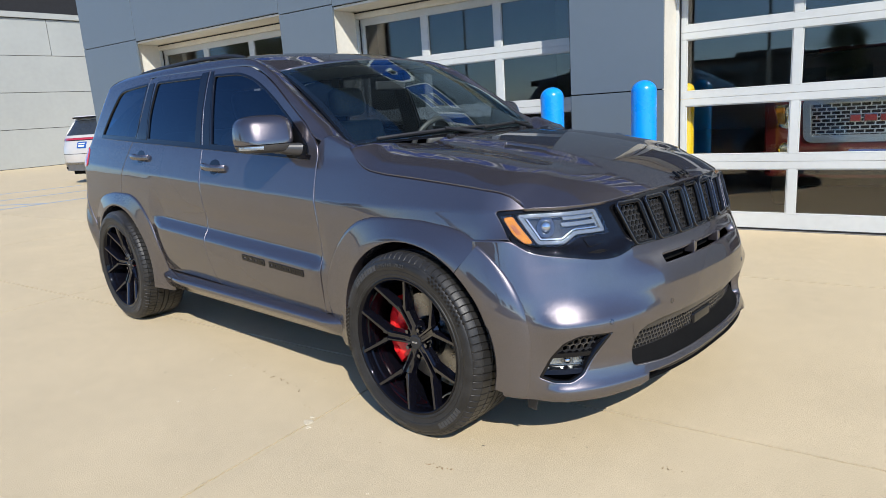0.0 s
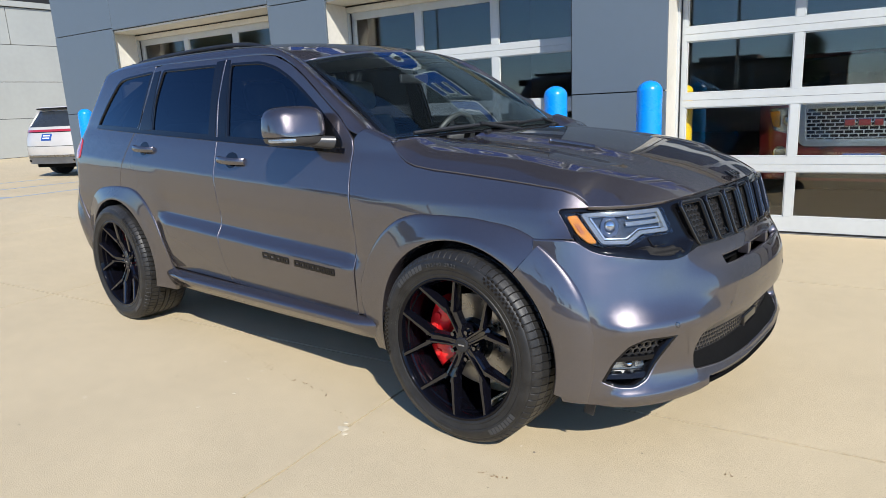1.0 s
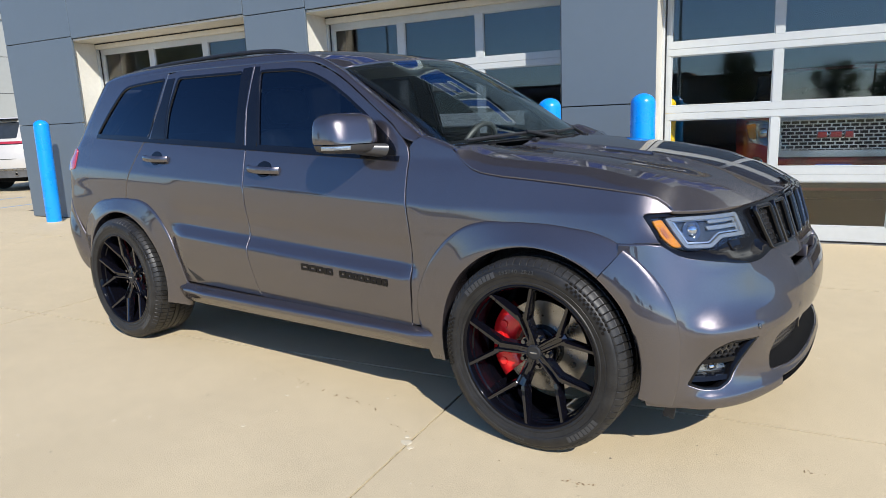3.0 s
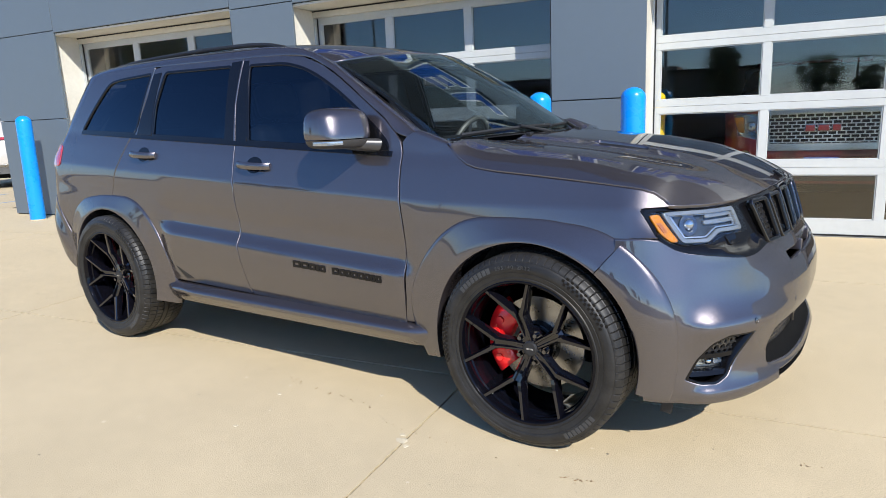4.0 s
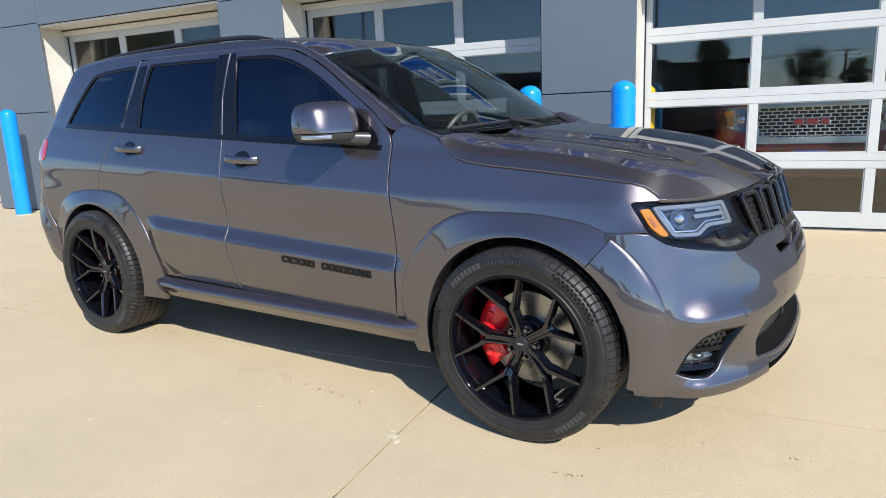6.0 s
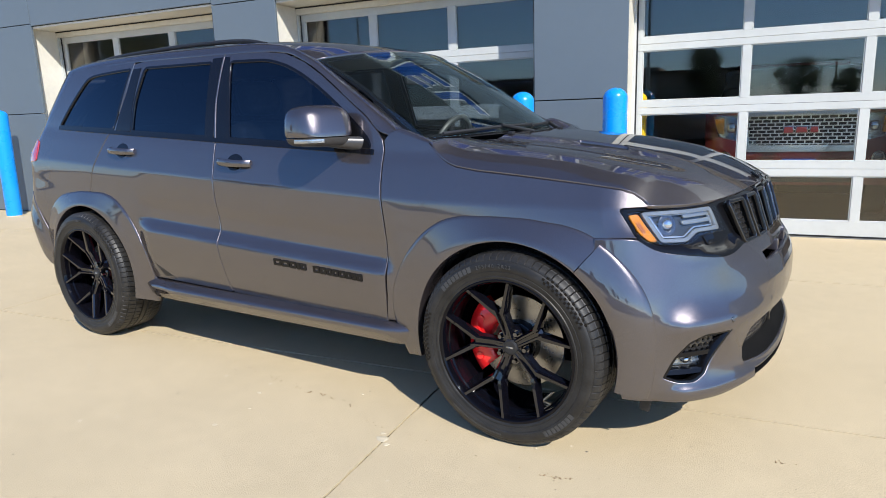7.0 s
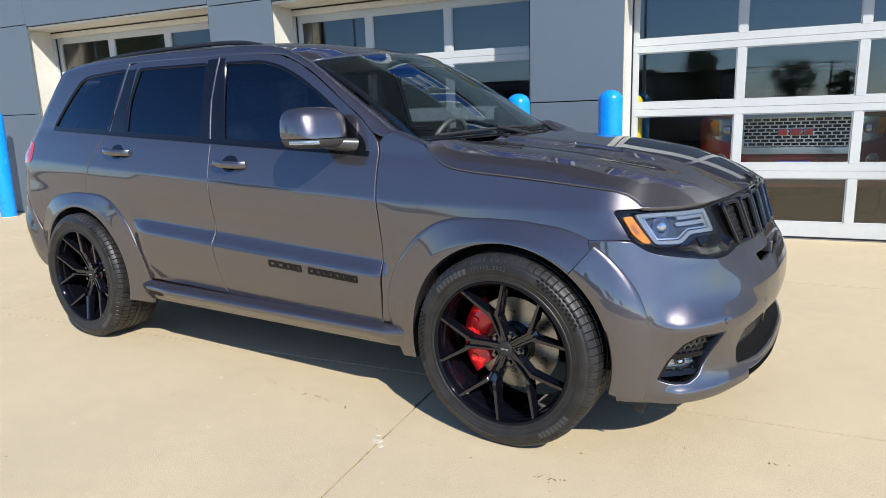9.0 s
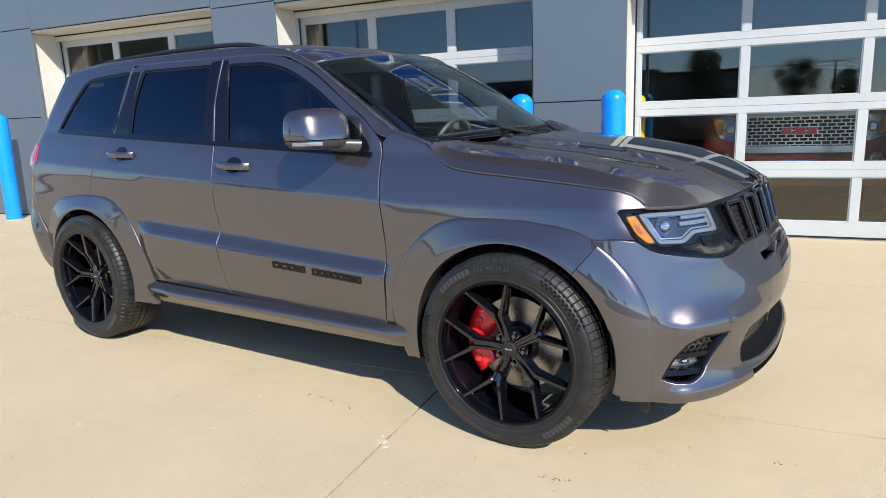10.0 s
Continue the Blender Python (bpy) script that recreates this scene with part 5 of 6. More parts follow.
LENS = rounded(az([(0.869, 0.954), (0.594, 0.956), (0.576, 0.860), (0.690, 0.860), (0.735, 0.831), (0.812, 0.832), (0.847, 0.862)]), [0.012, 0.012, 0.015, 0.03, 0.03, 0.02, 0.012], 4)
slots = []
for k in range(7):
    c = 0.147 * (k - 3)
    lean = 0.018 * (k - 3) / 3
    slots.append(rounded(az([(c - 0.057 + lean, 0.955 + 0.014 * (1 - abs(c) / 0.5)), (c + 0.057 + lean, 0.955 + 0.014 * (1 - abs(c) / 0.5)), (c + 0.048 - lean, 0.806), (c - 0.048 - lean, 0.806)]), 0.014, 4))
panel = patch("grille_panel", [FACE, LENS, [(-a, z) for a, z in LENS]] + slots, panel_face, BLACK_GLOSS, car, step=0.02, lift=-0.004, depth=0.02, label="gloss black grille panel", core=(1.2, 0, 0.8))
for sl in slots:
    patch("slot_frame", [inset(sl, -0.006), inset(sl, 0.003)], front, BLACK_GLOSS, panel, lift=0.004, depth=0.012, edge=0.003, step=0.02, core=(1.2, 0, 0.8))
    patch("slot_well", [inset(sl, 0.0), inset(sl, 0.0015)], front, DARK, panel, lift=-0.003, depth=0.042, edge=0.001, step=0.03, core=(1.2, 0, 0.8), label="matt black well")
    # Thin chrome ring puts in the highlight along the frame's rounded edge.
    patch("slot_glint", [inset(sl, -0.0065), inset(sl, -0.0040)], front, DARK_CHROME, panel, lift=0.0055, depth=0.004, edge=0.001, step=0.02, core=(1.2, 0, 0.8), label="thin bright ring for the highlight on the slot edge")
    honeycomb("slot_mesh", sl, deeper(0.019), 0.0225, MESH, panel, depth=0.010, wire=0.0036)
patch("grille_back", [[(a, z) for a, z in inset(FACE, 0.01)]], deeper(0.06), DARK, panel, step=0.08, core=(1.2, 0, 0.8))
for s in (1, -1):
    loop = [(a * s, z) for a, z in LENS]
    lamp = patch("headlamp", [inset(loop, -0.004)], deeper(0.075), LAMP_GREY, car, step=0.03, core=(1.2, 0, 0.8), label="clear headlamp with an amber side marker")
    mk = lambda pts: [(s * a_of(w, z), z) for w, z in pts]
    patch("amber_marker", [rounded(mk([(0.8655, 0.940), (0.844, 0.942), (0.813, 0.846), (0.830, 0.847), (0.852, 0.882)]), 0.006, 3)], deeper(0.016), AMBER, lamp, step=0.02, core=(1.2, 0, 0.8), label="amber marker")
    patch("reflector_block", [mk([(0.853, 0.915), (0.845, 0.915), (0.834, 0.880), (0.842, 0.880)])], deeper(0.013), AMBER_DARK, lamp, step=0.02, depth=0.003, core=(1.2, 0, 0.8))
    outer = rounded(mk([(0.829, 0.946), (0.600, 0.948), (0.584, 0.868), (0.692, 0.869), (0.738, 0.839), (0.801, 0.840)]), 0.010, 4)
    patch("guide_bezel", [inset(outer, 0.0125), inset(outer, 0.016)], deeper(0.034), LAMP_WHITE, lamp, step=0.02, depth=0.010, edge=0.001, core=(1.2, 0, 0.8), label="bright inner edge")
    patch("light_guide", [outer, inset(outer, 0.009)], deeper(0.022), LIGHT_GUIDE, lamp, step=0.02, depth=0.016, core=(1.2, 0, 0.8), label="pale light guide")
    patch("lamp_bowl", [inset(outer, 0.010)], deeper(0.05), LAMP_BOWL, lamp, step=0.02, core=(1.2, 0, 0.8))
    c = Vector(front(s * a_of(0.768, 0.898), 0.898, -0.046))
    bm = bmesh.new()
    bmesh.ops.create_uvsphere(bm, u_segments=24, v_segments=14, radius=0.022, matrix=Matrix.Translation(c))
    part("projector", bm, CHROME, lamp, "projector lens")
    ring = [(s * a_of(0.768, 0.896) + 0.030 * math.cos(k), 0.896 + 0.036 * math.sin(k)) for k in np.linspace(0, 2 * math.pi, 25)[:-1]]
    patch("projector_bezel", [ring, inset(ring, 0.010)], deeper(0.040), DARK_CHROME, lamp, step=0.02, depth=0.012, core=(1.2, 0, 0.8))
    for z, w0, w1 in ((0.897, 0.725, 0.605), (0.920, 0.715, 0.600)):
        patch("lamp_fin", [mk([(w0, z), (w1, z + 0.002), (w1, z + 0.012), (w0, z + 0.010)])], deeper(0.034), LIGHT_GUIDE, lamp, step=0.02, depth=0.014, core=(1.2, 0, 0.8))
    lens = patch("lens", [inset(loop, 0.002)], deeper(0.004), GLASS_LENS, lamp, step=0.03, depth=0.004, core=(1.2, 0, 0.8))
    lens.visible_shadow = False
    patch("washer_cover", [rounded(mk([(0.672, 0.850), (0.612, 0.856), (0.604, 0.824), (0.660, 0.818)]), 0.008, 3)], panel_face, BLACK_GLOSS, lamp, step=0.012, lift=0.003, depth=0.006, core=(1.2, 0, 0.8))

# -- wheel arch flares, sills, tail
grow_f = curve((-14, 1.0), (0, 1.02), (30, 1.07), (48, 1.055), (58, 1.033), (66, 1.003), (77, 0.965), (90, 0.955), (102, 0.977), (114, 1.035), (124, 1.072), (135, 1.085), (155, 1.085), (180, 1.04), (196, 1.0))


def bump_w(x, z):
    """Half width of the bumper skin at x."""
    lo, hi = 0.3, 1.0
    for _ in range(24):
        mid = (lo + hi) / 2
        lo, hi = (mid, hi) if front(mid, z)[0] > x else (lo, mid)
    return -front(lo, z)[1]


def flare(name, hx, a0, a1, flip, side):
    rows = []
    n = 44
    for k in range(n + 1):
        a = a0 + (a1 - a0) * k / n
        aa = a if not flip else 180 - a
        ro = 0.548 * grow_f(aa if not flip else 180 - a)
        ri = 0.432
        ca, sa = math.cos(radians(a)), math.sin(radians(a))
        row = []
        for t, o in ((0, -0.012), (0.015, 0.002), (0.05, 0.006), (0.12, 0.007), (0.4, 0.009), (0.7, 0.012), (0.90, 0.015), (0.97, 0.013), (1.0, 0.004), (1.01, -0.03), (1.01, -0.10)):
            r = ro + (ri - ro) * t
            x, z = hx + r * ca, HUB_Z + r * sa
            on = side_w if name == "arch_flare" else bump_w
            base = on(x, z)
            lip = on(hx + ri * ca, HUB_Z + ri * sa)
            fade = ramp(-2, 34, a) if name == "bumper_flare" else 1.0
            proud = max(lip, 0.940 - 0.03 * ramp(0.30, 0.55, abs(x - hx)) * (1 if x > 0 else 0.6))
            lip += (proud - lip) * (ramp(-13, 22, a) if name == "bumper_flare" else 1.0)
            if t >= 0.8 and t < 1.005:
                o *= 0.35 + 0.65 * fade
            if t < 0.8:
                o = o * fade + 0.0012 * (1 - fade) if t > 0 else -0.012
            row.append((x, -(base + (max(base, lip) - base) * t + o), z))
        rows.append(row)
    loft(name, rows, PAINT, car, side=side, sharp=50)


for side in (1, -1):
    flare("arch_flare", HUB_F, 51.6, 194, False, side)
    flare("bumper_flare", HUB_F, -13, 51.2, False, side)
    flare("arch_flare", HUB_R, -14, 178, True, side)
    rows = []
    for x in np.linspace(-1.0, 1.03, 36):
        e = min(ramp(-0.86, -0.66, x), 1 - ramp(0.84, 1.02, x))
        tip = min(1.0, ramp(-1.06, -0.88, x), 1 - 0.6 * ramp(0.88, 1.04, x))
        rows.append([(x, -(0.84 + (w + 0.022 * e * f - 0.84) * (0.35 + 0.65 * tip)), z + (0.40 - z) * 0.45 * (1 - tip) * (z < 0.4)) for w, z, f in ((0.855, 0.424, 0), (0.882, 0.419, 0.2), (0.905, 0.406, 1), (0.925, 0.390, 1.3), (0.930, 0.374, 1.2), (0.920, 0.350, 0.8), (0.908, 0.322, 0), (0.885, 0.300, 0), (0.84, 0.288, 0), (0.70, 0.285, 0))])
    loft("side_sill", [smooth_line(r, 28) for r in rows], PAINT, car, side=side, sharp=60)
    # wheel arch liner
    for hx, nm in ((HUB_F, 1), (HUB_R, 2)):
        rows = []
        for a in np.linspace(radians(-16), radians(196), 28):
            rows.append([(hx + r * math.cos(a), -w, HUB_Z + r * math.sin(a)) for r, w in ((0.445, 0.90), (0.462, 0.86), (0.47, 0.60), (0.30, 0.56), (0.02, 0.56))])
        loft("arch_liner", rows, FELT, car, "grey felt wheel arch liner", side=side)
    patch("tail_lamp", [rounded([(-2.04, 1.222), (-2.175, 1.238), (-2.20, 1.085), (-2.055, 1.098)], 0.02)], flank, RED_LAMP, car, side, lift=0.006, label="red wrap-round tail lamp")
    REAR = [(-2.13, 0.832), (-2.165, 0.89), (-2.205, 0.88), (-2.225, 0.70), (-2.185, 0.50), (-2.06, 0.40), (-1.90, 0.36)] + arch(HUB_R, 0.455, 186, 160, 5)[:-1]
    patch("rear_bumper_side", [inset(REAR, 0.002)], lambda x, z: (x, -(side_w(x, z) + 0.003 + 0.035 * ramp(0.02, 0.16, (-x - 1.89) * 0.747 - (z - 0.57) * 0.665)), z), PAINT, car, side)
    patch("stone_guard", [rounded([(-0.83, 0.52), (-0.70, 0.455), (-0.775, 0.445)], 0.008)], flank, BLACK_TRIM, car, side, lift=0.0015, depth=0.003, step=0.02, label="clear-black stone guard")
rows = []
for z in np.linspace(0.40, 1.66, 24):
    x0 = -2.25 - 0.05 * math.sin(math.pi * min(1, (z - 0.4) / 0.8)) + 0.62 * max(0.0, z - 1.2)
    half = side_w(-2.12, min(z, 1.6)) - 0.02
    rows.append([(x0 + (0.17 - 0.07 * ramp(1.3, 1.6, z)) * abs(s) ** 4, -half * s, z) for s in np.linspace(-1, 1, 21)])
loft("tailgate", rows, PAINT, car)
boxed("tail_spoiler", (-2.10, -0.50, 1.640), (-1.93, 0.50, 1.692), PAINT, car, bevel=0.015)
for y in (1, -1):
    boxed("spoiler_fin", (-2.10, y * 0.515 - 0.016, 1.60), (-1.94, y * 0.515 + 0.016, 1.690), BLACK_GLOSS, car, "gloss black spoiler fin", bevel=0.012)
bm = bmesh.new()
box(bm, (-2.1, -0.72, 0.30), (2.05, 0.72, 0.34))
box(bm, (-0.95, -0.80, 0.34), (0.98, 0.80, 0.44))
box(bm, (1.0, -0.60, 0.34), (1.02, 0.60, 1.15))
box(bm, (1.06, -0.56, 0.34), (2.10, 0.56, 0.74))
box(bm, (-2.1, -0.56, 0.34), (-1.0, 0.56, 0.80))
part("underbody", bm, DARK, car)
under = [front(a, 0.283, -0.012) for a in np.linspace(-0.92, 0.92, 41)]
solid("undertray", [(1.95, 0.72, 0.29), *under, (1.95, -0.72, 0.29)] + [(1.95, 0.72, 0.30)], [tuple(range(len(under) + 2))], DARK, car)


# -- mirrors, handles, badge
def oval(c, rx, ry, rz, power=2.6, nu=18, nv=12):
    rows = []
    for i in range(nv + 1):
        v = math.pi * (i / nv - 0.5)
        row = []
        for j in range(nu):
            t = 2 * math.pi * j / nu
            f = lambda s: math.copysign(abs(s) ** (2 / power), s)
            row.append((c[0] + rx * f(math.cos(v)) * f(math.cos(t)), c[1] + ry * f(math.cos(v)) * f(math.sin(t)), c[2] + rz * f(math.sin(v))))
        rows.append(row)
    return rows


for side in (1, -1):
    mc = (0.560, -0.966, 1.288)
    rows = oval(mc, 0.088, 0.114, 0.084, 3.5, 28, 22)
    rows = [[(x - 0.38 * (abs(y) - 0.955) - 0.25 * (z - 1.288) * ramp(0.53, 0.62, x), y + 0.10 * (z - 1.288), z) for x, y, z in r] for r in rows]
    cut = next(i for i, r in enumerate(rows) if r[0][2] > 1.236)
    head = loft("mirror_cap", rows[cut:], PAINT, car, "painted mirror cap", closed=True, side=side, caps=True)
    low = [[(x, y, z - 0.004) for x, y, z in rows[cut]]]
    for k, z in ((0.99, 1.224), (0.96, 1.210), (0.88, 1.199), (0.70, 1.193)):
        low.append([(mc[0] + (x - mc[0]) * k + 0.02 * (1 - k), mc[1] + (y - mc[1]) * k + 0.12 * (1 - k), z) for x, y, _ in rows[cut]])
    loft("mirror_base", low, MIRROR_GREY, head, "dark grey mirror base", closed=True, side=side, caps=True)
    arm = []
    for t in np.linspace(0, 1, 7):
        x, y, z, wx, hz = 0.600 + 0.085 * t, -0.930 + 0.085 * t, 1.212 - 0.014 * t, 0.050 - 0.008 * t, 0.026 + 0.006 * t
        arm.append([(x + wx * math.copysign(abs(math.cos(b)) ** 0.7, math.cos(b)), y, z + hz * math.copysign(abs(math.sin(b)) ** 0.7, math.sin(b))) for b in np.linspace(0, 2 * math.pi, 15)[:-1]])
    loft("mirror_arm", arm, MIRROR_GREY, head, closed=True, side=side, caps=True, sharp=50)
    rib = []
    for x, y, _ in rows[cut]:
        if y < -1.0 and x > 0.50:
            rib.append((x, y))
    rib.sort(key=lambda p: math.atan2(p[1] - mc[1], p[0] - mc[0]))
    loft("indicator", [[(mc[0] + (x - mc[0]) * k, mc[1] + (y - mc[1]) * k, z) for k, z in ((0.97, 1.229), (1.012, 1.228), (1.018, 1.222), (1.012, 1.213), (0.97, 1.211))] for x, y in rib], LAMP_WHITE, head, "clear indicator strip", closed=True, side=side, caps=True)
    boxed("mirror_glass", (0.484, -side * 1.035, 1.245), (0.492, -side * 0.88, 1.345), CHROME, head, bevel=0.003)
    for x0, z0 in ((-0.098, 1.110), (-1.062, 1.166)):
        w0 = side_w(x0, z0)
        # No hollow is cut: a flat black disc puts in its darkness.
        patch("handle_disc", [[(x0 + 0.058 * math.cos(k), z0 + 0.040 * math.sin(k)) for k in np.linspace(0, 2 * math.pi, 25)[:-1]]], flank, GASKET, car, side, lift=0.0012, depth=0.004, step=0.02)
        rows = []
        for t in np.linspace(0, 1, 15):
            x = x0 - 0.118 + 0.236 * t
            bow = 0.040 * math.sin(math.pi * min(1, max(0, t))) ** 0.35
            h = 0.017 + 0.002 * math.sin(math.pi * t)
            y = side_w(x, z0) + bow
            rows.append([(x, -(y + 0.009 * math.cos(a)), z0 - 0.010 * (t - 0.5) + h * math.sin(a)) for a in np.linspace(0, 2 * math.pi, 11)[:-1]])
        loft("door_handle", rows, PAINT, car, "body-coloured door handle", closed=True, side=side, caps=True)
    for x0, x1 in ((0.185, 0.235), (0.24, 0.29), (0.295, 0.335), (0.34, 0.36), (0.365, 0.40), (0.445, 0.485), (0.49, 0.525), (0.53, 0.56), (0.565, 0.60), (0.605, 0.64), (0.645, 0.675), (0.68, 0.705), (0.71, 0.74)):
        zc = 0.622 - 0.045 * (x0 - 0.45)
        patch("badge_mark", [rounded([(x0, zc - 0.016), (x1, zc - 0.016), (x1, zc + 0.016), (x0, zc + 0.016)], 0.004, 2), rounded([(x0 + 0.010, zc - 0.006), (x1 - 0.010, zc - 0.006), (x1 - 0.010, zc + 0.006), (x0 + 0.010, zc + 0.006)], 0.002, 2)], flank, BLACK_GLOSS, car, side, lift=0.004, depth=0.004, edge=0.001, step=0.02)


# -- wheels
def wheel(x, side):
    w = thing("wheel", Matrix.Translation((x, -side * 0.838, HUB_Z)) @ (Matrix() if side > 0 else Matrix.Rotation(math.pi, 4, "Z")))
    w.parent = car
    R = HUB_Z
    prof = [(0.290, -0.142), (0.294, -0.149), (0.300, -0.1525), (0.305, -0.1530), (0.3075, -0.1505), (0.314, -0.1520), (0.326, -0.1550), (0.3275, -0.1535), (0.330, -0.1555), (0.345, -0.1560), (0.357, -0.1535), (0.3665, -0.1490), (0.368, -0.1465), (0.371, -0.1465), (0.380, -0.1400), (0.3875, -0.1305), (0.393, -0.120)]
    tread = []
    y = -0.118
    for y0, y1 in ((-0.112, -0.068), (-0.058, -0.022), (-0.012, 0.012), (0.022, 0.058), (0.068, 0.112)):
        tread += [(R - 0.008, y0 - 0.004), (R - 0.0005 - 0.05 * y0 * y0 * 4, y0), (R - 0.0005 - 0.05 * y1 * y1 * 4, y1), (R - 0.008, y1 + 0.004)]
    prof = prof + tread + [(r, -q) for r, q in prof[::-1]]
    seg = 320
    ns = 17
    vs, fs = [], []
    k = len(prof)
    for i in range(seg):
        for j, (r, q) in enumerate(prof):
            a = 2 * math.pi * (i // 4 + (0.0, 0.09, 0.18, 0.59)[i % 4] + 6.0 * abs(q) * (ns <= j < k - ns)) / 80
            if i % 4 == 1 and ns <= j < k - ns and r > R - 0.006 and abs(q) > 0.02:
                r -= 0.007
            if i % 4 == 1 and j in (ns - 3, ns - 2, ns - 1, k - ns, k - ns + 1, k - ns + 2):
                r, q = r - 0.004, q * 0.982
            if j < ns or j >= k - ns:
                a = 2 * math.pi * (i // 4 + (0.0, 0.09, 0.18, 0.59)[i % 4] + 0.7) / 80
            vs.append((r * math.cos(a), q, r * math.sin(a)))
    for i in range(seg):
        for j in range(k - 1):
            fs.append((i * k + j, (i + 1) % seg * k + j, (i + 1) % seg * k + j + 1, i * k + j + 1))
    tyre = solid("tyre", vs, fs, RUBBER, w, "black tyre with moulded sidewall marks", sharp=38)
    # outer face is at negative y
    rim = revolve("rim", [(0.290, 0.142), (0.294, 0.136), (0.272, 0.122), (0.264, 0.0), (0.262, -0.070), (0.268, -0.088), (0.2695, -0.104), (0.274, -0.110), (0.2755, -0.128), (0.279, -0.138), (0.2815, -0.1455), (0.285, -0.1490), (0.291, -0.1505), (0.2955, -0.1490), (0.2965, -0.1420)], BARREL, w, "gloss black rim barrel", seg=96)

    def bar(name, pts, material, parent):
        bm = bmesh.new()
        rows = [[bm.verts.new(p) for p in row] for row in pts]
        n = len(rows[0])
        for r0, r1 in zip(rows, rows[1:]):
            for j in range(n):
                bm.faces.new((r0[j], r0[(j + 1) % n], r1[(j + 1) % n], r1[j]))
        bm.faces.new(rows[0])
        bm.faces.new(rows[-1])
        return part(name, bm, material, parent, sharp=24)

    depth_at = curve((0.03, -0.082), (0.07, -0.088), (0.11, -0.098), (0.16, -0.112), (0.22, -0.128), (0.275, -0.142), (0.295, -0.147))
    for q in range(5):
        base = radians(105 + 72 * q)
        along, across = Vector((math.cos(base), 0, math.sin(base))), Vector((-math.sin(base), 0, math.cos(base)))
        rows = []
        for r, wd, gr, dp in ((0.028, 0.020, 0.0045, 0.002), (0.052, 0.0215, 0.0055, 0.003), (0.072, 0.0225, 0.0065, 0.010), (0.100, 0.0230, 0.0070, 0.013), (0.130, 0.0245, 0.0075, 0.013), (0.152, 0.0275, 0.0080, 0.012), (0.166, 0.0300, 0.0085, 0.030)):
            y0 = depth_at(r)
            sec = ((wd + 0.003, 0.040), (wd, 0.010), (wd * 0.72, 0.0), (gr + 0.003, 0.0), (gr, dp), (-gr, dp), (-gr - 0.003, 0.0), (-wd * 0.72, 0.0), (-wd, 0.010), (-wd - 0.003, 0.040))
            rows.append([along * r + across * t + Vector((0, y0 + d, 0)) for t, d in sec])
        spoke = bar("spoke", rows, WHEEL, w)
        tagged(spoke, "gloss black split spoke")
        for sgn in (-1, 1):
            p0, p1 = along * 0.146 + across * sgn * 0.014, along * 0.2755 + across * sgn * 0.1000
            t = (p1 - p0).normalized()
            o = Vector((-t.z, 0, t.x))
            rows = []
            for f, wd, dp in ((0.0, 0.0135, 0.046), (0.25, 0.0122, 0.044), (0.6, 0.0105, 0.040), (0.88, 0.0098, 0.034), (1.0, 0.0120, 0.030)):
                c = p0 + (p1 - p0) * f
                y0 = depth_at(math.hypot(c.x, c.z)) - 0.001
                rows.append([c + o * wd * k + Vector((0, y0 + d, 0)) for k, d in ((1.15, dp), (1.0, 0.012), (0.55, 0.0), (-0.55, 0.0), (-1.0, 0.012), (-1.15, dp))])
            bar("spoke_arm", rows, WHEEL, spoke)
    revolve("hub", [(0.0, -0.074), (0.044, -0.075), (0.047, -0.066), (0.072, -0.064), (0.078, -0.056), (0.082, -0.045), (0.082, 0.0)], WHEEL, w, seg=40)
    cap = revolve("centre_cap", [(0.0, -0.088), (0.026, -0.088), (0.031, -0.085), (0.033, -0.070)], BLACK_TRIM, w, "dark centre cap", seg=32)
    for k in range(6):
        boxed("cap_mark", (-0.0145 + 0.005 * k, -0.0892, -0.0035), (-0.0110 + 0.005 * k, -0.0875, 0.0035), LAMP_WHITE, cap, bevel=0.0004)
    for q in range(5):
        a = radians(105 + 72 * q + 36)
        c = Vector((0.060 * math.cos(a), 0, 0.060 * math.sin(a)))
        bm = bmesh.new()
        tube(bm, c + Vector((0, -0.05, 0)), c + Vector((0, -0.066, 0)), 0.0155, 0.0145, 20)
        tube(bm, c + Vector((0, -0.06, 0)), c + Vector((0, -0.086, 0)), 0.0105, 0.0092, 6)
        part("lug_nut", bm, DARK_CHROME, w)
    revolve("brake_disc", [(0.075, 0.005), (0.192, 0.005), (0.192, 0.035), (0.075, 0.035)], STEEL, w, "bright steel brake disc", seg=64)
    revolve("disc_bell", [(0.0, -0.025), (0.085, -0.025), (0.092, 0.005)], DARK_CHROME, w, seg=40)
    rows = []
    mid = 178 if side > 0 else 2
    if x < 0:
        mid = 0 if side > 0 else 180
    for t in np.linspace(-1, 1, 25):
        a = radians(mid + 44 * t)
        e = 1 - 0.25 * t ** 4 - 0.16 * math.exp(-(t / 0.16) ** 2)
        g = 0.012 * math.exp(-(t / 0.14) ** 2)
        rows.append([(r * math.cos(a), y, r * math.sin(a)) for r, y in ((0.112 + g, 0.0), (0.118 + g, -0.026 * e), (0.130 + g, -0.038 * e), (0.155, -0.046 * e), (0.190, -0.044 * e), (0.212, -0.034 * e), (0.226 - g, -0.016), (0.229 - g, 0.05), (0.112 + g, 0.05))])
    caliper = loft("caliper", rows, CALIPER, w, "red brake caliper", closed=True, caps=True, sharp=32)
    for t in (-0.62, -0.22, 0.22, 0.62):
        a = radians(mid + 44 * t)
        c = Vector((0.176 * math.cos(a), -0.040, 0.176 * math.sin(a)))
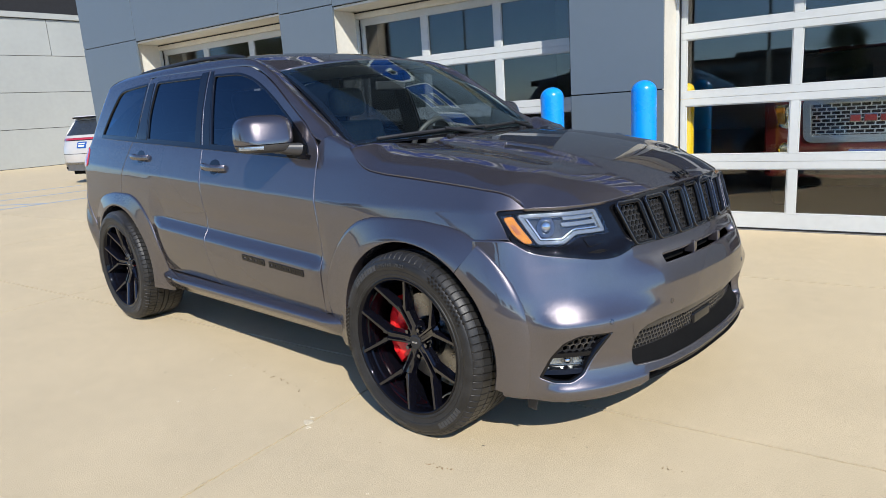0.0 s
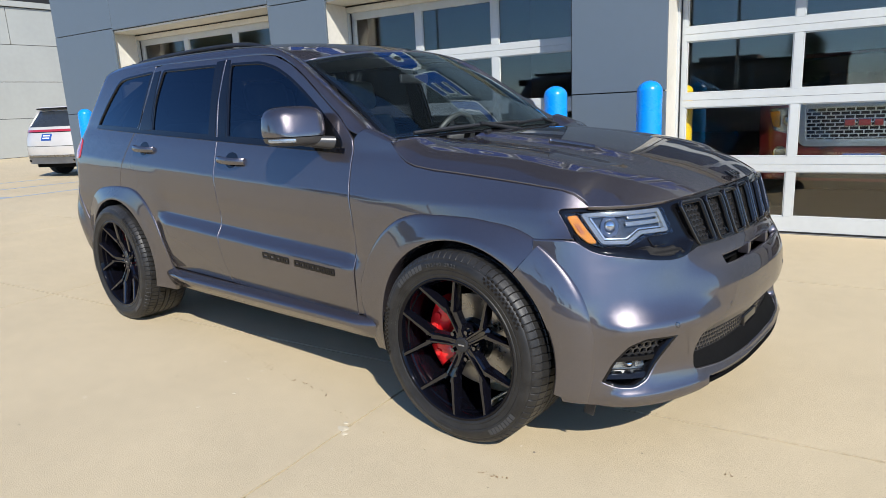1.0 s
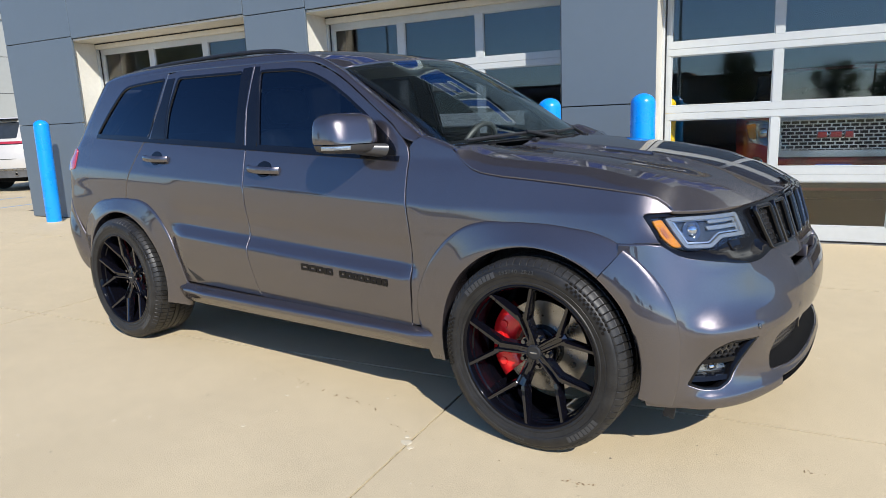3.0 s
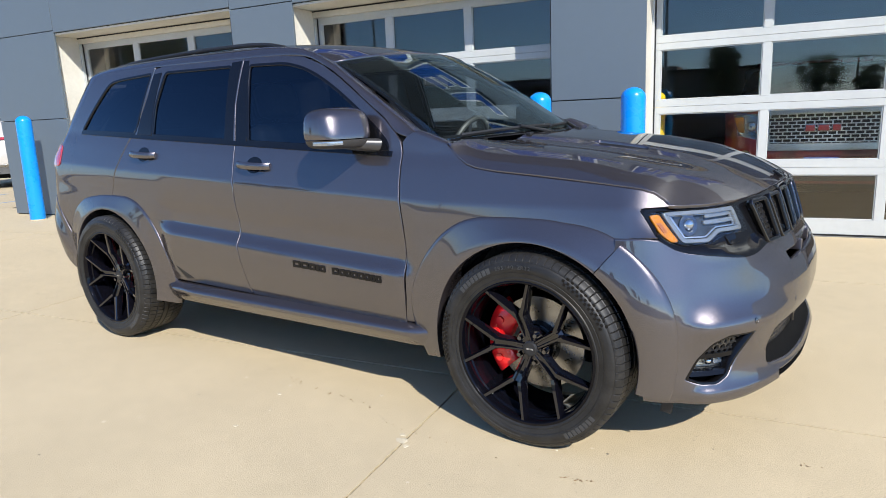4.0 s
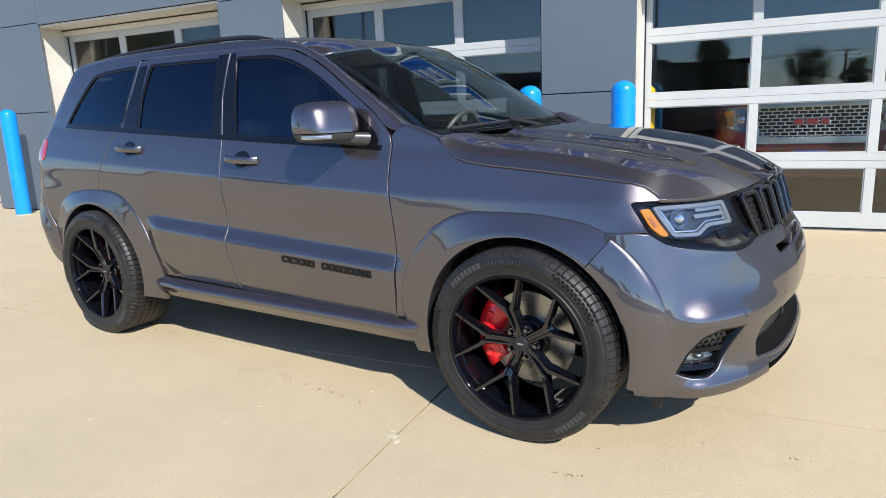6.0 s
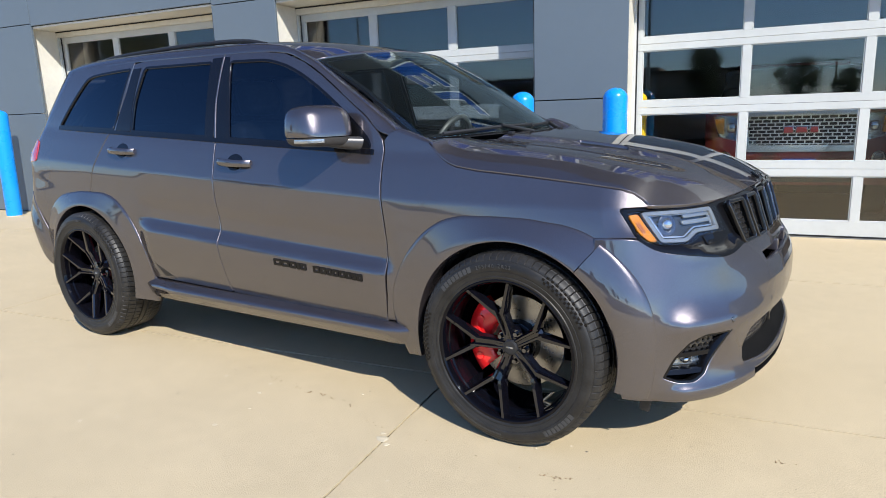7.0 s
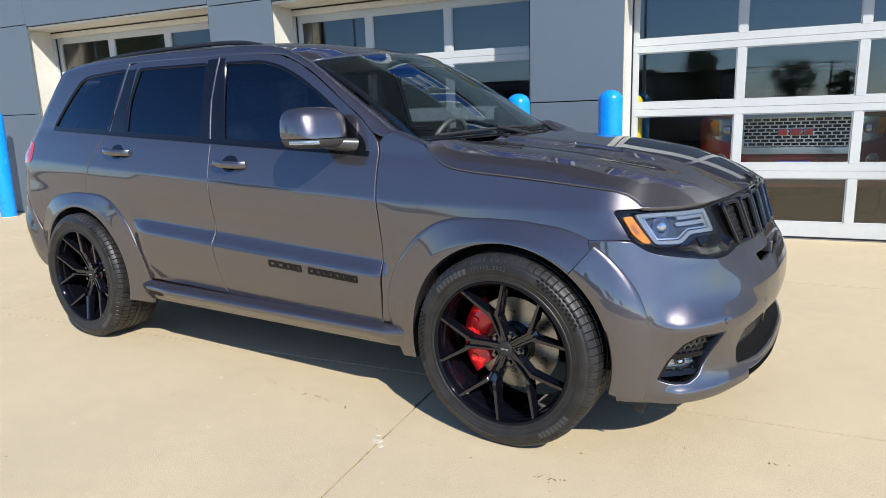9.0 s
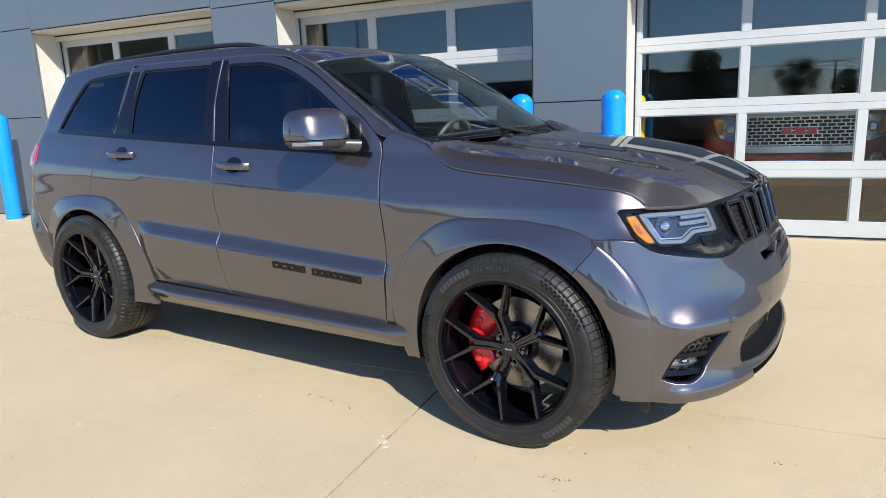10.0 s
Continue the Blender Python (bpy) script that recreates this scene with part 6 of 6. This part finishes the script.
        rod("piston_cover", c, c + Vector((0, -0.010, 0)), 0.017, CALIPER, caliper, r1=0.0155, seg=20)
    # sidewall marks: raised bars and a checker of small blocks
    for a0, a1, r0, r1, n in ((112, 140, 0.337, 0.360, 8), (300, 326, 0.337, 0.360, 8), (228, 268, 0.344, 0.353, 20)):
        for q in range(n):
            b0, b1 = radians(a0 + (a1 - a0) * (q + 0.12) / n), radians(a0 + (a1 - a0) * (q + 0.88) / n)
            vs = []
            for r in (r0, r1):
                for b in (b0, b1):
                    vs.append((r * math.cos(b), -0.1585 if r < 0.35 else -0.1565, r * math.sin(b)))
            vs += [(p[0], p[1] + 0.006, p[2]) for p in vs]
            solid("sidewall_mark", vs, [(0, 1, 3, 2), (4, 6, 7, 5), (0, 2, 6, 4), (1, 5, 7, 3), (2, 3, 7, 6), (0, 4, 5, 1)], RUBBER_PRINT, tyre)
    for q, ch in enumerate("295/40 ZR22"):
        b = radians(107.5 - 2.35 * q)
        if ch == " ":
            continue
        cu = bpy.data.curves.new("size_mark", "FONT")
        cu.body, cu.size, cu.extrude, cu.align_x = ch, 0.021, 0.0012, "CENTER"
        cu.materials.append(RUBBER_PRINT)
        ob = new("size_mark", cu)
        ob.parent = tyre
        right, up, out = Vector((math.sin(b), 0, -math.cos(b))), Vector((math.cos(b), 0, math.sin(b))), Vector((0, -1, 0))
        m = Matrix((right, up, out)).transposed().to_4x4()
        m.translation = up * 0.341 + Vector((0, -0.1575, 0))
        ob.matrix_basis = m
    for a0, a1 in ((25, 62), (160, 195)):
        vs, fs = [], []
        for i in range(22):
            for j in range(3):
                if (i + j) % 2:
                    continue
                b0, b1 = radians(a0 + (a1 - a0) * i / 22), radians(a0 + (a1 - a0) * (i + 1) / 22)
                r0 = 0.345 + 0.0105 * j
                i0 = len(vs)
                y = -0.1575 + 0.0022 * j * j
                vs += [(r * math.cos(b), y, r * math.sin(b)) for r in (r0, r0 + 0.0105) for b in (b0, b1)]
                fs.append((i0, i0 + 1, i0 + 3, i0 + 2))
        tagged(solid("sidewall_checker", vs, fs, BLACK_GLOSS, tyre), kind="stuff")
    return w


for x, _ in FW:
    for side in (1, -1):
        wheel(x, side)


# -- cabin
def seat(x, y, rear=False):
    s = thing("seat", Matrix.Translation((x, y, 0.60)))
    s.parent = car
    wd = 0.26 if not rear else 0.62
    boxed("cushion", (-0.26, -wd, 0.0), (0.26, wd, 0.16), LEATHER, s, bevel=0.05)
    boxed("backrest", (-0.09, -wd, 0.0), (0.09, wd, 0.62), LEATHER, s, bevel=0.06, m=Matrix.Translation((-0.28, 0, 0.10)) @ Matrix.Rotation(radians(-16), 4, "Y"))
    for k in ((0,) if not rear else (-0.4, 0.4)):
        boxed("headrest", (-0.06, k - 0.14, 0.66), (0.06, k + 0.14, 0.86), LEATHER, s, bevel=0.05, m=Matrix.Translation((-0.28, 0, 0.10)) @ Matrix.Rotation(radians(-14), 4, "Y"))


seat(0.02, -0.38)
seat(0.02, 0.38)
seat(-0.92, 0.0, True)
rows = []
for t in np.linspace(-1, 1, 15):
    rows.append([(p - 0.04 * t * t, 0.74 * t, z) for p, z in ((0.52, 0.55), (0.50, 0.85), (0.52, 1.02), (0.60, 1.085), (0.80, 1.10), (1.02, 1.165))])
loft("dashboard", rows, LEATHER, car, "black soft dashboard")
sw = thing("steering_wheel", Matrix.Translation((0.44, 0.33, 1.12)) @ Matrix.Rotation(radians(-66), 4, "Y"))
sw.parent = car
bm = bmesh.new()
rows = []
for i in range(36):
    a = 2 * math.pi * i / 36
    rows.append([bm.verts.new(((0.185 + 0.016 * math.cos(b)) * math.cos(a), (0.185 + 0.016 * math.cos(b)) * math.sin(a), 0.016 * math.sin(b))) for b in np.linspace(0, 2 * math.pi, 9)[:-1]])
for i in range(36):
    for j in range(8):
        bm.faces.new((rows[i][j], rows[i][(j + 1) % 8], rows[(i + 1) % 36][(j + 1) % 8], rows[(i + 1) % 36][j]))
part("rim", bm, WHEEL_LEATHER, sw)
boxed("boss", (-0.07, -0.07, -0.03), (0.07, 0.07, 0.015), LEATHER, sw, bevel=0.03)
for a in (0, 120, 240):
    boxed("spoke", (0.05, -0.018, -0.012), (0.18, 0.018, 0.006), LAMP_GREY, sw, bevel=0.005, m=Matrix.Rotation(radians(a + 90), 4, "Z"))
boxed("rear_view_mirror", (0.43, -0.115, 1.475), (0.45, 0.115, 1.525), BLACK_TRIM, car, bevel=0.02)
boxed("headliner", (-2.0, -0.55, 1.625), (0.24, 0.55, 1.635), WALL_IN, car, bevel=0.002)


# ---- the dark red pickup inside the bay ----
truck = thing("pickup_truck", BM @ Matrix.Translation((2.70, 4.42, 0)), "dark red pickup truck with a chrome mesh grille", "truck")


def nose(w, z):
    """The truck's front face: w across, z up, towards the door."""
    return (w, 0.02 + 0.16 * (abs(w) / 0.95) ** 3.2 + 0.10 * max(0.0, z - 1.15) + 0.05 * ramp(0.75, 0.55, z), z)


GR = rounded([(-0.53, 0.80), (0.53, 0.80), (0.55, 1.19), (-0.55, 1.19)], 0.06, 6)
LAMPS = [rounded([(s * 0.60, 0.88), (s * 0.80, 0.93), (s * 0.86, 1.16), (s * 0.585, 1.17)], 0.02, 3) for s in (1, -1)]
BODY = rounded([(-0.93, 0.42), (0.93, 0.42), (0.94, 1.22), (0.80, 1.26), (-0.80, 1.26), (-0.94, 1.22)], 0.05, 4)
tc = (0, 1.5, 0.8)
patch("body", [BODY, GR] + LAMPS, nose, TRUCK_RED, truck, step=0.05, depth=0.05, core=tc)
patch("grille_frame", [inset(GR, -0.02), inset(GR, 0.035)], nose, TRUCK_CHROME, truck, step=0.03, lift=0.02, depth=0.05, edge=0.008, core=tc, label="chrome grille surround")
patch("grille_back", [inset(GR, -0.05)], lambda w, z: tuple(Vector(nose(w, z)) + Vector((0, 0.22, 0))), DARK, truck, step=0.1, core=tc)
bm = bmesh.new()
for j in range(9):
    z = 0.853 + 0.0365 * j
    box(bm, (-0.50, 0.012, z), (0.50, 0.035, z + 0.0095), 0.002)
for j in range(10):
    z = 0.853 + 0.0365 * (j - 1)
    for i in range(13):
        x = -0.49 + 0.082 * i + (0.041 if j % 2 else 0)
        if abs(x) < 0.5:
            box(bm, (x - 0.006, 0.012, z + 0.0085), (x + 0.006, 0.033, z + 0.0375))
part("grille_mesh", bm, TRUCK_CHROME, truck, "chrome brick-pattern mesh")
for x0, x1 in ((-0.17, -0.07), (-0.055, 0.06), (0.075, 0.16)):
    mark = bmesh.new()
    box(mark, (x0, -0.012, 0.965), (x1, 0.014, 1.04), 0.006)
    mk2 = part("badge_mark", mark, CHROME, truck)
    boxed("mark_face", (x0 + 0.008, -0.018, 0.973), (x1 - 0.008, -0.011, 1.032), SIGN_RED, mk2, "red face")
for s, loop in zip((1, -1), LAMPS):
    lamp = patch("headlamp", [loop], lambda w, z: tuple(Vector(nose(w, z)) + Vector((0, 0.045, 0))), LAMP_WHITE, truck, step=0.05, core=tc)
    patch("turn_signal", [rounded([(s * 0.745, 0.96), (s * 0.81, 0.98), (s * 0.845, 1.12), (s * 0.755, 1.13)], 0.015, 3)], lambda w, z: tuple(Vector(nose(w, z)) + Vector((0, 0.02, 0))), AMBER, lamp, step=0.04, core=tc, label="amber turn signal")
    bm = bmesh.new()
    bmesh.ops.create_uvsphere(bm, u_segments=20, v_segments=12, radius=0.055, matrix=Matrix.Translation((s * 0.665, 0.11, 1.03)) @ Matrix.Diagonal((1, 0.6, 1, 1)))
    part("projector", bm, CHROME, lamp)
    lens = patch("lens", [inset(loop, 0.003)], nose, GLASS_LENS, lamp, step=0.05, core=tc, depth=0.004)
    ring = [(s * 0.72 + 0.065 * math.cos(k), 0.70 + 0.075 * math.sin(k)) for k in np.linspace(0, 2 * math.pi, 25)[:-1]]
    fog = patch("fog_bezel", [ring, inset(ring, 0.014)], nose, CHROME, truck, step=0.03, lift=0.012, depth=0.02, core=tc)
    patch("fog_lamp", [inset(ring, 0.02)], nose, LAMP_WHITE, fog, step=0.03, lift=0.004, depth=0.004, core=tc)
patch("lower_valance", [rounded([(-0.62, 0.45), (0.62, 0.45), (0.58, 0.56), (-0.58, 0.56)], 0.03, 4)], nose, BLACK_TRIM, truck, lift=0.006, step=0.06, core=tc)
boxed("plate_holder", (-0.16, -0.012, 0.60), (0.16, 0.03, 0.70), SIGN_BLUE, truck, "blue front plate with pale lettering bars", bevel=0.004)
for k in range(3):
    boxed("plate_bar", (-0.12 + 0.085 * k, -0.017, 0.625), (-0.055 + 0.085 * k, -0.010, 0.66), SIGN_WHITE, truck, bevel=0.001)
rows = []
for y in np.linspace(0.06, 1.35, 14):
    z0 = 1.20 + 0.07 * ramp(0.0, 1.3, y)
    rows.append([(0.90 * s, y + 0.10 * abs(s) ** 3, z0 + 0.05 * (1 - abs(s) ** 4) - 0.02 * ramp(0.75, 1.0, abs(s))) for s in np.linspace(-1, 1, 17)])
loft("hood", rows, TRUCK_RED, truck)
for s in (1, -1):
    rows = []
    for y in np.linspace(0.14, 5.0, 24):
        rows.append([(s * (w - 0.02 * abs(y - 2.5) / 2.5), y, z) for w, z in ((0.88, 0.45), (0.93, 0.70), (0.94, 0.95), (0.92, 1.12), (0.86, 1.24))])
    loft("body_side", rows, TRUCK_RED, truck)
    for y in (0.95, 4.1):
        revolve("wheel", [(0.05, -0.10), (0.22, -0.11), (0.24, -0.125), (0.36, -0.12), (0.38, -0.09), (0.38, 0.09), (0.36, 0.12), (0.05, 0.12)], RUBBER, truck, seg=40, m=Matrix.Translation((s * 0.80, y, 0.38)) @ Matrix.Rotation(radians(90), 4, "Z"))
rows = []
for z, y0, w in ((1.24, 1.30, 0.86), (1.45, 1.62, 0.80), (1.66, 1.98, 0.70), (1.74, 2.2, 0.66)):
    rows.append([(w * s, y0 - 0.10 * (1 - s * s), z) for s in np.linspace(-1, 1, 13)])
loft("windscreen", rows, GLASS_FAR, truck, "dark windscreen")
boxed("cab_roof", (-0.66, 2.1, 1.70), (0.66, 3.6, 1.78), TRUCK_RED, truck, bevel=0.04)
boxed("cab_back", (-0.80, 2.0, 1.22), (0.80, 3.6, 1.72), GLASS_FAR, truck, bevel=0.06)
boxed("chassis", (-0.6, 0.3, 0.30), (0.6, 4.9, 0.5), DARK, truck)

# ---- the white car parked by the annex ----
SUV_AT = Matrix.Translation((-15.55, 3.72, 0)) @ Matrix.Rotation(radians(112), 4, "Z")
suv = thing("parked_car", SUV_AT, "pearl white sport utility car seen from behind", "car")


def tail(y, z):
    """The white car's rear face: y across, z up; x is minus the length."""
    x = -0.05 - 0.05 * math.sin(math.pi * min(1.0, max(0.0, (z - 0.4) / 0.7))) + 0.30 * max(0.0, z - 1.0) + 0.55 * max(0.0, z - 1.28) + 0.30 * (abs(y) / 1.0) ** 4
    return (x, y, z)


sc = (2.5, 0, 0.8)
TAIL = rounded([(-0.96, 0.565), (0.96, 0.565), (0.97, 1.20), (0.74, 1.76), (-0.74, 1.76), (-0.97, 1.20)], [0.04, 0.04, 0.05, 0.1, 0.1, 0.05], 4)
RW = rounded([(-0.76, 1.29), (0.76, 1.29), (0.64, 1.69), (-0.64, 1.69)], 0.06, 4)
patch("body", [TAIL, RW], tail, SUV_WHITE, suv, step=0.08, core=sc, depth=0.04)
patch("rear_window", [inset(RW, -0.01)], tail, GLASS_FAR, suv, step=0.1, lift=-0.01, core=sc, label="dark rear window")
patch("light_bar", [rounded([(-0.95, 1.165), (0.95, 1.165), (0.93, 1.218), (-0.93, 1.218)], 0.022, 3)], tail, RED_LAMP, suv, step=0.08, lift=0.012, core=sc, label="full-width red light bar")
patch("plate", [rounded([(-0.16, 0.95), (0.16, 0.95), (0.16, 1.11), (-0.16, 1.11)], 0.01, 2)], tail, SIGN_BLUE, suv, step=0.08, lift=0.012, core=sc, label="blue dealer plate with pale bars")
for z in (0.99, 1.05):
    patch("plate_bar", [[(-0.11, z), (0.11, z), (0.11, z + 0.025), (-0.11, z + 0.025)]], tail, SIGN_WHITE, suv, step=0.08, lift=0.016, depth=0.003, core=sc)
patch("lamp_trim", [[(-0.94, 1.150), (0.94, 1.150), (0.94, 1.162), (-0.94, 1.162)]], tail, BLACK_GLOSS, suv, step=0.08, lift=0.014, depth=0.008, core=sc, label="black trim under the light bar")
patch("tailgate_seam", [[(-0.78, 0.80), (0.78, 0.80), (0.78, 0.808), (-0.78, 0.808)]], tail, DARK, suv, step=0.08, lift=0.003, depth=0.004, core=sc)
patch("bumper_lower", [rounded([(-0.96, 0.36), (0.96, 0.36), (0.97, 0.56), (-0.97, 0.56)], 0.04, 3)], tail, SUV_GREY, suv, step=0.08, lift=0.01, core=sc, label="black lower bumper")
patch("bumper_strip", [[(-0.96, 0.535), (0.96, 0.535), (0.96, 0.58), (-0.96, 0.58)]], tail, STEEL, suv, step=0.08, lift=0.02, depth=0.01, core=sc)
for y in (0.60, 0.73, -0.60, -0.73):
    rod("exhaust_tip", (0.0, y, 0.44), (0.16, y, 0.44), 0.042, CHROME, suv)
    # The tip is solid; this dark disc stands for the shade inside it.
    rod("tip_disc", (-0.003, y, 0.44), (0.02, y, 0.44), 0.034, DARK, suv)
rows = []
for x in np.linspace(0.28, 4.85, 26):
    t = (x - 0.3) / 4.6
    zt = 1.15 - 0.14 * ramp(0.7, 1.0, t)
    half = 0.97 - 0.10 * ramp(0.85, 1.0, t) - 0.02 * ramp(0.15, 0.0, t)
    rows.append([(x, half * s, z) for s, z in ((-0.92, 0.32), (-0.99, 0.6), (-1.0, 0.85), (-0.97, 1.0), (-0.90, zt), (0.90, zt), (0.97, 1.0), (1.0, 0.85), (0.99, 0.6), (0.92, 0.32))])
loft("body_side", rows, SUV_WHITE, suv, sharp=40)
rows = []
for x, z, w in ((0.48, 1.60, 0.70), (0.7, 1.74, 0.71), (1.4, 1.80, 0.72), (2.4, 1.78, 0.71), (3.0, 1.70, 0.70)):
    rows.append([(x, -0.88, 1.14), (x, -w - 0.04, z - 0.14), (x, -w, z - 0.05), (x, -w + 0.12, z), (x, w - 0.12, z), (x, w, z - 0.05), (x, w + 0.04, z - 0.14), (x, 0.88, 1.14)])
loft("cabin", rows, GLASS_FAR, suv, "dark tinted cabin glass")
boxed("roof", (0.45, -0.68, 1.74), (2.7, 0.70, 1.80), SUV_WHITE, suv, bevel=0.04)
boxed("spoiler", (0.30, -0.60, 1.722), (0.62, 0.60, 1.765), BLACK_GLOSS, suv, bevel=0.018)
for y in (-0.86, 0.86):
    for x in (1.05, 4.0):
        revolve("wheel", [(0.05, -0.11), (0.25, -0.12), (0.36, -0.12), (0.385, -0.09), (0.385, 0.09), (0.36, 0.12), (0.05, 0.12)], RUBBER, suv, seg=36, m=Matrix.Translation((x, y, 0.385)))
boxed("chassis", (0.2, -0.75, 0.25), (4.7, 0.75, 0.45), DARK, suv)
